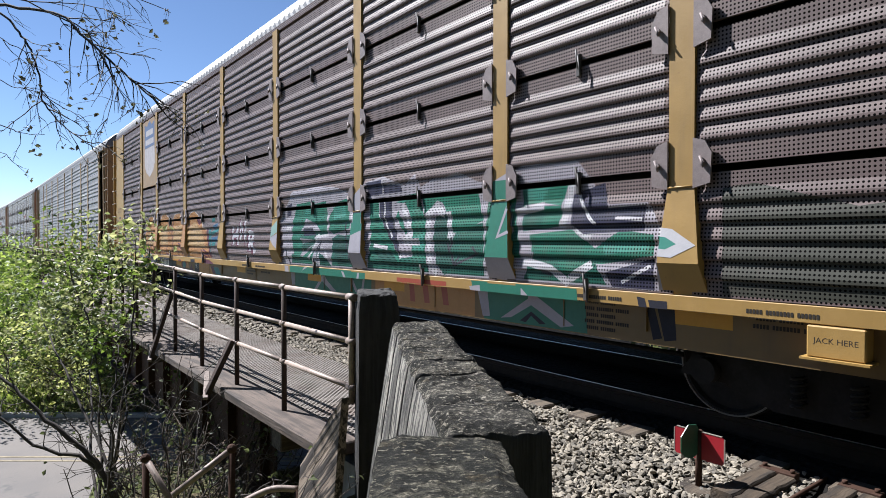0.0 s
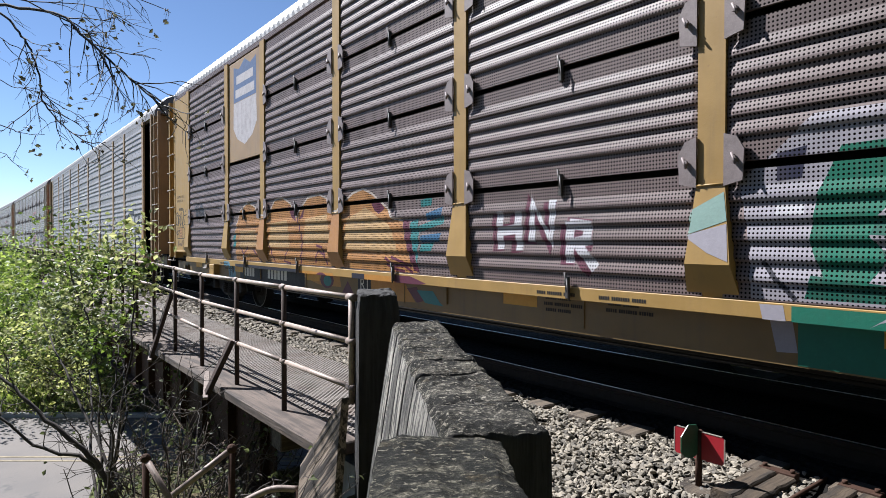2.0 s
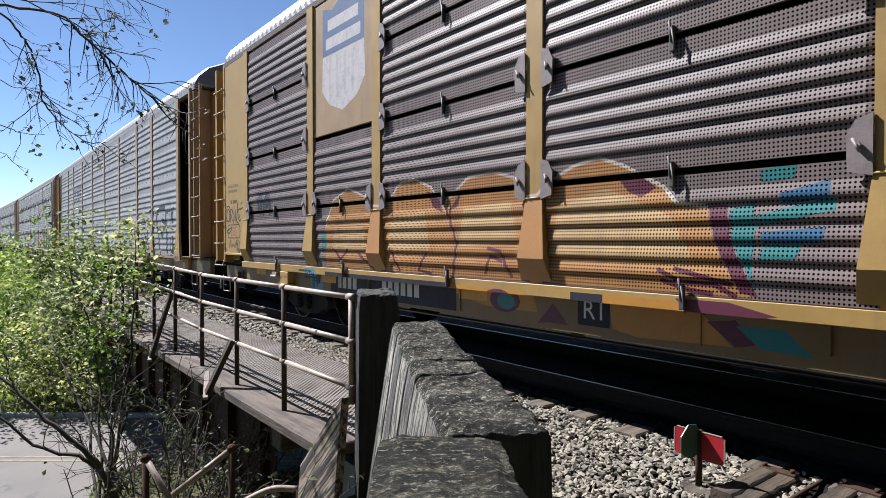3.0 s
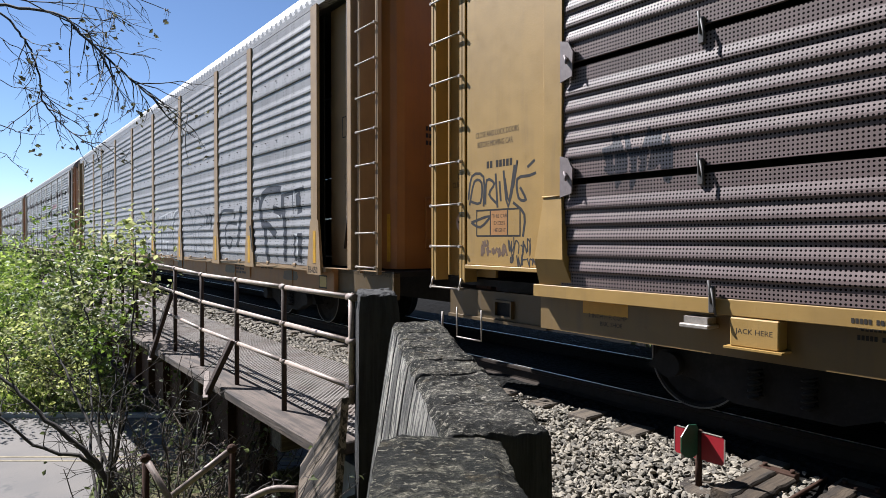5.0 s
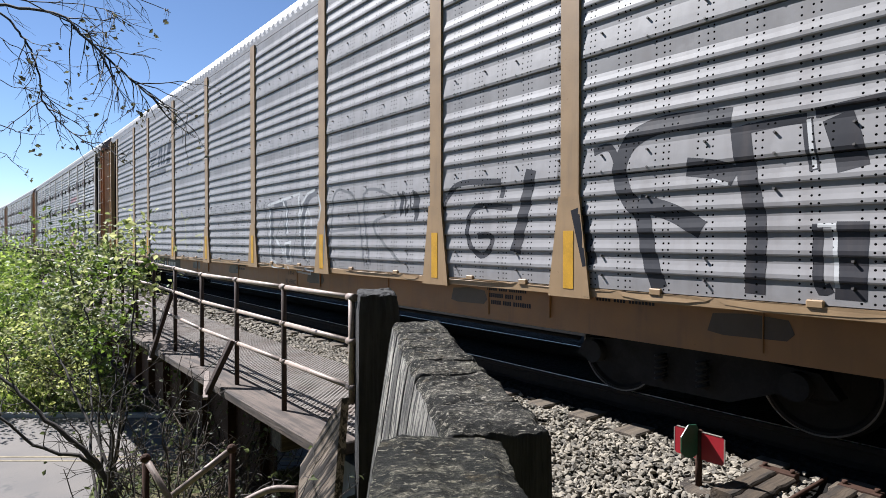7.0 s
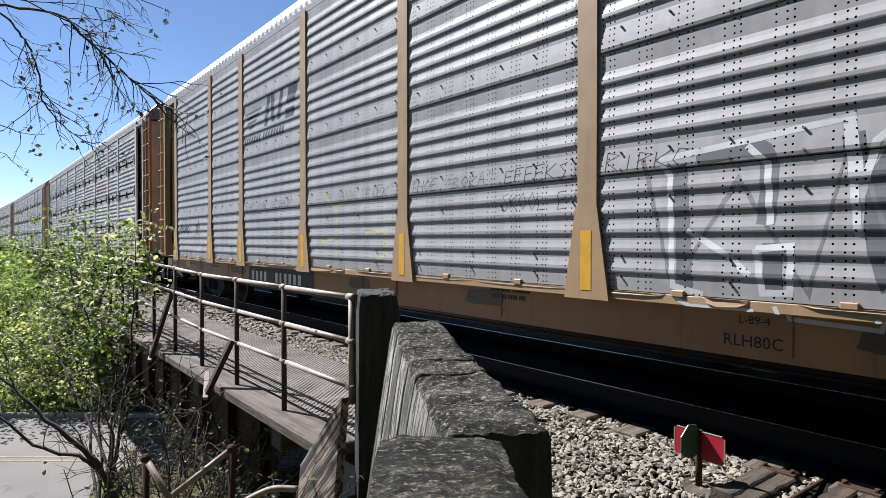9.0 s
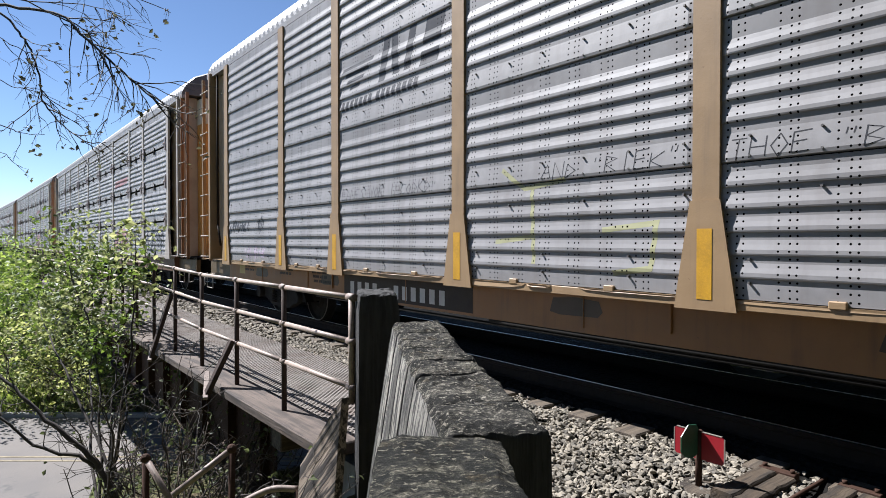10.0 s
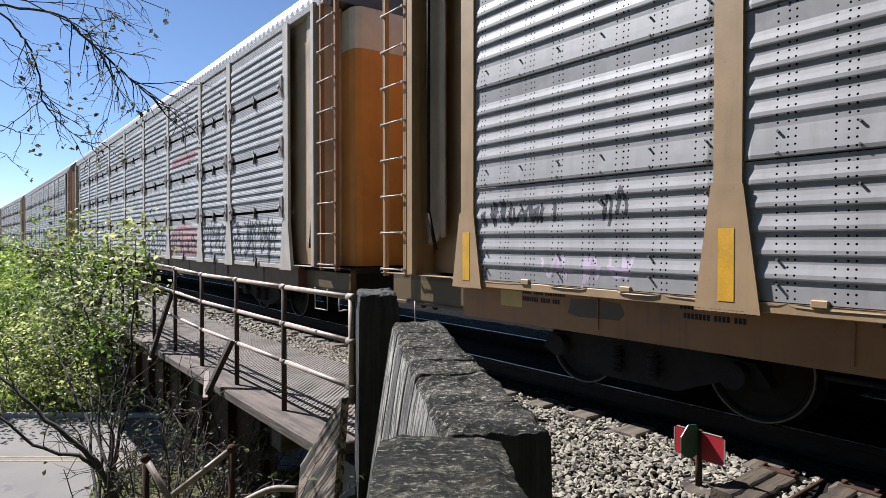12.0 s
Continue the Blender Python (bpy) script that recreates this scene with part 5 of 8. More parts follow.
def hand_written(text, u, z, w, h, seed):
    """Marker capitals drawn stroke by stroke over the width w."""
    r = random.Random(seed)
    step, out = w / len(text), []
    for i, ch in enumerate(text):
        a, b, tall = u + i * step, z + r.uniform(-0.08, 0.08) * h, h * r.uniform(0.85, 1.15)
        for ln in HAND.get(ch, []):
            out.append([(a + 0.78 * step * x + 0.12 * step * y, b + tall * y) for x, y in ln])
    return out


def strokes(lines, w):
    out = []
    for ln in lines:
        out += ribbon(ln, w)
    return out


def decal(car, style, name, polys, y_left, lift, sheet_paint, flat_paint, label="", sill_x=-1.412, wall_x=None, band=0.90, wedge=False):
    """Paint laid over the near side of a car, following ribs, posts and sill. polys: (u, z), u to the reader's right from y_left."""
    bm = bmesh.new()
    for p in polys:
        vs = [bm.verts.new((0, y_left - u, z)) for u, z in p]
        try:
            bm.faces.new(vs)
        except ValueError:
            pass
    bm.normal_update()
    layer = bm.faces.layers.int.new("order")
    for i, f in enumerate(bm.faces):
        f[layer] = i
    bmesh.ops.triangulate(bm, faces=[f for f in bm.faces if len(f.verts) > 4])
    ys = [v.co.y for v in bm.verts]
    zs = [v.co.z for v in bm.verts]
    lo, hi, zlo, zhi = min(ys), max(ys), min(zs), max(zs)

    def cut(co, no):
        bmesh.ops.bisect_plane(bm, geom=list(bm.verts) + list(bm.edges) + list(bm.faces), plane_co=co, plane_no=no, dist=1e-5)
    if wall_x is None:
        levels = [band, 0.985, 1.005, 1.02] + ([FOOT_KNEE, FOOT_TOP] if wedge else [])
        for a, b in zip(TIERS, TIERS[1:]):
            levels += [a + z for z, _ in rib_profile(style, b - a - 0.006)] + [b]
        for z in levels:
            if zlo < z < zhi:
                cut((0, 0, z), (0, 0, 1))
        for p in BAYS:
            for s in (-1, 1):
                for off in (0.105, 0.075 + END_FADE):
                    if lo < p + s * off < hi:
                        cut((0, p + s * off, 0), (0, 1, 0))
                if lo < p + s * 0.17 < hi and zlo < 1.7:
                    if wedge:
                        cut((0, p + s * 0.165, FOOT_KNEE), (0, s, 0.11))
                        cut((0, p + s * 0.165, FOOT_KNEE), (0, s, 0.135))
                    else:
                        cut((0, p + s * 0.232, 0.93), (0, s, 0.155))
    bm.normal_update()
    verts, faces, mats = [], [], []
    for f in bm.faces:
        c = f.calc_center_median()
        post = min(BAYS, key=lambda p: abs(p - c.y))
        dy = abs(c.y - post)
        if wedge:
            half = 0.105 + max(0.0, FOOT_TOP - max(c.z, FOOT_KNEE)) * 0.11 + max(0.0, FOOT_KNEE - c.z) * 0.135
        else:
            half = 0.105 + max(0.0, (1.70 - c.z)) * 0.155
        n0 = len(verts)
        tier = next((t for t in range(4) if TIERS[t] <= c.z <= TIERS[t + 1]), None)
        pr = rib_profile(style, TIERS[tier + 1] - TIERS[tier] - 0.006) if tier is not None else None
        if wall_x is None and pr and c.z - TIERS[tier] > pr[-1][0] and dy > half:
            continue                         # the open slot between two sheets takes no paint
        flat = True
        for v in f.verts:
            if wall_x is not None:
                x = wall_x
            elif wedge and dy < half and c.z > 0.985:
                if v.co.z >= FOOT_TOP - 1e-4:
                    x = -HALF + 0.008
                elif v.co.z >= FOOT_KNEE:
                    x = -FOOT_OUT + (FOOT_OUT - 1.534) * (v.co.z - FOOT_KNEE) / (FOOT_TOP - FOOT_KNEE)
                else:
                    x = -FOOT_OUT + (FOOT_OUT - 1.475) * (FOOT_KNEE - v.co.z) / (FOOT_KNEE - 0.985)
            elif dy < half and c.z > 0.93 and not wedge:
                x = -HALF if c.z < 1.70 else -HALF + 0.012
            elif c.z < band:
                x = sill_x
            elif c.z < 0.985:
                x = -1.512
            elif c.z < 1.02:
                x = -1.512
            else:
                flat = False
                zz, o = v.co.z - TIERS[tier], 0.0
                for (z0, o0), (z1, o1) in zip(pr, pr[1:]):
                    if z0 - 1e-4 <= zz <= z1 + 1e-4:
                        o = o0 + (o1 - o0) * (zz - z0) / max(1e-6, z1 - z0)
                        break
                dv = abs(v.co.y - post)
                x = SKIN - o * max(0.0, min(1.0, (dv - 0.075) / END_FADE))
            verts.append((x - 0.0004 - 0.12 * lift - 0.000008 * (f[layer] % 24), v.co.y, v.co.z))
        faces.append(tuple(range(n0, len(verts)))[::1])
        mats.append(1 if flat else 0)
    bm.free()
    me = bpy.data.meshes.new(name)
    me.from_pydata(verts, [], faces)
    me.materials.append(sheet_paint)
    me.materials.append(flat_paint)
    for p, m in zip(me.polygons, mats):
        p.material_index = m
    ob = new(name, me)
    ob.parent = car
    if label:
        ob["label"] = label
    if len(polys) > 1:
        ob["kind"] = "stuff"
    return ob


def wheelset(parent, y):
    bm = bmesh.new()
    bar(bm, (-0.9, 0, 0), (0.9, 0, 0), 0.075, 12)
    axle = part("wheelset", bm, M_BLACK, parent, "rolling steel wheelset")
    axle.location = (0, y, 0.42)
    for s in (-1, 1):
        bm = bmesh.new()
        prof = [(0.05, 0.10), (0.065, 0.16), (0.02, 0.20), (0.02, 0.36), (0.055, 0.38), (0.055, 0.42), (-0.06, 0.425), (-0.085, 0.445), (-0.085, 0.38), (-0.03, 0.36), (-0.03, 0.20), (-0.06, 0.10)]
        n = 40
        rings = [[bm.verts.new((s * (0.75 + a), math.cos(2 * math.pi * i / n) * r, math.sin(2 * math.pi * i / n) * r)) for a, r in prof] for i in range(n)]
        for i in range(n):
            a, b = rings[i], rings[(i + 1) % n]
            for j in range(len(prof)):
                bm.faces.new((a[j], a[(j + 1) % len(prof)], b[(j + 1) % len(prof)], b[j]))
        wh = part("wheel", bm, M_BLACK, axle)
        # Thin paler ring: the glint along the rim is put in as colour.
        bm = bmesh.new()
        n, x = 56, s * 0.812
        ring = [[bm.verts.new((x + s * dx, math.cos(2 * math.pi * i / n) * r, math.sin(2 * math.pi * i / n) * r)) for dx, r in ((-0.006, 0.400), (0.004, 0.402), (0.004, 0.412), (-0.006, 0.414))] for i in range(n)]
        for i in range(n):
            a, b = ring[i], ring[(i + 1) % n]
            for j in range(4):
                bm.faces.new((a[j], a[(j + 1) % 4], b[(j + 1) % 4], b[j]))
        part("rim_edge", bm, M_RIM, wh, "pale ring standing for the glint on the rim")
    return axle


def truck(parent, y):
    """Frames of one truck; returns the turning wheelsets."""
    for s in (-1, 1):
        bm = bmesh.new()
        x = s * 1.06
        prism(bm, [(y - 1.1, 0.36), (y - 0.98, 0.52), (y - 0.55, 0.56), (y - 0.30, 0.66), (y + 0.30, 0.66), (y + 0.55, 0.56), (y + 0.98, 0.52), (y + 1.1, 0.36),
                   (y + 0.72, 0.34), (y + 0.36, 0.20), (y - 0.36, 0.20), (y - 0.72, 0.34)], 0, x - 0.07, x + 0.07)
        part("side_frame", bm, M_BLACK, parent)
        for dy in (-0.18, 0.18):
            bm = bmesh.new()
            tube(bm, [Vector((x + s * 0.12 + 0.045 * math.cos(a), y + dy + 0.045 * math.sin(a), 0.27 + a * 0.0075)) for a in range(31)], 0.012, 0.012, 5)
            part("spring", bm, M_BLACK, parent)
        for dy in (-0.85, 0.85):
            bm = bmesh.new()
            bar(bm, (x, y + dy, 0.42), (x + s * 0.16, y + dy, 0.42), 0.10, 14)
            part("axle_cap", bm, M_BLACK, parent)
    bm = bmesh.new()
    box(bm, (-1.1, y - 0.2, 0.36), (1.1, y + 0.2, 0.62), 0.02)
    part("bolster", bm, M_BLACK, parent)
    return [wheelset(parent, y - 0.85), wheelset(parent, y + 0.85)]


def ladder(parent, y0, y1, x, z0, z1, material, wide=0.03, deep=0.06, low=0.09):
    bm = bmesh.new()
    for y in (y0, y1):
        box(bm, (x - 0.012, y - wide, z0), (x + 0.012, y + wide, z1), 0.003)
        box(bm, (x - 0.012, y - 0.008, z0), (x + deep, y + 0.008, z1), 0)
    ld = part("ladder", bm, material, parent)
    n = int((z1 - z0 - 0.1) / 0.45) + 1
    bm = bmesh.new()
    bar(bm, (x - 0.05, y0 - 0.02, 0), (x - 0.05, y1 + 0.02, 0), 0.0095, 8)
    for y in (y0, y1):
        bar(bm, (x - 0.06, y, 0), (x + 0.005, y, 0), 0.018, 6)
    first = part("rung", bm, M_CHROME, ld)
    first.location.z = z0 + low
    if low < 0:
        bm = bmesh.new()
        for y in (y0, y1):
            bar(bm, (x - 0.05, y, z0 + low), (x - 0.02, y, z0 + 0.04), 0.011, 6)
        part("stirrup_leg", bm, M_CHROME, ld)
    for i in range(1, n):
        again(first, 0, 0, z0 + low + 0.45 * i, parent=ld)


def rack_car(label, style, sheet, trim, sill_paint, end_paint, door_paint, recess=0.0, web=-1.47, strips=False, plate_bay=None, latches=True, ladder_paint=None, door_top=None, band=0.94, wedge=False):
    car = thing("rack_car", label, "rail car", group="cars of the freight train")
    # side sheets, each bay and tier
    cache = {}
    for side in (-1, 1):
        for i in range(9):
            ln = BAYS[i + 1] - BAYS[i] - 0.15
            for t, (a, b) in enumerate(zip(TIERS, TIERS[1:])):
                if side < 0 and i == plate_bay and t >= 2:
                    continue
                key = (round(ln, 2), round(b - a, 2))
                if key not in cache:
                    o = part("sheet", sheet_mesh(style, ln, b - a - 0.006), sheet, car)
                    cache[key] = o
                else:
                    o = again(cache[key], parent=car)
                o.matrix_basis = pose(SKIN, BAYS[i] + 0.075, a) if side < 0 else pose(-SKIN, BAYS[i + 1] - 0.075, a, 0, 0, 180)
    if plate_bay is not None:
        bm = bmesh.new()
        box(bm, (-1.50, BAYS[plate_bay] + 0.09, 2.96), (-1.46, BAYS[plate_bay + 1] - 0.09, 4.90), 0.006)
        part("emblem_panel", bm, M_TANPINK, car, "flat tan panel with a shield emblem")
    # black sheet added inside; it stands in for the dark interior behind the slots
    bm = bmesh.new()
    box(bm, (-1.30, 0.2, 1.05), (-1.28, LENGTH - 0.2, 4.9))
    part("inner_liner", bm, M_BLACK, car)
    # posts with their tapered feet
    bm = bmesh.new()
    low = FOOT_KNEE if wedge else 0.93
    prism(bm, [(-0.10, low), (0.10, low), (0.10, 4.95), (-0.10, 4.95)], 0, -HALF + 0.012, SKIN + 0.02)
    first = part("post", bm, trim, car)

    def foot_mesh(top):
        bm = bmesh.new()
        if not wedge:
            prism(bm, [(-0.232, 0.925), (0.232, 0.925), (0.112, top), (-0.112, top)], 0, -HALF, -HALF + 0.010)
            prism(bm, [(-0.222, 0.93), (0.222, 0.93), (0.103, top - 0.01), (-0.103, top - 0.01)], 0, -HALF + 0.0105, SKIN + 0.02)
            return bm
        rows = []
        for z, half, out in ((FOOT_TOP, 0.105, 1.534), (FOOT_KNEE, 0.165, FOOT_OUT), (0.985, 0.20, 1.475)):
            rows.append([bm.verts.new(p) for p in ((-out, -half, z), (-out, half, z), (-1.45, half, z), (-1.45, -half, z))])
        for p, q in zip(rows, rows[1:]):
            for j in range(4):
                bm.faces.new((p[j], p[(j + 1) % 4], q[(j + 1) % 4], q[j]))
        bm.faces.new(rows[0])
        bm.faces.new(rows[-1][::-1])
        # folded lip over the foot's top edge
        bar(bm, (-1.537, -0.115, FOOT_TOP + 0.005), (-1.537, 0.115, FOOT_TOP + 0.005), 0.008, 6)
        return bm
    foot = part("foot_plate", foot_mesh(1.70), trim, first)
    tall = foot if wedge else None
    if strips:
        first.location.y = 0.09              # the corner post stands a little inside
    posts = [first]
    for side in (-1, 1):
        for i, y in enumerate(BAYS):
            if side < 0 and i == 0:
                continue
            posts.append(again(first, 0, y, 0, 180 if side > 0 else 0, parent=car))
            if i in (1, 2, 7, 8):
                if tall is None:
                    tall = part("foot_plate", foot_mesh(1.80), trim, posts[-1])
                else:
                    again(tall, parent=posts[-1])
            else:
                again(foot, parent=posts[-1])
    if strips:
        bm = bmesh.new()
        box(bm, (-HALF - 0.003, -0.056, 1.0), (-HALF - 0.001, 0.056, 1.50))
        st = part("reflector_strip", bm, M_YELLOW, first, "bright yellow reflective strip")
        for p in posts[1:10]:
            again(st, 0, 0, 0, parent=p)
    # hardware at the sheet seams
    if latches:
        bm = bmesh.new()
        box(bm, (-0.028, -0.022, -0.12), (0.0, 0.022, 0.07), 0.006)
        bar(bm, (-0.03, 0.0, 0.06), (-0.055, -0.05, -0.13), 0.009, 6)
        bar(bm, (-0.035, 0.015, 0.11), (-0.025, 0.0, -0.05), 0.011, 6)
        latch = part("latch", bm, M_LATCH, car, "dark hooked sheet latch")
        latch.location = (SKIN, BAYS[0] + 1.38, 1.93)
        bm = bmesh.new()
        prism(bm, [(0.0, -0.16), (0.13, -0.13), (0.14, 0.08), (0.09, 0.17), (0.0, 0.20)], 0, -0.048, -0.032)
        bar(bm, (-0.06, 0.10, 0.06), (-0.085, 0.055, -0.02), 0.010, 6)
        bar(bm, (-0.055, 0.075, 0.02), (-0.075, 0.075, 0.02), 0.022, 6)
        lug = part("corner_lug", bm, M_LUG, car, "bent corner plate with hook")
        lug.location = (SKIN, 0.10, 1.95)
        bm = bmesh.new()
        prism(bm, [(0.0, -0.16), (-0.13, -0.13), (-0.14, 0.08), (-0.09, 0.17), (0.0, 0.20)], 0, -0.048, -0.032)
        bar(bm, (-0.06, -0.06, 0.06), (-0.085, -0.10, -0.02), 0.010, 6)
        bar(bm, (-0.055, -0.075, 0.02), (-0.075, -0.075, 0.02), 0.022, 6)
        lug2 = part("corner_lug", bm, M_LUG, car, "bent corner plate with hook")
        lug2.location = (SKIN, BAYS[1] - 0.10, 1.95)
        for i in range(9):
            for z in TIERS[1:4]:
                if i == plate_bay and z > 2:
                    continue
                if i or z > 2:
                    again(latch, SKIN, (BAYS[i] + BAYS[i + 1]) / 2, z - 0.02, parent=car)
                    again(lug, SKIN, BAYS[i] + 0.10, z, parent=car)
                    again(lug2, SKIN, BAYS[i + 1] - 0.10, z, parent=car)
            again(latch, SKIN - 0.02, (BAYS[i] + BAYS[i + 1]) / 2 - 0.1, 1.03, parent=car)
    else:
        bm = bmesh.new()
        r = random.Random(3)
        for i in range(9):
            n = 6 if BAYS[i + 1] - BAYS[i] > 2.2 else 4
            for j in range(n):
                y = BAYS[i] + (j + 0.35) * (BAYS[i + 1] - BAYS[i]) / n + r.uniform(-0.03, 0.03)
                rows = [z + o for z in TIERS[1:4] for o in (0.03, 0.165)] + ([1.13, 1.29] if j % 2 else [1.75])
                for z in rows:
                    bar(bm, (SKIN, y, z), (SKIN - 0.024, y, z + 0.003), 0.0095, 5)
        part("bolt_pattern", bm, M_LATCH, car)["kind"] = "stuff"
        bm = bmesh.new()
        box(bm, (-1.525, -0.05, 1.0), (-1.45, 0.05, 1.05), 0.006)
        clip = part("sill_clip", bm, trim, car)
        clip.location.y = 0.83
        for i in range(9):
            for k in (0.3, 0.7):
                if i or k > 0.5:
                    again(clip, 0, BAYS[i] + k * (BAYS[i + 1] - BAYS[i]), 0, parent=car)
    # sills
    for s in (-1, 1):
        bm = bmesh.new()
        outline = [(-1.40, 1.005), (-1.40, band - 0.001), (web, band - 0.006), (web, 0.60), (-1.30, 0.60), (-1.30, 1.005)]
        prism(bm, [(p[0] * -s, p[1]) for p in outline], 1, -0.25, LENGTH + 0.25)
        part("side_sill", bm, sill_paint, car)
        # Cap takes the brighter trim paint, so the sun on it is partly colour.
        bm = bmesh.new()
        a, b = sorted((s * 1.41, s * 1.512))
        e = 1.72 if recess else 0.25
        box(bm, (a, -0.25, band + 0.002), (b, LENGTH + 0.25, 1.013), 0.004)
        if recess:
            box(bm, (a, -e, 1.0055), (b, -0.2505, 1.013))
            box(bm, (a, LENGTH + 0.2505, 1.0055), (b, LENGTH + e, 1.013))
        part("sill_cap", bm, trim, car, "sunlit cap of the sill")
    bm = bmesh.new()
    box(bm, (web - 0.022, 0, 0.70), (web, 0.02, band - 0.01))
    rib = part("sill_rib", bm, sill_paint, car)
    rib.location.y = BAYS[1] + 0.35
    bm = bmesh.new()
    box(bm, (web - 0.012, 0, 0.65), (web, 0.005, band - 0.01))
    seam = part("sill_seam", bm, sill_paint, car)
    seam.location.y = BAYS[0] + 1.2
    for i in range(1, 9):
        if i % 2 and i > 1:
            again(rib, 0, BAYS[i] + 0.35, 0, parent=car)
        again(seam, 0, BAYS[i] + 1.2, 0, parent=car)
    # set-back end sills, darkened for their shade, the roller pocket in each
    for s in (-1, 1):
        for y0, y1 in ((-1.75, -0.252), (LENGTH + 0.252, LENGTH + 1.75)):
            bm = bmesh.new()
            hi, lo = (0.98, 0.63) if recess else (0.88, 0.56)
            out = 1.30
            prism(bm, [(s * (out + 0.03), lo), (s * (out + 0.03), lo + 0.03), (s * out, lo + 0.035), (s * out, hi), (s * 1.2, hi), (s * 1.2, lo)], 1, y0, y1)
            part("end_sill", bm, M_SHADED_TAN, car, "set-back worn end sill with its shade put into the paint")
            if not recess:
                bm = bmesh.new()
                m = (y0 + y1) / 2 - 0.15
                for a, b, c, d in ((m - 0.13, m - 0.11, 0.64, 0.78), (m + 0.11, m + 0.13, 0.64, 0.78), (m - 0.13, m + 0.13, 0.62, 0.64), (m - 0.13, m + 0.13, 0.78, 0.80)):
                    box(bm, (min(s * out, s * (out + 0.04)), a, c), (max(s * out, s * (out + 0.04)), b, d), 0)
                pocket = part("roping_pocket", bm, M_SHADED_TAN, car)
                # Black plate on the sill face in place of the pocket's dark inside.
                bm = bmesh.new()
                box(bm, (min(s * out, s * (out + 0.004)), m - 0.11, 0.64), (max(s * out, s * (out + 0.004)), m + 0.11, 0.78), 0)
                part("pocket_hole", bm, M_BLACK, pocket, "black plate standing for the shaded pocket opening")
    bm = bmesh.new()
    box(bm, (-0.35, -2.0, 0.55), (0.35, LENGTH + 2.0, 0.95), 0)
    box(bm, (-1.30, -1.75, 0.93), (1.30, LENGTH + 1.75, 1.0), 0)
    for i in range(12):
        box(bm, (-1.30, 0.9 + i * 1.95, 0.70), (1.30, 0.96 + i * 1.95, 0.93), 0)
    part("underframe", bm, M_BLACK, car)
    for y, s in ((-2.0, -1), (LENGTH + 2.0, 1)):
        bm = bmesh.new()
        box(bm, (-0.13, min(y, y + s * 0.3), 0.72), (0.13, max(y, y + s * 0.3), 0.98), 0.04)
        part("coupler", bm, M_RUST, car)
        bm = bmesh.new()
        for i in range(6):
            a, b = i / 6, (i + 1) / 6
            bar(bm, (-0.3, y + s * 0.25 * a, 0.72 - 0.3 * math.sin(a * 2.2)), (-0.3, y + s * 0.25 * b, 0.72 - 0.3 * math.sin(b * 2.2)), 0.022, 6)
        part("air_hose", bm, M_BLACK, car)
        bm = bmesh.new()
        bar(bm, (-1.45, y - s * 0.3, 0.62), (-1.46, y - s * 0.3, 0.40), 0.013, 6)
        bar(bm, (-1.46, y - s * 0.3, 0.40), (-1.40, y - s * 0.15, 0.42), 0.013, 6)
        part("uncoupling_lever", bm, M_CHROME, car)
    bm = bmesh.new()
    bar(bm, (-1.3, 8.2, 0.58), (-1.3, 15.5, 0.58), 0.028, 8)
    bar(bm, (-1.1, 3.0, 0.50), (-1.1, 20.0, 0.50), 0.02, 8)
    for y in (9.5, 12.0, 14.5):
        bar(bm, (-1.3, y, 0.58), (-1.3, y, 0.95), 0.015, 6)
    part("train_line_pipe", bm, M_BLACK, car)
    # roof
    bm = bmesh.new()
    arch = [(-1.50, 5.02), (-1.47, 5.10), (-1.38, 5.26), (-1.15, 5.48), (-0.75, 5.66), (0, 5.74), (0.75, 5.66), (1.15, 5.48), (1.38, 5.26), (1.47, 5.10), (1.50, 5.02)]
    rows, n = [], 260
    for i in range(n + 1):
        y = -1.3 + (LENGTH + 2.6) * i / n
        k = 0.022 if i % 2 else -0.012
        rows.append([bm.verts.new((x + (math.copysign(k, x) if 0 < j < len(arch) - 1 and x else 0), y, z + (k if 0 < j < len(arch) - 1 else 0))) for j, (x, z) in enumerate(arch)])
    for a, b in zip(rows, rows[1:]):
        for j in range(len(arch) - 1):
            bm.faces.new((a[j], a[j + 1], b[j + 1], b[j]))
    for r in (rows[0], rows[-1]):
        bm.faces.new(r)
    bm.faces.new([r[0] for r in rows] + [r[-1] for r in rows][::-1])
    part("roof", bm, M_ROOF, car, "ribbed galvanised roof")
    for s in (-1, 1):
        bm = bmesh.new()
        box(bm, (s * 1.43 - 0.07, -1.3, 4.93), (s * 1.43 + 0.07, LENGTH + 1.3, 5.02), 0)
        part("top_rail", bm, sheet, car)
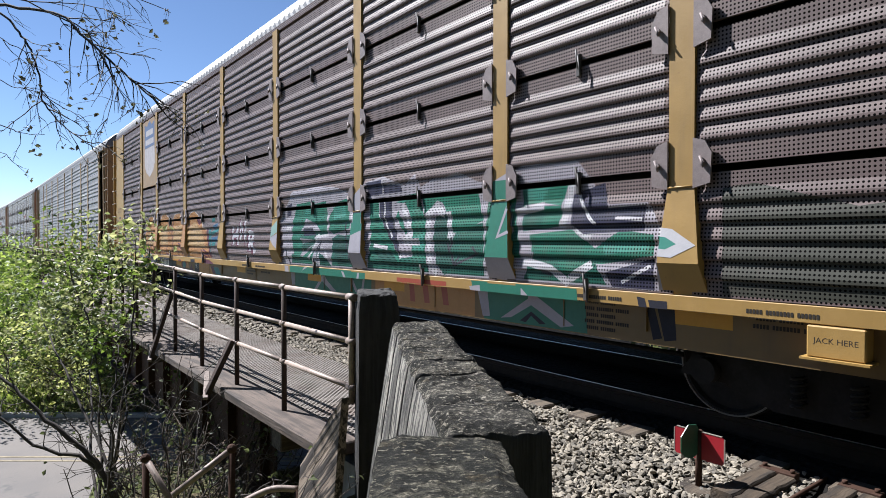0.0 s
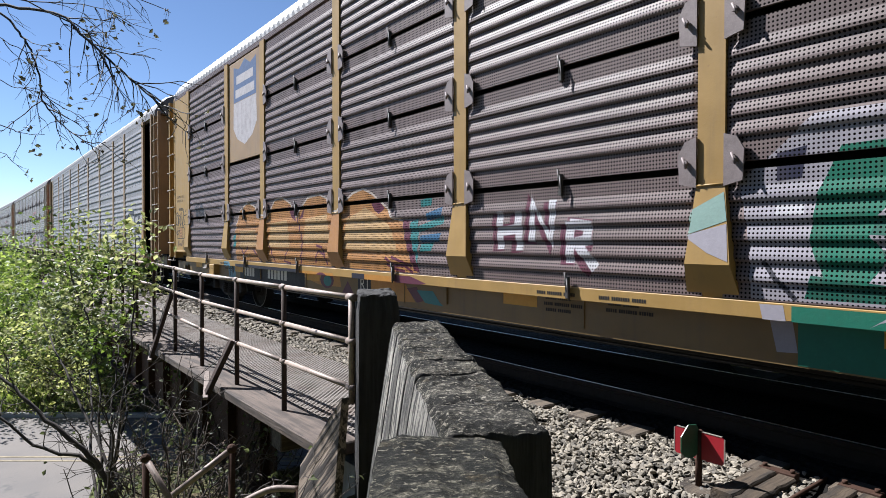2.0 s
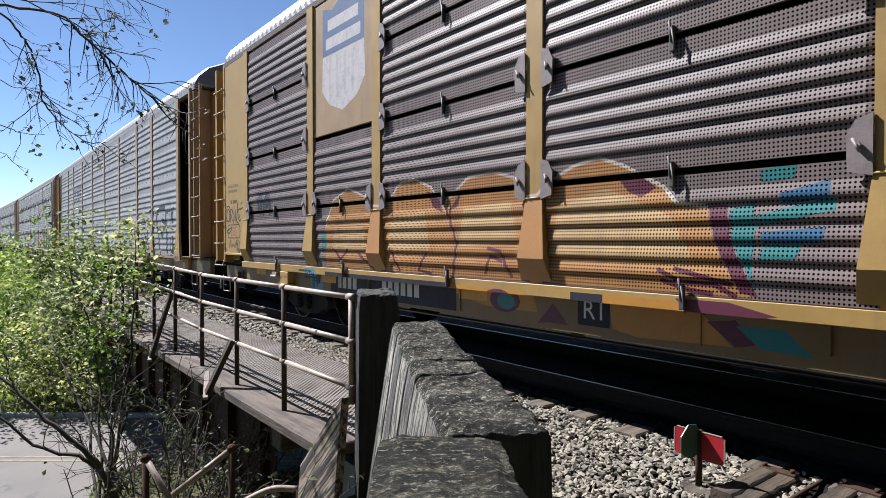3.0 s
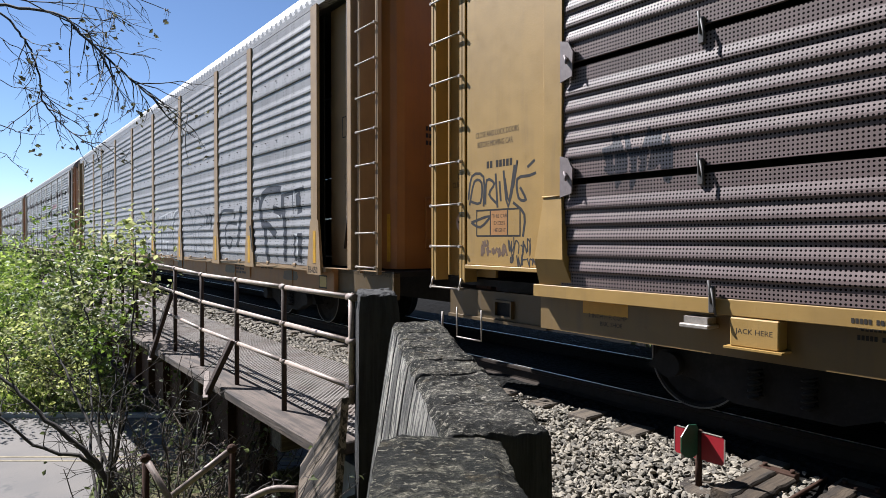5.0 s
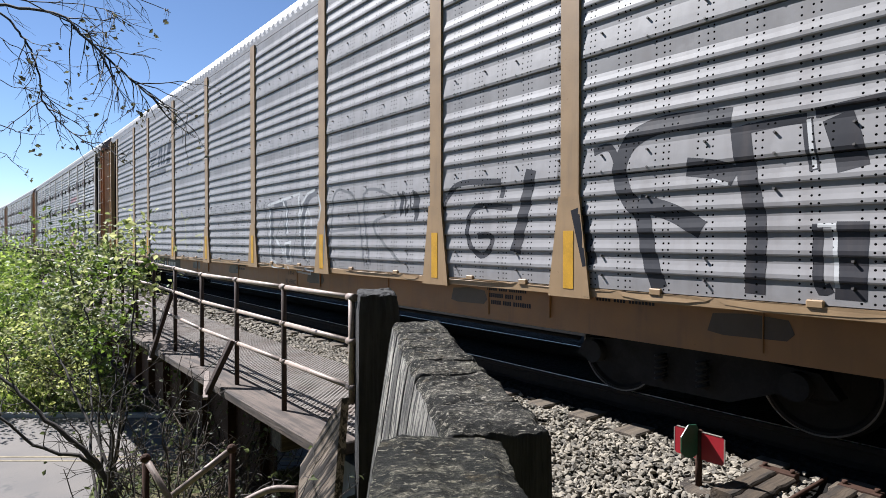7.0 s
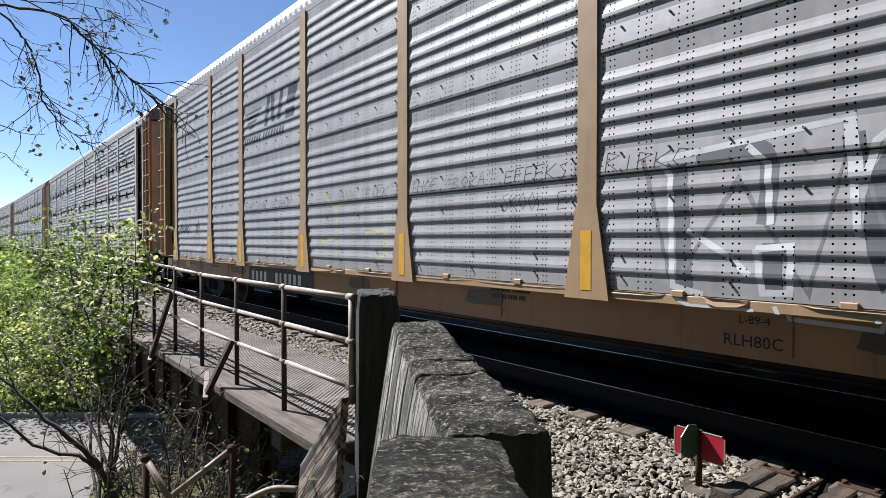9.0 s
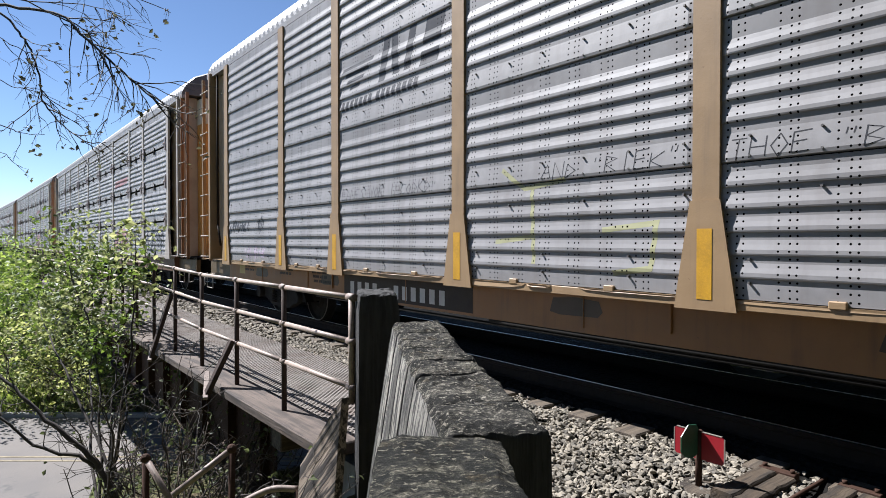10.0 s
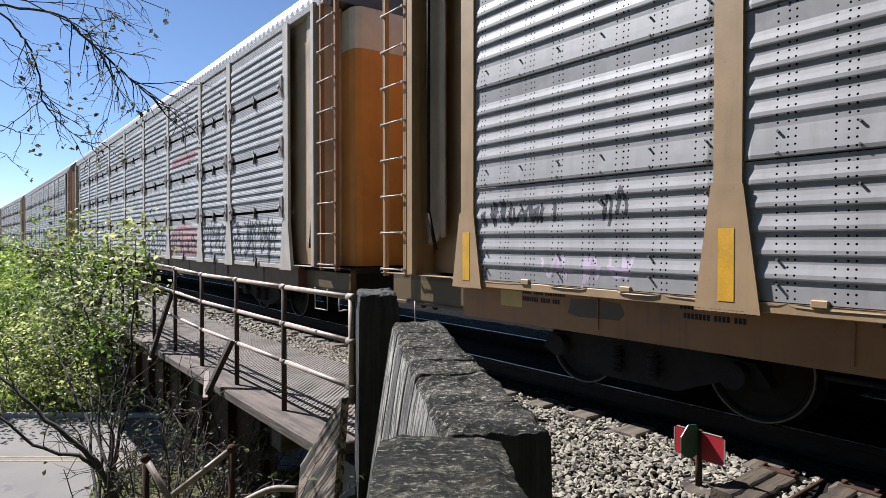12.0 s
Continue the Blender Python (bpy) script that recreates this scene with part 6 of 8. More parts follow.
    # ends
    for y0, s in ((0.0, -1), (LENGTH, 1)):
        def span(a, b):
            return sorted((y0 + s * a, y0 + s * b))
        for side in (-1, 1):
            bm = bmesh.new()
            a, b = span(-0.12, 1.05) if recess else span(0.12, 1.22)
            x = side * (1.47 - recess)
            box(bm, (x - 0.03, a, 1.03 if recess else 1.16), (x + 0.03, b, 4.93), 0.006)
            part("end_wall", bm, end_paint, car)
            if recess:
                bm = bmesh.new()
                a, b = span(0.97, 1.08)
                box(bm, (min(side * 1.55, side * 1.06), a, 1.014), (max(side * 1.55, side * 1.06), b, 5.0), 0.008)
                part("end_beam", bm, trim, car)
                bm = bmesh.new()
                y = y0 + s * 0.80
                bar(bm, (side * 1.44, y, 1.75), (side * 1.44, y, 5.0), 0.022, 8)
                bar(bm, (side * 1.44, y, 1.75), (side * 1.42, y + s * -0.12, 1.30), 0.022, 8)
                part("drain_pipe", bm, M_SOOT, car, "dark drain pipe with a bent foot")
                bm = bmesh.new()
                a, b = span(0.60, 0.96)
                x = side * (1.47 - recess * 0.45)
                prism(bm, [(a, 4.93), (a, 1.46), (a + 0.06, 1.44), (a + 0.10, 1.50), (a + 0.16, 1.40), (a + 0.22, 1.43), (a + 0.28, 1.36), (b, 1.40), (b, 4.93)], 0, x - 0.012, x + 0.012)
                part("weathered_panel", bm, M_PEEL, car, "pale peeling panel beside the ladder")
                if side > 0:
                    bm = bmesh.new()
                    a, b = span(1.09, 1.78)
                    box(bm, (1.40, a, 1.02), (1.43, b, 5.0), 0.005)
                    part("corner_panel", bm, M_BROWN, car)
            else:
                bm = bmesh.new()
                a, b = span(0.10, 0.125)
                box(bm, (side * 1.50 - 0.02, a, 1.66), (side * 1.50 + 0.02, b, 4.93), 0.005)
                a, b = span(0.10, 1.23)
                box(bm, (side * 1.50 - 0.025, a, 1.12), (side * 1.50 + 0.025, b, 1.16), 0.005)
                part("wall_frame", bm, trim, car)
                bm = bmesh.new()
                a, b = span(1.0, 1.86)
                box(bm, (side * 1.27 - 0.02, a, 1.02), (side * 1.27 + 0.02, b, 4.93), 0.005)
                part("corner_panel", bm, end_paint, car)
        bm = bmesh.new()
        w = 1.06 if recess else 1.24
        e = 0.0 if recess else 0.16
        pts = [(-w, y0 + s * 1.0), (-w, y0 + s * (1.30 + e)), (-w + 0.03, y0 + s * (1.42 + e)), (-w + 0.12, y0 + s * (1.48 + e)), (-0.7, y0 + s * (1.50 + e)), (0, y0 + s * (1.52 + e)), (0.7, y0 + s * (1.50 + e)), (w - 0.12, y0 + s * (1.48 + e)), (w - 0.03, y0 + s * (1.42 + e)), (w, y0 + s * (1.30 + e)), (w, y0 + s * 1.0)]
        prism(bm, pts, 2, 1.02, 4.95)
        part("end_door", bm, door_paint, car)
        bm = bmesh.new()
        box(bm, (-0.02, min(y0 + s * (1.5 + e), y0 + s * (1.55 + e)), 1.1), (0.02, max(y0 + s * (1.5 + e), y0 + s * (1.55 + e)), 4.9), 0.004)
        part("door_seam", bm, door_paint, car)
        if door_top is not None:
            bm = bmesh.new()
            prism(bm, [(x * 1.004, y + s * 0.006) for x, y in pts], 2, 4.32, 4.945)
            part("door_top", bm, door_top, car, "cream upper band of the door")
        ladder(car, *(span(1.20, 1.66) if recess else span(1.30, 1.80)), -1.49, 0.97, 5.0, ladder_paint or trim, 0.028 if recess else 0.045, 0.06 if recess else 0.19, 0.09 if recess else -0.07)
        bm = bmesh.new()
        for dy in (1.0, 1.4):
            bar(bm, (-1.49, y0 + s * dy, 0.38), (-1.49, y0 + s * dy, 0.70), 0.0085, 6)
        bar(bm, (-1.49, y0 + s * 1.0, 0.38), (-1.49, y0 + s * 1.4, 0.38), 0.0085, 6)
        part("stirrup_step", bm, M_CHROME, car)
    return car, truck(car, 1.92) + truck(car, LENGTH - 1.80)


M_RIM = plain_mat("dull_rim_steel", (0.17, 0.155, 0.14), 0.5, 0.3, 0.4, 12)
M_LUG = plain_mat("scuffed_grey_steel", (0.185, 0.150, 0.145), 0.6, 0.1, 0.4, 14)
M_PEEL = paint_mat("peeling_buff_paint", (0.40, 0.30, 0.20), wear=1.0)
M_SOOT = plain_mat("sooty_brown_paint", (0.020, 0.014, 0.010), 0.8, 0, 0.4, 6)
# Worn tan for the end sills, with the shade of their recess put in.
M_SHADED_TAN = paint_mat("grimy_tan_paint", (0.085, 0.054, 0.020), wear=0.9)
M_LATCH = plain_mat("dark_latch_steel", (0.06, 0.055, 0.052), 0.6, 0.2, 0.4, 30)


def spray(name, colour, style):
    """Sprayed paint on the sheets, and the same paint on plain steel."""
    return panel_mat(name + "_on_sheet", colour, style), plain_mat(name, colour, 0.5, 0, 0.15, 6)


def art_dark_car(car):
    S = "dense"
    white = spray("white_spray", (0.43, 0.42, 0.44), S)
    lilac = spray("lilac_spray", (0.29, 0.27, 0.30), S)
    green = spray("green_spray", (0.012, 0.125, 0.078), S)
    mint = spray("mint_spray", (0.04, 0.20, 0.15), S)
    black = spray("black_spray", (0.03, 0.03, 0.04), S)
    orange = spray("dull_orange_spray", (0.33, 0.155, 0.045), S)
    cream = spray("cream_spray", (0.37, 0.235, 0.10), S)
    plum = spray("plum_spray", (0.085, 0.012, 0.032), S)
    teal = spray("teal_spray", (0.02, 0.15, 0.15), S)
    L = 10.25                               # where the green piece starts; u runs 7.5 m

    def d(name, polys, y, lift, paint, label=""):
        decal(car, S, name, polys, y, lift, paint[0], paint[1], label, wedge=True)
    # clouded ground of the green piece
    indigo = spray("dark_indigo_spray", (0.022, 0.022, 0.05), S)
    deep = spray("deep_green_spray", (0.008, 0.062, 0.045), S)
    d("painted_cloud", [[(0.29, 1.03), (0.28, 1.4), (0.21, 1.82), (0.42, 1.98), (0.67, 2.2), (1.17, 2.2), (1.44, 2.22), (1.82, 2.2), (2.2, 2.16), (2.65, 2.0), (2.97, 2.17), (3.39, 2.22), (3.86, 2.08), (4.1, 2.19), (4.19, 2.03),
                         (4.45, 2.11), (4.64, 2.11), (4.89, 2.14), (5.2, 2.02), (5.42, 1.98), (5.82, 2.12), (6.5, 2.1), (6.57, 2.02), (6.69, 1.87), (6.84, 1.71), (7.2, 1.71), (7.32, 1.5), (7.32, 1.03)]],
      L, 0.002, lilac, "pale sprayed cloud behind green lettering")
    d("painted_lettering", [[(0.82, 1.99), (1.44, 2.01), (1.47, 1.89), (1.63, 1.71), (1.68, 1.56), (1.45, 1.69), (1.18, 1.75), (1.01, 1.56), (0.97, 1.44), (1.07, 1.32), (0.96, 1.15), (0.73, 1.19), (0.65, 1.4), (0.69, 1.7)],
                            [(1.44, 1.96), (1.82, 1.99), (1.87, 1.82), (1.9, 1.51), (1.7, 1.51), (1.6, 1.71)], [(1.95, 1.78), (2.2, 1.96), (2.5, 2.0), (2.55, 1.58), (2.2, 1.53), (2.07, 1.5), (1.95, 1.56)],
                            [(1.05, 1.15), (1.45, 1.36), (1.38, 1.06), (1.05, 1.07)]], L, 0.004, green, "large green sprayed lettering")
    d("painted_lettering", [[(1.5, 1.25), (1.76, 1.19), (1.99, 1.04), (1.6, 1.04)], [(2.05, 1.44), (2.2, 1.5), (2.58, 1.46), (2.62, 1.08), (2.21, 1.06), (2.1, 1.17)], [(1.03, 1.36), (1.49, 1.42), (1.45, 1.36), (1.09, 1.24)],
                            [(4.49, 1.68), (4.7, 1.7), (4.74, 1.44), (4.81, 1.21), (4.65, 1.03), (4.51, 1.14), (4.45, 1.44)], [(3.17, 1.35), (3.47, 1.36), (3.78, 1.12), (3.72, 1.07), (3.32, 1.14)]], L, 0.004, deep, "deep green shaded lettering")
    d("painted_lettering", [[(2.0, 1.05), (2.62, 1.05), (2.6, 1.5), (2.05, 1.45)], [(0.95, 1.45), (1.5, 1.42), (1.9, 1.5), (1.7, 1.56), (1.0, 1.56)], [(3.0, 1.05), (4.35, 1.05), (4.3, 1.25), (3.8, 1.2), (3.1, 1.45)], [(4.6, 1.05), (5.3, 1.05), (5.3, 1.6), (4.85, 1.5)],
                            [(5.85, 1.05), (6.8, 1.05), (6.7, 1.22), (6.0, 1.3)], [(5.85, 1.5), (6.4, 1.55), (6.3, 1.72), (5.86, 1.74)], [(0.62, 1.05), (1.6, 1.05), (1.05, 1.16), (0.66, 1.2)]], L, 0.003, spray("dark_green_ground_spray", (0.010, 0.088, 0.060), S), "dark green ground of the lettering")
    d("painted_lettering", [[(3.06, 1.93), (3.27, 1.95), (3.3, 1.75), (3.47, 1.53), (3.74, 1.24), (3.78, 1.14), (3.51, 1.18), (3.11, 1.44)],
                            [(3.66, 1.93), (4.14, 1.97), (4.22, 1.81), (4.31, 1.65), (4.29, 1.2), (4.03, 1.2), (4.04, 1.52), (4.01, 1.71), (3.87, 1.87)], [(3.74, 1.78), (3.93, 1.52), (3.9, 1.48), (3.7, 1.69)],
                            [(4.21, 1.94), (4.87, 1.94), (5.2, 1.92), (5.3, 1.62), (5.0, 1.5), (4.79, 1.5), (4.7, 1.72), (4.61, 1.83), (4.51, 1.86), (4.29, 1.71)]], L, 0.004, green)
    d("painted_lettering", [[(5.84, 1.94), (6.41, 1.93), (6.33, 1.72), (6.09, 1.76), (5.86, 1.74)], [(6.13, 1.73), (6.33, 1.72), (6.32, 1.55), (6.09, 1.51)], [(5.95, 1.47), (6.44, 1.51), (6.69, 1.35), (6.95, 1.5), (7.25, 1.46), (7.25, 1.3), (6.76, 1.22), (6.29, 1.24), (5.97, 1.31)],
                            [(6.25, 1.28), (6.66, 1.25), (6.46, 1.06), (6.36, 1.11)], [(5.36, 2.0), (5.76, 2.0), (5.76, 1.7), (5.82, 1.25), (5.30, 1.25), (5.36, 1.7)]], L, 0.004, green)
    d("painted_lettering", [[(1.15, 1.95), (1.40, 1.97), (1.42, 1.84), (1.12, 1.80)], [(3.68, 1.88), (3.95, 1.92), (3.85, 1.86)], [(4.05, 1.45), (4.28, 1.5), (4.27, 1.3), (4.05, 1.3)], [(5.9, 1.9), (6.2, 1.9), (6.1, 1.79), (5.9, 1.8)], [(6.75, 1.4), (7.2, 1.43), (7.2, 1.34), (6.8, 1.30)],
                            [(2.05, 1.88), (2.4, 1.95), (2.42, 1.75), (2.1, 1.7)]], L, 0.006, mint, "mint green highlights of sprayed lettering")
    d("painted_highlight", strokes([[(1.24, 1.13), (1.47, 1.34), (1.61, 1.51)], [(1.9, 1.78), (1.9, 1.51)], [(1.7, 1.33), (1.98, 1.07)], [(1.58, 1.25), (1.6, 1.04)], [(1.48, 1.46), (1.92, 1.49)], [(3.3, 1.94), (3.32, 1.75), (3.54, 1.5), (3.8, 1.2)], [(3.17, 1.35), (3.51, 1.32)]], 0.045),
      L, 0.008, white, "white sprayed highlights")
    d("painted_highlight", strokes([[(4.33, 1.69), (4.52, 1.79), (4.66, 1.69)], [(4.37, 1.69), (4.37, 1.4), (4.39, 1.13), (4.51, 1.05)], [(4.74, 1.73), (4.76, 1.44)], [(3.82, 1.84), (3.96, 1.67), (4.01, 1.48), (3.89, 1.42)], [(3.86, 1.4), (4.18, 1.4)], [(0.45, 1.62), (0.62, 1.62)]], 0.085), L, 0.008, white)
    d("painted_highlight", strokes([[(6.44, 1.92), (6.4, 1.7), (6.33, 1.52)], [(5.78, 1.68), (6.13, 1.73)], [(6.66, 1.22), (6.41, 1.08)], [(5.85, 1.23), (6.21, 1.16), (6.41, 1.04)], [(6.82, 1.65), (7.18, 1.66)], [(6.48, 1.77), (6.52, 1.51), (6.66, 1.44)], [(2.62, 1.95), (2.6, 1.3)]], 0.075), L, 0.008, white)
    d("painted_shadow", [[(3.3, 1.96), (3.6, 1.94), (3.58, 1.82), (3.7, 1.52), (3.78, 1.24), (3.44, 1.57), (3.3, 1.77)], [(3.0, 2.17), (3.36, 2.18), (3.37, 2.0), (3.01, 1.99)], [(3.39, 2.12), (3.78, 2.08), (3.82, 2.0), (3.41, 2.0)], [(1.12, 1.58), (1.4, 1.58), (1.47, 1.49), (1.09, 1.48)],
                         [(0.45, 1.98), (0.63, 2.01), (0.6, 1.81), (0.45, 1.8)], [(6.46, 1.81), (6.79, 1.89), (6.83, 1.68), (7.18, 1.69), (7.16, 1.49), (6.57, 1.47), (6.44, 1.55)], [(6.79, 1.15), (7.25, 1.28), (7.25, 1.04), (6.86, 1.04)]], L, 0.010, indigo, "dark indigo sprayed shapes")
    d("painted_shadow", strokes([[(3.56, 1.8), (3.65, 1.61), (3.76, 1.24), (3.49, 1.53), (3.34, 1.83)], [(4.79, 1.45), (4.75, 1.3), (4.82, 1.16), (4.9, 1.24)], [(2.43, 1.65), (2.46, 1.3), (2.56, 1.1)], [(1.09, 1.48), (1.11, 1.59), (1.41, 1.59), (1.5, 1.46)],
                                 [(1.55, 1.28), (1.67, 1.4), (1.64, 1.29), (1.55, 1.28)], [(0.37, 1.28), (0.45, 1.17), (0.57, 1.04)], [(4.7, 1.39), (4.83, 1.15), (5.2, 1.28), (5.12, 1.35)], [(6.09, 1.14), (6.21, 1.11)]], 0.032), L, 0.012, black, "black sprayed accents")
    d("painted_highlight", strokes([[(3.42, 1.9), (3.45, 1.66), (3.62, 1.45)], [(6.5, 1.86), (6.62, 1.62), (6.7, 1.55)], [(6.9, 1.6), (7.15, 1.58)], [(6.95, 1.08), (7.22, 1.22)]], 0.03), L, 0.013, white)
    # the piece wraps round the feet of the posts
    d("painted_foot", [[(2.66, 1.78), (2.92, 1.78), (2.94, 1.55), (2.64, 1.48)]], L, 0.014, green)
    d("painted_foot", [[(2.64, 1.48), (2.94, 1.55), (2.96, 1.27), (2.62, 1.27)], [(2.70, 2.0), (2.88, 2.0), (2.89, 1.80), (2.69, 1.80)]], L, 0.014, lilac)
    d("painted_foot", strokes([[(5.68, 1.75), (5.56, 1.45), (5.71, 1.5), (5.68, 1.75)]], 0.035), L, 0.015, lilac, "pale triangle on a green foot")
    d("painted_foot", [[(7.29, 1.52), (7.43, 1.50), (7.62, 1.38), (7.43, 1.29), (7.29, 1.30)]], L, 0.014, white, "white arrow tip on a tan foot")
    d("painted_foot", [[(7.29, 1.45), (7.38, 1.44), (7.47, 1.39), (7.38, 1.35), (7.29, 1.36)]], L, 0.016, mint)
    d("painted_foot", [[(-0.14, 1.62), (0.12, 1.75), (0.15, 1.55), (-0.16, 1.45)]], L, 0.014, spray("pale_mint_spray", (0.20, 0.30, 0.26), S), "pale mint band on a tan foot")
    d("painted_foot", [[(-0.16, 1.45), (0.15, 1.53), (0.17, 1.27), (0.02, 1.33)]], L, 0.014, lilac)
    # grime and old dark paint on the first bay
    d("painted_grime", [[(7.78, 1.04), (10.15, 1.04), (10.15, 1.60), (9.4, 1.72), (8.6, 1.62), (8.0, 1.80), (7.78, 1.78)]], L, 0.002, spray("sooty_olive_wash", (0.045, 0.045, 0.035), S), "sooty olive overspray on the sheets")
    # the piece runs down over the sill
    d("painted_sill", [rect(0.55, 0.61, 2.95, 1.0), [(5.11, 1.0), (6.50, 1.0), (6.54, 0.61), (5.20, 0.61)]], L, 0.003, green, "green paint on the sill")
    d("painted_sill", [[(0.35, 1.0), (0.5, 1.0), (0.55, 0.69), (0.42, 0.68)], [(1.56, 0.92), (1.67, 0.82), (1.97, 0.67), (1.82, 0.66), (1.51, 0.80), (1.32, 0.64), (1.22, 0.64)], [(0.98, 0.91), (1.03, 0.94), (1.22, 1.0), (1.1, 1.0)],
                       [(5.08, 0.94), (5.24, 0.96), (5.29, 0.64), (5.18, 0.63)], [(5.83, 0.97), (5.92, 0.90), (6.39, 0.66), (6.24, 0.63), (5.87, 0.80), (5.6, 0.66), (5.45, 0.64), (5.83, 0.86)], [(2.3, 0.98), (2.36, 0.98), (2.6, 0.7), (2.52, 0.7)], [(2.75, 0.98), (2.8, 0.98), (2.72, 0.66), (2.66, 0.66)]], L, 0.005, lilac, "pale strokes on the sill")
    d("painted_sill", [[(5.72, 0.64), (5.87, 0.74), (6.06, 0.64), (5.98, 0.63), (5.87, 0.70), (5.80, 0.63)], [(7.10, 0.98), (7.17, 0.97), (7.26, 0.66), (7.18, 0.64)], [(7.20, 0.96), (7.36, 0.96), (7.38, 0.66), (7.28, 0.64)]], L, 0.006, black)
    d("sill_mark", [[(3.71, 0.965), (4.69, 0.965), (4.69, 0.915), (3.71, 0.915)], [(3.83, 0.91), (3.93, 0.91), (3.96, 0.68), (3.86, 0.68)], [(4.1, 0.91), (4.21, 0.91), (4.25, 0.69), (4.15, 0.68)], [(4.46, 0.91), (4.57, 0.91), (4.61, 0.69), (4.51, 0.69)]], L, 0.004,
      spray("rusty_red_spray", (0.26, 0.045, 0.02), S), "rusty red emblem blocks on the sill")
    d("painted_sill", [rect(3.05, 0.61, 5.05, 0.898)], L, 0.002, spray("faded_orange_sill", (0.36, 0.17, 0.04), S), "warm orange stretch of the sill")
    # white letters
    h = [[(0.05, 1.70), (0.07, 1.33)], [(0.30, 1.69), (0.33, 1.32)], [(0.05, 1.50), (0.33, 1.53)]]
    n = [[(0.49, 1.40), (0.49, 1.76), (0.72, 1.42), (0.74, 1.78)]]
    r = [[(0.94, 1.22), (0.94, 1.58)], [(0.94, 1.56), (1.13, 1.54), (1.13, 1.42), (0.97, 1.39)], [(1.02, 1.38), (1.22, 1.18)]]
    shade = [[(u - 0.03, z - 0.02) for u, z in ln] for ln in h + n + r]
    d("painted_shadow", strokes(shade, 0.16), 12.45, 0.002, plum, "plum shadow of white letters")
    d("painted_lettering", strokes(h + n + r, 0.092), 12.45, 0.005, white, "white sprayed letters HNR")
    # orange piece
    O = 20.1
    humps = [(0.15, 1.04), (0.12, 1.62), (0.35, 1.99), (0.79, 2.13), (1.24, 1.99), (1.48, 1.86), (1.75, 1.85), (2.06, 2.1), (2.39, 2.13), (2.72, 2.01), (2.89, 1.77), (3.05, 1.89), (3.35, 2.07), (3.74, 2.1), (4.03, 2.02), (4.21, 1.82),
             (4.37, 1.83), (4.55, 1.97), (4.78, 2.06), (5.04, 2.1), (5.29, 2.01), (5.64, 1.82), (5.76, 1.69), (5.99, 1.66), (6.03, 1.44), (6.13, 1.22), (6.3, 1.03)]
    d("painted_shape", [humps], O, 0.003, orange, "faded orange sprayed bubble shapes")
    d("painted_highlight", strokes([humps[1:12], humps[11:24]], 0.03), O, 0.005, spray("pale_outline_spray", (0.44, 0.38, 0.33), S), "thin pale outline of bubble shapes")
    d("painted_highlight", [[(0.3, 1.25), (1.3, 1.3), (1.2, 1.6), (0.4, 1.6)], [(1.8, 1.3), (2.7, 1.3), (2.6, 1.75), (1.9, 1.7)], [(3.2, 1.35), (4.1, 1.4), (4.0, 1.8), (3.3, 1.75)], [(4.5, 1.3), (5.9, 1.25), (5.7, 1.6), (5.1, 1.85), (4.6, 1.7)]], O, 0.004, cream, "cream sprayed highlights")
    d("painted_shape", [[(6.0, 1.66), (6.13, 1.66), (6.16, 1.4), (6.26, 1.19), (6.34, 1.04), (6.22, 1.06), (6.05, 1.4)], [(5.22, 1.93), (5.42, 1.93), (5.58, 1.82), (5.45, 1.75), (5.33, 1.8)], [(2.62, 1.98), (2.83, 1.9), (2.95, 1.72), (2.76, 1.78)], [(3.04, 1.74), (3.26, 1.96), (3.18, 1.77)]], O, 0.006, plum, "plum sprayed patches")
    d("painted_shape", strokes([[(1.85, 1.32), (2.08, 1.04)], [(2.62, 1.27), (2.46, 1.07), (2.72, 1.04)], [(3.0, 1.77), (3.18, 1.39), (3.11, 1.04)], [(3.67, 1.34), (3.86, 1.31), (3.97, 1.13), (4.02, 1.06)], [(3.63, 1.07), (3.71, 1.26), (3.89, 1.21)], [(5.6, 1.2), (5.8, 1.11), (6.03, 1.11), (6.2, 1.03)],
                                [(5.62, 1.12), (5.84, 1.06), (6.03, 1.04)], [(5.73, 1.21), (5.96, 1.16), (6.17, 1.11)], [(1.07, 1.24), (1.48, 1.05)], [(0.35, 1.3), (0.6, 1.15), (0.8, 1.3)]], 0.035), O, 0.007, plum, "plum sprayed swirls")
    d("painted_shape", [[(6.16, 1.63), (6.31, 1.67), (6.33, 1.51), (6.3, 1.23), (6.33, 1.09), (6.27, 1.2), (6.17, 1.4)], [(6.33, 1.58), (6.80, 1.69), (6.80, 1.6), (6.34, 1.51)], [(6.35, 1.88), (6.58, 1.91), (6.56, 1.81), (6.36, 1.8)], [(6.36, 1.37), (6.61, 1.4), (6.58, 1.30), (6.36, 1.28)], [(0.0, 1.5), (0.14, 1.55), (0.16, 1.3), (0.02, 1.25)]], O, 0.004, teal, "teal sprayed patches")
    d("painted_shape", [[(6.48, 1.72), (6.77, 1.79), (6.77, 1.68), (6.48, 1.64)], [(6.36, 1.47), (6.75, 1.5), (6.72, 1.4), (6.37, 1.39)]], O, 0.005, spray("blue_spray", (0.02, 0.085, 0.17), S), "blue sprayed patch")
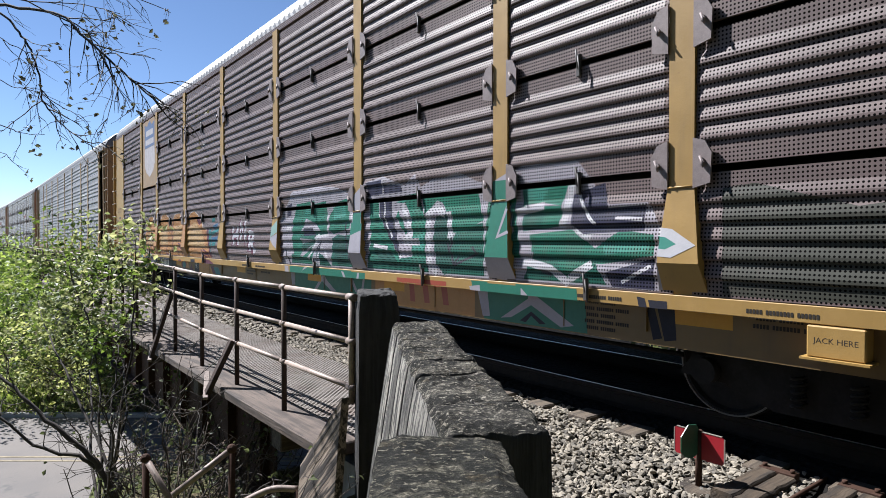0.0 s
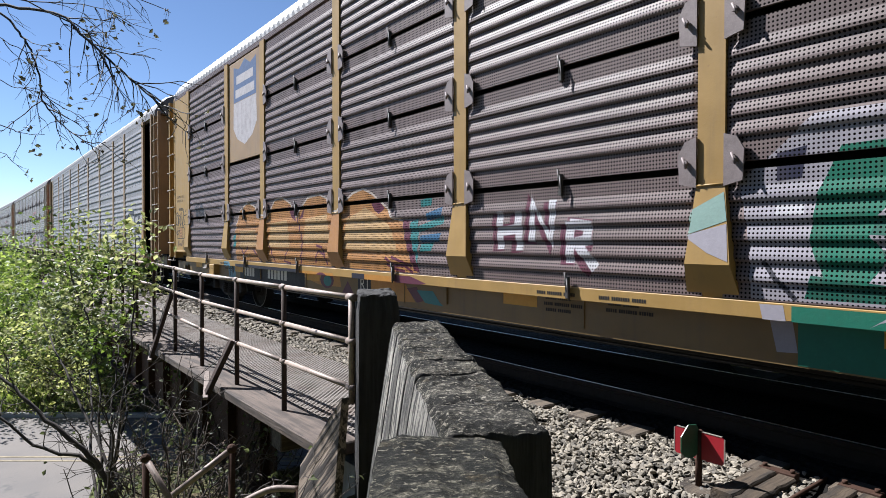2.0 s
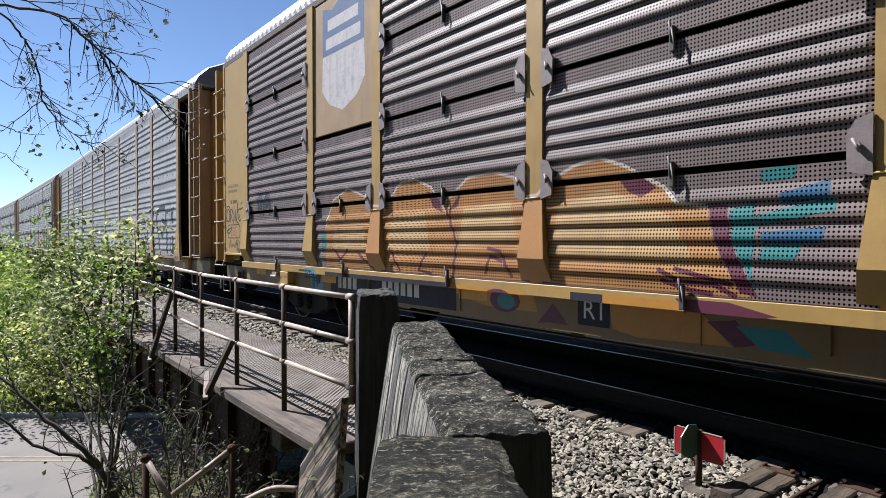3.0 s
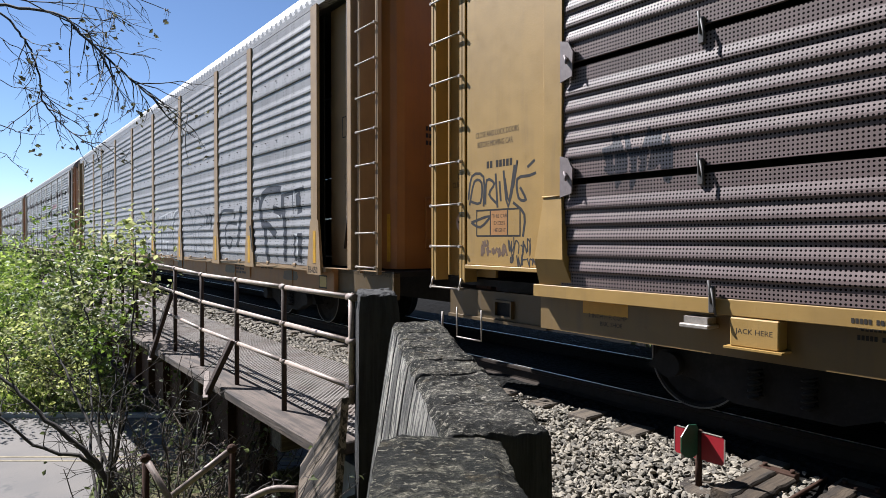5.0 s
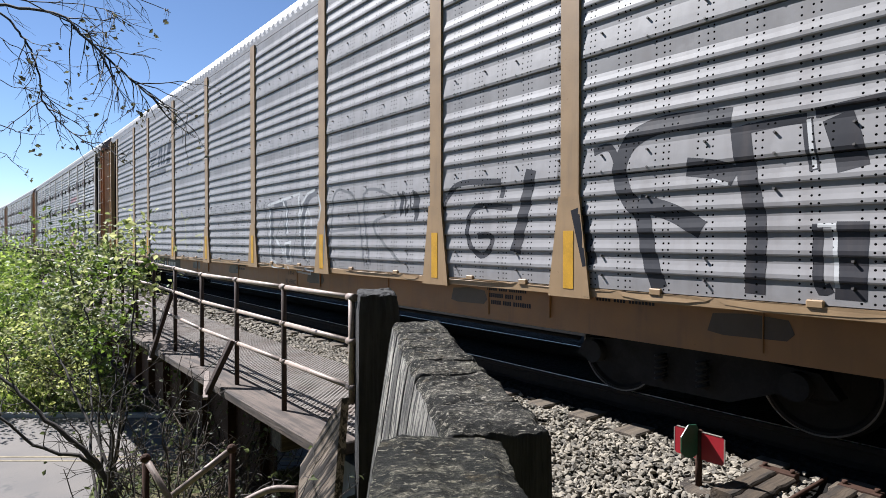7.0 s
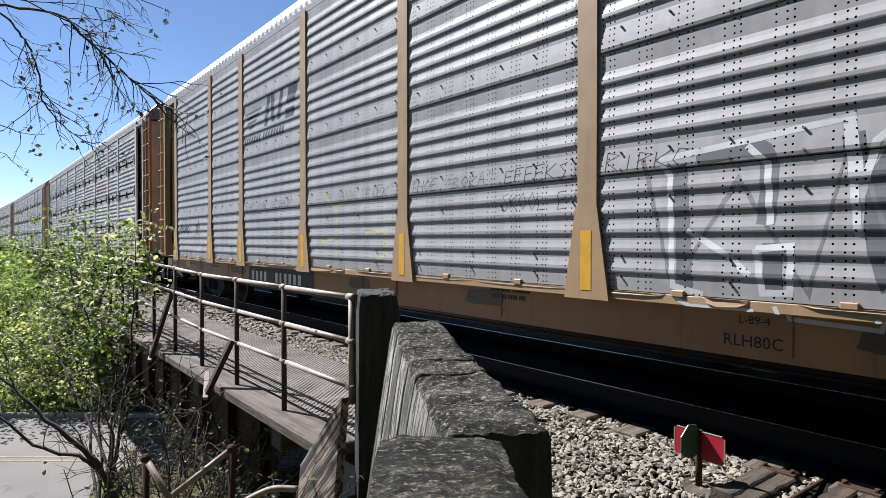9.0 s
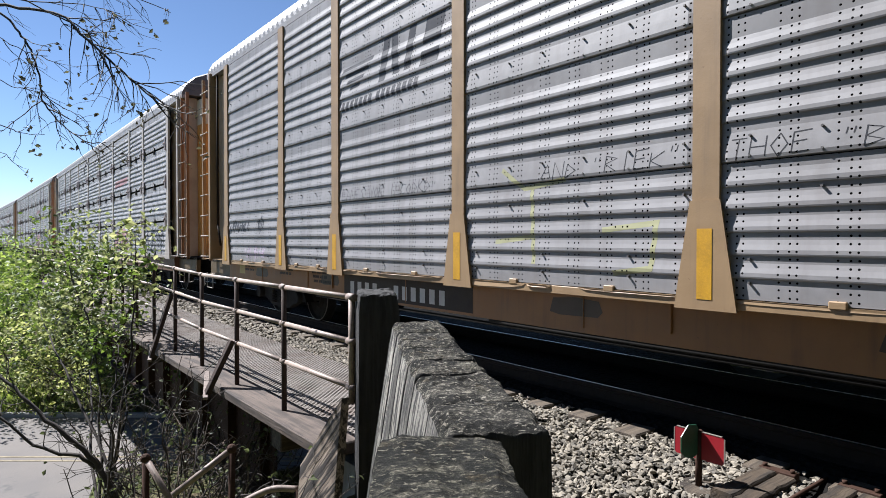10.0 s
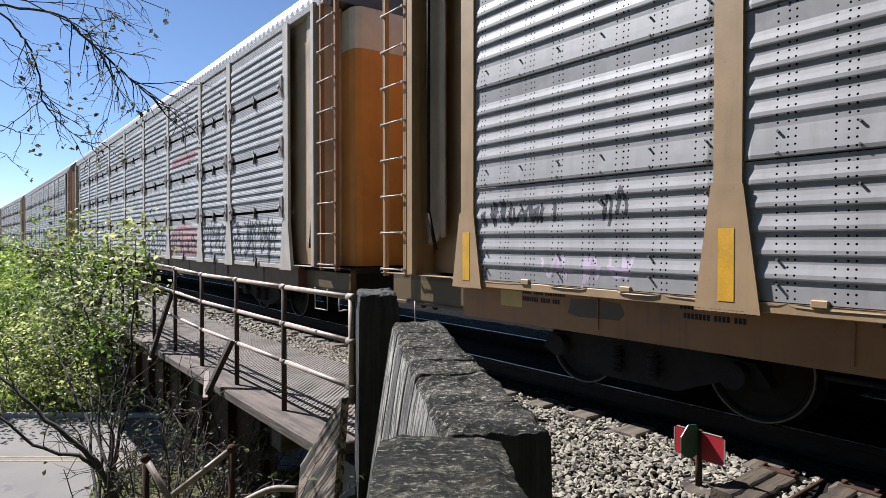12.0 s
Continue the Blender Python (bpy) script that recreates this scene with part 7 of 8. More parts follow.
    d("painted_sill", [[(5.07, 0.97), (5.79, 0.97), (5.94, 0.85), (6.12, 0.67), (5.36, 0.64), (5.12, 0.68)], [(2.95, 0.94), (4.2, 0.94), (4.27, 0.74), (3.55, 0.74), (3.04, 0.83)]], O, 0.003, spray("amber_orange_spray", (0.38, 0.17, 0.02), S), "amber orange paint on the sill")
    d("painted_sill", [[(5.75, 0.99), (6.15, 0.99), (6.47, 0.92), (6.28, 0.89), (5.83, 0.89)], [(5.94, 0.83), (6.15, 0.86), (6.29, 0.7), (6.15, 0.67)], [(4.27, 0.64), (4.46, 0.84), (4.64, 0.66), (4.4, 0.66)], ellipse(3.82, 0.82, 0.22, 0.12, 14)], O, 0.005, plum, "plum paint on the sill")
    d("painted_sill", [[(6.15, 0.82), (6.47, 0.83), (6.6, 0.71), (6.67, 0.67), (6.32, 0.68)], ellipse(3.84, 0.81, 0.13, 0.08, 12)], O, 0.007, teal, "teal paint on the sill")
    # blue patch with black strokes round the foot of a post
    d("painted_sill", [[(0.0, 0.98), (0.30, 1.0), (0.42, 0.86), (0.44, 0.70), (0.30, 0.64), (0.06, 0.64), (-0.02, 0.80)]], 20.68, 0.004, spray("faded_blue_spray", (0.07, 0.19, 0.27), S), "faded blue paint on the sill")
    d("marker_scrawl", strokes(scribble(0.06, 0.70, 0.28, 0.22, 3, 91), 0.016), 20.68, 0.006, black, "black strokes on blue paint")
    d("marker_scrawl", strokes(scribble(0.08, 1.88, 0.62, 0.34, 3, 92), 0.05), 22.78, 0.004, black, "black sprayed tag")
    # stencils on the sill
    ink = spray("black_stencil", (0.04, 0.035, 0.03), S)
    chalk = spray("white_stencil", (0.50, 0.48, 0.43), S)
    amber = spray("amber_reflector", (0.52, 0.255, 0.01), S)
    d("number_panel", [rect(0.0, 0.64, 2.95, 0.955)], 20.0, 0.004, black, "black number panel")
    d("number_marking", char_bars(0.22, 0.73, 0.165, [4], 0.62, 0.26) + char_bars(1.42, 0.73, 0.165, [6], 0.62, 0.26), 20.0, 0.006, chalk, "white number marks")
    d("sill_mark", [rect(0, 0.68, 0.34, 0.97)], 15.35, 0.008, black)
    d("sill_lettering", lettering("R1", 0.05, 0.74, 0.17), 15.35, 0.010, chalk, "white letters R1")
    for y in (22.98, 20.30, 17.0, 12.45, 9.23, 6.98, 2.9, 1.1):
        d("reflector", [rect(0, 0.785, 0.46, 0.895)], y, 0.006, amber, "amber sill reflector")
    for y, rows in ((11.9, 4), (11.2, 3), (3.74, 6), (2.3, 3), (20.9, 3)):
        d("stencil_marking", [q for i in range(rows) for q in char_bars(0.02 * (i % 2), 0.93 - 0.055 * i, 0.03, [5, 8, 6] if i % 2 == 0 else [6, 7])], y, 0.010, ink, "small stencilled marks")
    d("sill_lettering", lettering("2 INCH H.F. COMP", 0.0, 0.755, 0.038, 0.9) + lettering("BRK. SHOE", 0.12, 0.695, 0.038, 0.9), 22.92, 0.010, ink, "black words 2 INCH H.F. COMP BRK. SHOE")
    # marks on the panel behind the rear ladder
    decal(car, S, "wall_sticker", [ellipse(0.0, 1.62, 0.095, 0.11, 20)], LENGTH + 1.56, 0.0, M_STICKER, M_STICKER, "round faded pink sticker", wall_x=-1.293)
    decal(car, S, "sticker_mark", [rect(-0.06, 1.61, 0.06, 1.635), rect(-0.012, 1.60, 0.012, 1.70)], LENGTH + 1.56, 0.0, ink[1], ink[1], wall_x=-1.295)
    decal(car, S, "wall_lettering", lettering("DECK", 0.09, 2.10, 0.06, 0.8) + lettering("CLEARANCE", 0.0, 2.01, 0.06, 0.8), LENGTH + 1.72, 0.0, ink[1], ink[1], "black words DECK CLEARANCE", wall_x=-1.293)
    bm = bmesh.new()
    box(bm, (-1.53, 21.30, 0.70), (-1.40, 21.62, 0.895), 0.008)
    box(bm, (-1.56, 21.27, 0.685), (-1.40, 21.65, 0.699), 0)
    jack = part("jacking_pad", bm, M_TAN, car, "tan jacking pad on the sill")
    copy2 = again(jack, 0, -19.7, 0, parent=car)
    for y in (21.64, 1.94):
        decal(car, S, "sill_lettering", lettering("JACK HERE", 0.06, 0.79, 0.036), y, 0.0, ink[1], ink[1], "small black words JACK HERE", wall_x=-1.530)
    bm = bmesh.new()
    box(bm, (-1.56, 21.76, 0.79), (-1.40, 21.98, 0.82), 0.006)
    box(bm, (-1.53, 21.78, 0.821), (-1.40, 21.96, 0.87), 0.0)
    part("release_handle", bm, M_CHROME, car)
    # rear end wall lettering
    def w(name, polys, y, paint, label="", lift=0.002):
        polys = [[((u - 0.10) * 0.95, z) for u, z in p] for p in polys]
        decal(car, S, name, polys, y + 0.12, lift, paint[1], paint[1], label, wall_x=-1.50)
    w("wall_lettering", lettering("CLOSE AND LOCK DOORS", 0.12, 2.46, 0.060, 0.66) + lettering("BEFORE MOVING CAR", 0.15, 2.36, 0.060, 0.66), LENGTH + 0.98, ink, "black words CLOSE AND LOCK DOORS BEFORE MOVING CAR")
    w("number_marking", char_bars(0.30, 2.14, 0.07, [2, 5]), LENGTH + 0.98, ink)
    w("wall_sign", strokes([[(0.14, 1.46), (0.14, 1.72), (0.80, 1.72), (0.80, 1.46), (0.14, 1.46)], [(0.36, 1.46), (0.36, 1.72)], [(0.62, 1.46), (0.62, 1.72)]], 0.018), LENGTH + 0.98, ink)
    w("wall_sign", [rect(0.37, 1.47, 0.61, 1.71)], LENGTH + 0.98, orange, "orange warning square", 0.003)
    w("wall_lettering", lettering("THIS CAR", 0.39, 1.64, 0.038) + lettering("EXCESS", 0.41, 1.57, 0.038) + lettering("HEIGHT", 0.41, 1.50, 0.038), LENGTH + 0.98, ink, "black words THIS CAR EXCESS HEIGHT", 0.005)
    grey = (None, plain_mat("grey_marker", (0.046, 0.044, 0.044), 0.6, 0, 0.3))
    w("marker_scrawl", strokes([curved(ln, 3) for ln in [[(0.02, 1.78), (0.10, 2.02), (0.22, 2.0), (0.20, 1.80), (0.04, 1.82)], [(0.28, 1.78), (0.30, 2.02), (0.42, 1.98), (0.34, 1.88), (0.46, 1.78)], [(0.50, 2.0), (0.52, 1.80)],
                                [(0.58, 2.02), (0.64, 1.80), (0.72, 2.14)], [(0.92, 2.02), (0.76, 2.0), (0.78, 1.82), (0.88, 1.80), (0.80, 1.92)], [(0.05, 1.60), (0.35, 1.66), (0.2, 1.55), (0.05, 1.60)], [(0.7, 1.78), (0.86, 1.66), (0.84, 1.45)], [(0.0, 1.84), (0.06, 2.08), (0.25, 2.06), (0.25, 1.76)], [(0.44, 2.08), (0.47, 1.74)], [(0.56, 2.1), (0.63, 1.74), (0.76, 2.18), (0.70, 1.92)], [(0.9, 2.1), (1.0, 2.16)], [(0.92, 2.02), (1.02, 2.04)]]], 0.028)
      + strokes(scribble(0.62, 1.30, 0.36, 0.11, 4, 5) + scribble(0.66, 1.18, 0.32, 0.09, 4, 6), 0.014), LENGTH + 0.98, grey, "grey marker scrawl")
    w("marker_scrawl", strokes(scribble(0.22, 1.27, 0.40, 0.09, 5, 8) + scribble(0.24, 1.36, 0.1, 0.07, 1, 9), 0.024), LENGTH + 0.98, (None, plain_mat("brown_marker", (0.12, 0.07, 0.04), 0.6)), "brown marker scrawl", 0.004)
    # shield emblem on its panel
    cy = 20.37
    decal(car, S, "emblem", [[(0.30, 4.80), (0.60, 4.72), (0.90, 4.86), (1.20, 4.72), (1.50, 4.80), (1.50, 4.10), (0.30, 4.10)]], cy, 0.003, M_EMBLEM_BLUE, M_EMBLEM_BLUE, "blue top of a shield emblem", wall_x=-1.50)
    decal(car, S, "emblem", [[(0.30, 4.09), (1.50, 4.09), (1.52, 3.60), (1.30, 3.38), (0.90, 3.24), (0.50, 3.38), (0.28, 3.60)]], cy, 0.003, M_FADED_WHITE, M_FADED_WHITE, "faded white lower part of a shield emblem", wall_x=-1.50)
    decal(car, S, "emblem_bar", [rect(0.46, 4.44, 1.34, 4.60), rect(0.40, 4.18, 1.40, 4.34)], cy, 0.005, M_FADED_WHITE, M_FADED_WHITE, wall_x=-1.50)
    decal(car, S, "emblem_bar", [rect(0.50 + 0.22 * i, 3.45, 0.56 + 0.22 * i, 4.05) for i in range(4)], cy, 0.005, M_FADED_LILAC, M_FADED_LILAC, wall_x=-1.50)


M_STICKER = plain_mat("faded_pink_sticker", (0.42, 0.30, 0.26), 0.6, 0, 0.5, 30)
M_FADED_WHITE = plain_mat("faded_white_decal", (0.40, 0.37, 0.375), 0.6, 0, 0.4, 6)
M_FADED_LILAC = plain_mat("faded_lilac_decal", (0.36, 0.325, 0.325), 0.6, 0, 0.4, 6)
M_EMBLEM_BLUE = plain_mat("emblem_blue", (0.085, 0.12, 0.21), 0.5, 0, 0.2)


def art_silver_car(car):
    S = "sparse"
    grey = spray("charcoal_spray", (0.022, 0.022, 0.027), S)
    white = spray("white_outline_spray", (0.42, 0.42, 0.42), S)
    ink = spray("black_marker", (0.03, 0.03, 0.035), S)
    lime = spray("lime_spray", (0.31, 0.305, 0.17), S)
    chalk = spray("white_number_paint", (0.52, 0.50, 0.46), S)

    def d(name, polys, y, lift, paint, label=""):
        decal(car, S, name, polys, y, lift, paint[0], paint[1], label, sill_x=-1.372, band=0.94)
    # charcoal lettering over the first two bays
    thick = [[(6.24, 2.26), (5.98, 2.28), (5.66, 2.28), (5.42, 2.18), (5.33, 1.96), (5.4, 1.76), (5.54, 1.6), (5.6, 1.31), (5.69, 1.05)], [(5.51, 1.71), (5.8, 1.62), (6.03, 1.49)], [(5.91, 1.95), (6.13, 1.91), (6.27, 1.85)],
             [(6.29, 2.19), (6.32, 2.01), (6.36, 1.78), (6.41, 1.51), (6.4, 1.06)], [(4.36, 2.07), (4.27, 1.71), (4.15, 1.3)], [(4.92, 1.69), (5.05, 1.21)]]
    slim = [[(3.96, 1.99), (3.37, 2.02), (3.13, 1.91), (3.03, 1.75)], [(3.98, 1.94), (3.96, 1.83)], [(4.1, 1.73), (3.6, 1.76), (3.45, 1.6), (3.47, 1.39), (3.65, 1.26), (3.8, 1.34), (3.8, 1.46), (3.6, 1.46)], [(6.3, 2.16), (6.56, 2.18), (6.71, 2.18)],
            [(6.71, 2.18), (6.73, 2.03), (6.76, 1.85)], [(6.76, 2.2), (7.13, 2.23)], [(5.07, 2.15), (5.23, 2.17), (5.33, 1.99)], [(6.78, 1.52), (6.79, 1.14), (6.86, 1.13)]]
    block = [[(6.88, 2.17), (6.93, 2.02), (6.97, 1.84)], [(6.97, 1.53), (6.96, 1.06)]]
    d("sprayed_lettering", strokes([curved(ln) for ln in thick], 0.135), 7.6, 0.003, grey, "charcoal sprayed lettering")
    d("sprayed_lettering", strokes([curved(ln) for ln in slim], 0.062), 7.6, 0.004, grey)
    d("sprayed_lettering", strokes(block, 0.17), 7.6, 0.003, grey)
    d("sprayed_outline", strokes([[(6.78, 1.51), (6.87, 1.51), (6.89, 1.13)], [(6.72, 2.17), (6.76, 1.86)], [(6.10, 1.84), (6.22, 1.80)]], 0.026), 7.6, 0.006, white)
    faded = spray("faded_grey_spray", (0.13, 0.13, 0.135), S)
    d("marker_scrawl", strokes([curved(ln) for ln in [[(0.36, 1.05), (0.48, 2.03), (0.82, 2.09), (1.13, 1.91), (1.32, 1.08)], [(0.36, 1.54), (1.17, 1.57)], [(1.47, 1.09), (1.33, 2.02), (1.94, 1.98), (2.05, 1.77), (1.54, 1.6), (2.17, 1.15)]]], 0.04), 7.6, 0.003, faded, "faded grey outlined letters")
    d("marker_scrawl", strokes([[(-2.1, 2.05), (-1.85, 1.06), (-1.36, 1.84), (-0.92, 1.08), (-0.69, 2.05), (-0.39, 1.06)], [(0.2, 1.06), (0.3, 2.0)]], 0.04), 7.6, 0.003, faded)
    d("marker_scrawl", strokes(scribble(2.12, 1.72, 0.5, 0.3, 4, 11), 0.03), 7.6, 0.004, ink, "thin black scrawl")
    # white-edged piece past mid length
    fill = [[(2.2, 1.97), (2.23, 1.53), (2.25, 1.07)], [(2.34, 2.0), (2.73, 2.04), (2.84, 1.91), (2.82, 1.52)], [(3.95, 2.14), (3.76, 2.11), (3.58, 1.98), (3.46, 1.75), (3.44, 1.44), (3.52, 1.13)], [(2.86, 1.4), (2.87, 1.1)], [(3.32, 2.05), (3.36, 1.76)]]
    edge = [[(2.07, 1.98), (2.13, 1.89), (2.15, 1.08), (2.39, 1.03)], [(2.04, 2.02), (2.75, 2.09), (3.31, 2.15), (3.36, 1.76)], [(2.7, 2.05), (2.83, 1.92), (2.85, 1.52)], [(2.27, 1.49), (2.56, 1.32), (2.72, 1.18)], [(2.76, 1.36), (2.8, 1.07), (2.97, 1.08), (2.98, 1.38), (2.76, 1.36)],
            [(3.29, 2.11), (3.35, 1.44)], [(3.86, 2.18), (3.61, 2.13), (3.44, 1.99), (3.38, 1.76)], [(3.61, 1.91), (3.51, 1.65), (3.52, 1.3), (3.59, 1.11)], [(3.63, 1.88), (3.72, 1.77), (3.77, 1.62)], [(3.59, 1.1), (3.68, 1.25), (3.95, 1.45), (4.1, 1.9), (4.0, 2.15)]]
    d("sprayed_lettering", strokes([curved(ln) for ln in fill], 0.12), 11.6, 0.002, spray("mid_grey_spray", (0.10, 0.10, 0.108), S), "grey sprayed letters")
    d("sprayed_outline", strokes(edge, 0.045), 11.6, 0.004, white, "white sprayed outline")
    d("sprayed_outline", strokes([[(2.18, 0.99), (2.29, 0.945), (2.75, 0.945)], [(2.88, 0.99), (2.92, 0.9), (3.43, 0.88), (3.46, 0.96)], [(3.51, 0.99), (3.62, 0.95), (3.82, 0.945)]], 0.03), 11.6, 0.006, white)
    # marker writing along the smooth band
    for y, text, off, w_, sd in ((13.0, 'TH0E "BOKA" EFEEKS', 0.16, 2.4, 21), (15.48, 'AND "RIEK"', 0.9, 1.4, 22), (10.1, "RIPKC", 0.05, 0.75, 23), (18.4, 'EANES WOR INCODKD"', 0.05, 2.2, 24)):
        d("marker_writing", strokes(hand_written(text.replace("0", "O"), off, 1.965, w_, 0.135, sd), 0.008), y, 0.004, ink, "hand-drawn black marker line")
    d("marker_scrawl", strokes(hand_written("SKOOL E", 1.70, 1.70, 0.85, 0.15, 25), 0.007), 13.0, 0.004, ink)
    d("marker_scrawl", strokes([[(0.5, 2.1), (0.8, 1.9), (1.3, 1.95)], [(0.9, 1.9), (0.92, 1.2)], [(1.7, 1.5), (2.2, 1.55), (2.15, 1.2), (1.8, 1.15)], [(0.4, 1.4), (0.9, 1.45)]], 0.045), 15.6, 0.002, lime, "lime yellow sprayed marks")
    d("marker_writing", strokes(scribble(0.10, 1.58, 1.1, 0.17, 8, 31) + scribble(1.55, 1.58, 0.45, 0.2, 2, 32), 0.030), LENGTH - 0.1, 0.004, ink, "black marker writing")
    d("marker_scrawl", strokes(scribble(0.9, 1.08, 1.0, 0.18, 4, 33), 0.03), LENGTH - 0.1, 0.002, spray("faded_pink_spray", (0.42, 0.34, 0.42), S), "faded pink scrawl")
    # dark railway emblem: a stack of slanted stripes and bars for the words
    em = [[(0.25 + 0.06 * i, 3.78 - 0.09 * i), (1.05 - 0.12 * i, 3.80 - 0.09 * i), (1.02 - 0.12 * i, 3.75 - 0.09 * i), (0.22 + 0.06 * i, 3.73 - 0.09 * i)] for i in range(4)]
    em += [[(1.15, 3.42), (1.30, 3.42), (1.45, 3.95), (1.30, 3.95)], [(1.45, 3.95), (1.60, 3.95), (1.62, 3.45), (1.48, 3.45)], [(1.72, 3.45), (1.86, 3.45), (2.0, 3.95), (1.86, 3.95)], [(2.05, 3.42), (2.4, 3.42), (2.45, 3.58), (2.1, 3.58)], [(2.12, 3.66), (2.46, 3.66), (2.55, 3.95), (2.2, 3.95)]]
    d("emblem", em, 18.55, 0.003, ink, "black slanted railway emblem")
    d("emblem_bar", char_bars(0.18, 3.20, 0.12, [7, 8], 0.70, 0.30, 0.15), 18.55, 0.003, ink, "row of slanted black bars")
    # sill and foot marks
    d("number_panel", [rect(0.0, 0.63, 2.85, 0.925)], 18.55, 0.004, spray("black_panel", (0.05, 0.04, 0.035), S), "black number panel")
    d("number_marking", char_bars(0.18, 0.67, 0.17, [4], 0.62, 0.56) + char_bars(1.30, 0.67, 0.17, [6], 0.62, 0.50), 18.55, 0.006, chalk, "white number marks")
    for y in (19.3, 14.6, 12.0, 8.3, 4.6, 1.6, 22.0):
        d("patched_paint", [[(0.0, 0.76), (0.12, 0.74), (0.55, 0.75), (0.60, 0.80), (0.56, 0.89), (0.30, 0.91), (0.04, 0.89)]], y, 0.004, spray("dark_patch", (0.07, 0.045, 0.025), S), "dark patched paint")
    for y, rows in ((20.9, 2), (19.6, 3), (11.6, 2), (4.0, 3), (2.6, 1), (22.6, 2)):
        d("stencil_marking", [q for i in range(rows) for q in char_bars(0.03 * i, 0.90 - 0.07 * i, 0.042, [7, 4, 3] if i % 2 else [5, 4, 8])], y, 0.005, ink, "small stencilled marks")
    d("sill_lettering", lettering("L-89-4", 0.0, 0.84, 0.06), 9.02, 0.005, ink, "black characters L-89-4")
    d("sill_lettering", lettering("RLH80C", 0.0, 0.68, 0.085), 9.13, 0.005, ink, "black characters RLH80C")
    d("sill_sign", [rect(0, 0.68, 0.27, 0.88)], 0.24, 0.005, ink)
    d("sill_sign", [rect(0.02, 0.70, 0.25, 0.86)], 0.24, 0.007, spray("dull_gold", (0.45, 0.33, 0.10), S), "gold sill sign")
    d("sill_sign", [rect(0, 0.76, 0.30, 0.92)], LENGTH - 0.35, 0.006, spray("dull_gold_b", (0.45, 0.33, 0.10), S), "gold sill sign")
    # plate at the front corner post
    bm = bmesh.new()
    prism(bm, [(-0.17, 0.90), (0.27, 0.90), (0.16, 1.72), (-0.09, 1.72)], 0, -HALF - 0.012, -HALF - 0.002)
    pl = part("corner_plate", bm, M_TANPINK, car, "buff corner plate with a yellow strip")
    decal(car, S, "plate_lettering", lettering("FB-650", 0.0, 0.925, 0.10, 0.80), 0.25, 0.0, ink[1], ink[1], "black characters FB-650", wall_x=-HALF - 0.014)
    decal(car, S, "reflector_strip", [rect(0.10, 1.07, 0.19, 1.56)], 0.175, 0.0, M_YELLOW, M_YELLOW, "bright yellow reflective strip", wall_x=-HALF - 0.015)
    # bent, torn lip along the sill cap
    r = random.Random(19)
    bm = bmesh.new()
    y = 0.3
    while y < LENGTH - 0.3:
        ln = r.uniform(0.3, 1.6)
        drop, out = r.choice((0.003, 0.006, 0.008, 0.012, 0.045)), r.uniform(0.0, 0.02)
        a = [bm.verts.new((-1.513 - k * out, y + ln * q, z)) for q, k, z in ((0, 0, 1.013), (0.15, 1, 1.013), (0.85, 1, 1.013), (1, 0, 1.013), (0.93, 0.6, 1.0 - drop * 0.6), (0.7, 1, 1.0 - drop), (0.25, 1, 1.0 - drop * 0.8), (0.06, 0.6, 1.0 - drop * 0.3))]
        f = bm.faces.new(a)
        ex = bmesh.ops.extrude_face_region(bm, geom=[f])
        for v in ex["geom"]:
            if isinstance(v, bmesh.types.BMVert):
                v.co.x += 0.02
        y += ln + r.choice((0.0, 0.0, 0.05, 0.3))
    bmesh.ops.recalc_face_normals(bm, faces=bm.faces)
    part("torn_lip", bm, M_TANPINK, car, "bent and torn lip of the sill cap")["kind"] = "stuff"
    # strip on the dark face behind the front ladder
    decal(car, S, "reflector_strip", [rect(0.0, 1.12, 0.09, 1.78)], -1.22, 0.0, M_YELLOW, M_YELLOW, "shaded yellow reflective strip", wall_x=-1.064)
    # hatch and stencil on the front end door
    bm = bmesh.new()
    box(bm, (-0.62, -1.535, 1.30), (-0.05, -1.505, 2.02), 0.008)
    part("door_hatch", bm, M_AMBER_END, car)
    bm = bmesh.new()
    for i, g in enumerate((5, 7, 6)):
        for k in range(g):
            box(bm, (-0.60 + 0.06 * k, -1.512, 2.95 - 0.10 * i), (-0.56 + 0.06 * k, -1.505, 3.01 - 0.10 * i))
    part("stencil_marking", bm, ink[1], car, "small stencilled marks")["kind"] = "stuff"
    # deck lettering on the recessed end wall
    x = -1.47 + 0.28 - 0.032
    decal(car, S, "wall_lettering", lettering("DECK", 0.45, 2.45, 0.07, 0.8) + lettering("CLEARANCE", 0.30, 2.33, 0.07, 0.8) + lettering("A 89 MIN", 0.33, 2.21, 0.07, 0.8) + lettering("B 94 MIN", 0.33, 2.09, 0.07, 0.8), 0.0, 0.0, ink[1], ink[1], "black words DECK CLEARANCE", wall_x=x)
    decal(car, S, "wall_sign", strokes([[(0.25, 2.95), (0.25, 3.25), (0.6, 3.25), (0.6, 2.95), (0.25, 2.95)]], 0.015), 0.0, 0.0, ink[1], ink[1], wall_x=x)


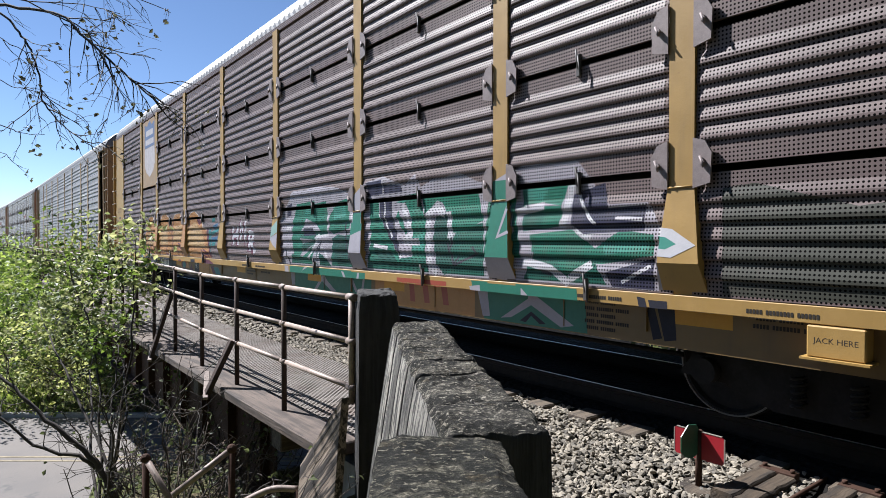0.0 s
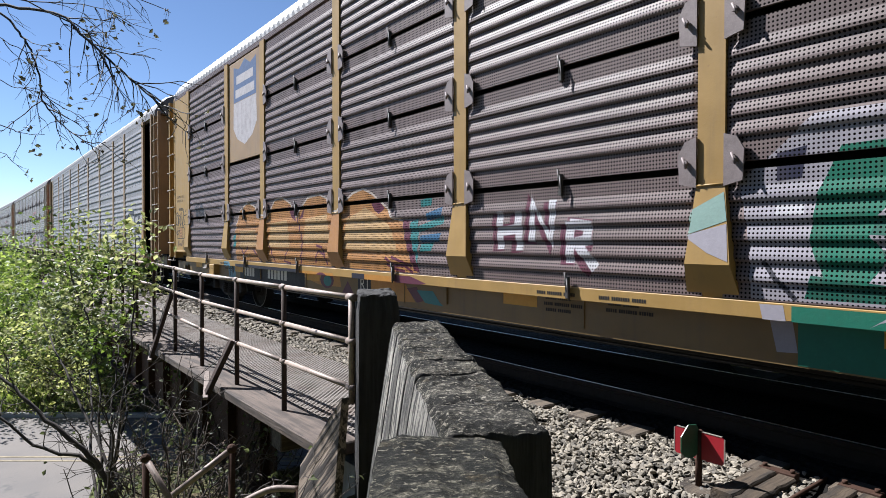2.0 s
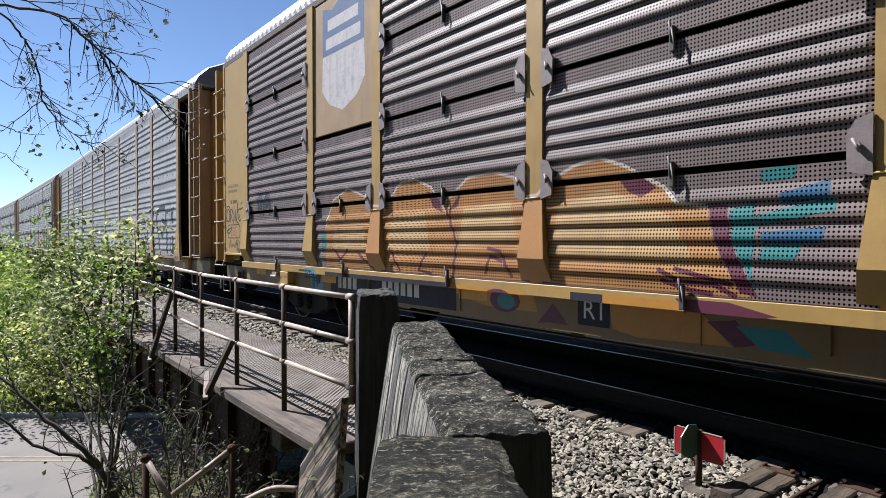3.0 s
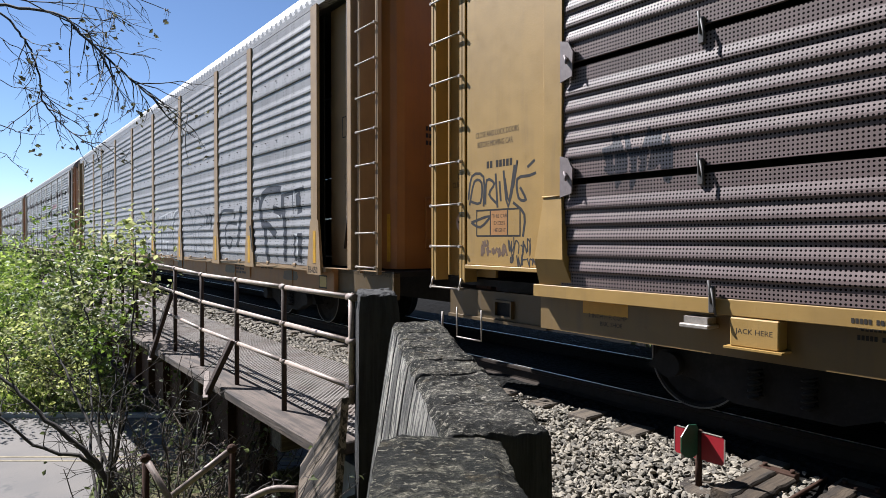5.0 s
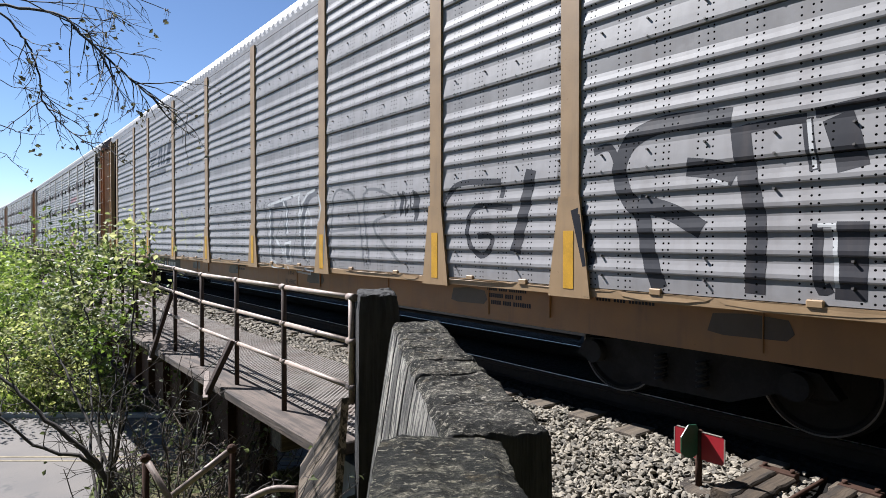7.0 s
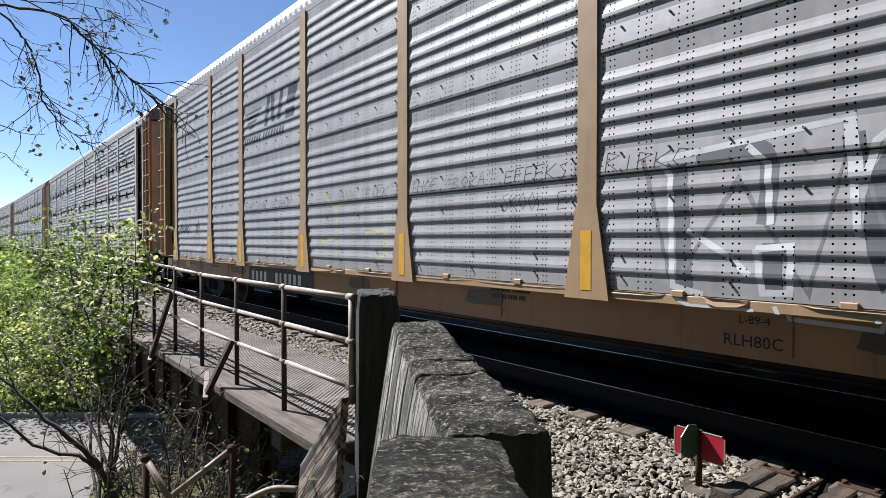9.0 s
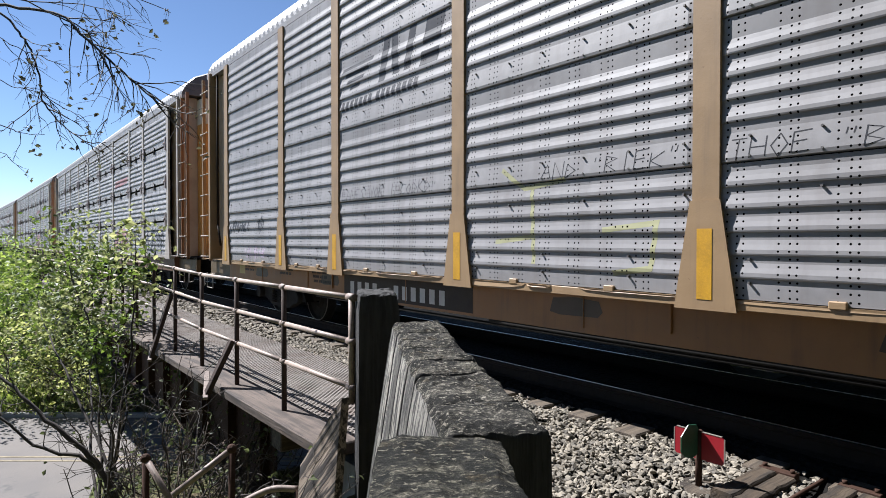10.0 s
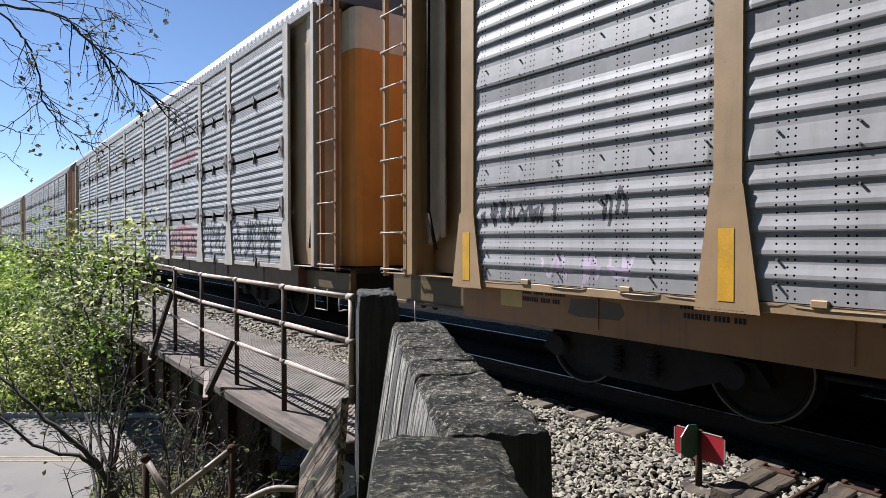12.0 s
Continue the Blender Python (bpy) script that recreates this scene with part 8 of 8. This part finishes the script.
def art_pale_car(car):
    S = "dense"
    ink = spray("black_tag_spray", (0.05, 0.05, 0.055), S)
    pink = spray("faded_red_spray", (0.36, 0.20, 0.20), S)
    for y, w_, n, sd in ((2.6, 2.2, 5, 41), (4.6, 1.7, 4, 42), (10.0, 2.2, 4, 45)):
        decal(car, S, "marker_scrawl", strokes(scribble(0.1, 1.12, w_, 0.5, n, sd) + scribble(0.2, 1.45, w_ * 0.9, 0.35, n, sd + 7), 0.04), y, 0.004, ink[0], ink[1], "black sprayed tag")
    decal(car, S, "painted_shape", [[(0.0, 1.05), (2.4, 1.05), (2.3, 1.7), (1.2, 1.85), (0.1, 1.6)]], 7.3, 0.003, pink[0], pink[1], "faded red sprayed patch")
    decal(car, S, "painted_shape", [[(0.2, 3.2), (2.2, 3.3), (2.3, 3.5), (0.3, 3.45)]], 7.3, 0.003, pink[0], pink[1], "faded red streak")
    decal(car, S, "marker_scrawl", strokes(scribble(0.2, 1.12, 2.2, 0.5, 4, 49), 0.06), 7.3, 0.005, ink[0], ink[1])
    chalk = spray("white_tag", (0.6, 0.6, 0.6), S)
    decal(car, S, "number_marking", char_bars(0.3, 0.74, 0.16, [4, 6], 0.6, 0.2), 18.3, 0.006, chalk[0], chalk[1], "white number marks")


M_SILL_BROWN = paint_mat("brown_tan_sill_paint", (0.265, 0.132, 0.048), wear=0.85)
# Darker copy of the worn tan; the web's shade under the cap is put in.
M_SILL_TAN_SHADED = paint_mat("dull_tan_sill_paint", (0.165, 0.105, 0.038), wear=0.8)
M_PALE_TRIM = paint_mat("grey_brown_trim", (0.36, 0.32, 0.28), wear=0.8)
M_AMBER_END = paint_mat("dull_orange_car_paint", (0.29, 0.115, 0.026), wear=0.5)
M_ORANGE_END = paint_mat("orange_car_paint", (0.52, 0.235, 0.045), wear=0.4)
M_RUSTY_TAN = paint_mat("rust_stained_tan_paint", (0.22, 0.115, 0.055), wear=0.9)
M_CREAM = paint_mat("cream_white_paint", (0.62, 0.57, 0.48), wear=0.5)
TRAIN = []


def make_train():
    a = rack_car("dark grey perforated rack car with tan posts and bright sprayed lettering", "dense", M_SHEET_DARK, M_TAN, M_SILL_TAN_SHADED, M_TAN, M_BROWN, web=-1.41, plate_bay=7, band=0.90, wedge=True)
    art_dark_car(a[0])
    b = rack_car("silver corrugated rack car with buff posts and tan sill", "sparse", M_SHEET_SILVER, M_TANPINK, M_SILL_BROWN, M_TANPINK, M_AMBER_END, recess=0.28, web=-1.37, strips=True, latches=False)
    art_silver_car(b[0])
    c = rack_car("pale grey weathered rack car with brown ends", "dense", M_SHEET_PALE, M_PALE_TRIM, M_BROWN, M_TANPINK, M_ORANGE_END, recess=0.12, web=-1.42, ladder_paint=M_RUSTY_TAN, door_top=M_CREAM)
    art_pale_car(c[0])
    TRAIN.extend([(a, 0.74), (b, 8.01), (c, 15.27)])
    for i in range(5):
        src = b if i == 3 else c
        TRAIN.append(((copy_thing(src[0], pose(TRACK_X, 0, 0)), []), 22.6 + 7.29 * i))


make_train()


# ---------------------------------------------------------------- movement
def motions():
    def run(t):
        return SPEED * t - 0.003 * max(0.0, t - 5.0) ** 2
    for (car, wheels), front in TRAIN:
        rows = []
        for i in range(13):
            y = SPEED * front - run(i) - 3.151
            a = math.atan2(bend(y + LENGTH - 1.8) - bend(y + 1.92), LENGTH - 3.72)
            rows.append((float(i), pose(TRACK_X - bend(y + 1.92) + 1.92 * math.sin(a), y, 0, 0, 0, math.degrees(a))))
        walk(car, rows)
        for w in wheels:
            y = w.location.y
            walk(w, [(0.15 * i, pose(0, y, 0.42, math.degrees(run(0.15 * i) / 0.42), 0, 0)) for i in range(81)])
    # the road car passes under the span
    rows = []
    for i in range(25):
        p = view(-11.45 + 12.2 * (i * 0.5 - 10.2), 13.4, ROAD_Z)
        rows.append((i * 0.5, pose(p.x, p.y, p.z, 0, 0, -37.68)))
    walk(CAR, rows)
    for w in CAR_WHEELS:
        x, y, z = w.location
        walk(w, [(0.1 * i / 3 * 1, pose(x, y, z, 0, math.degrees(12.2 / 0.33 * 0.1 * i / 3), 0)) for i in range(361)])


motions()
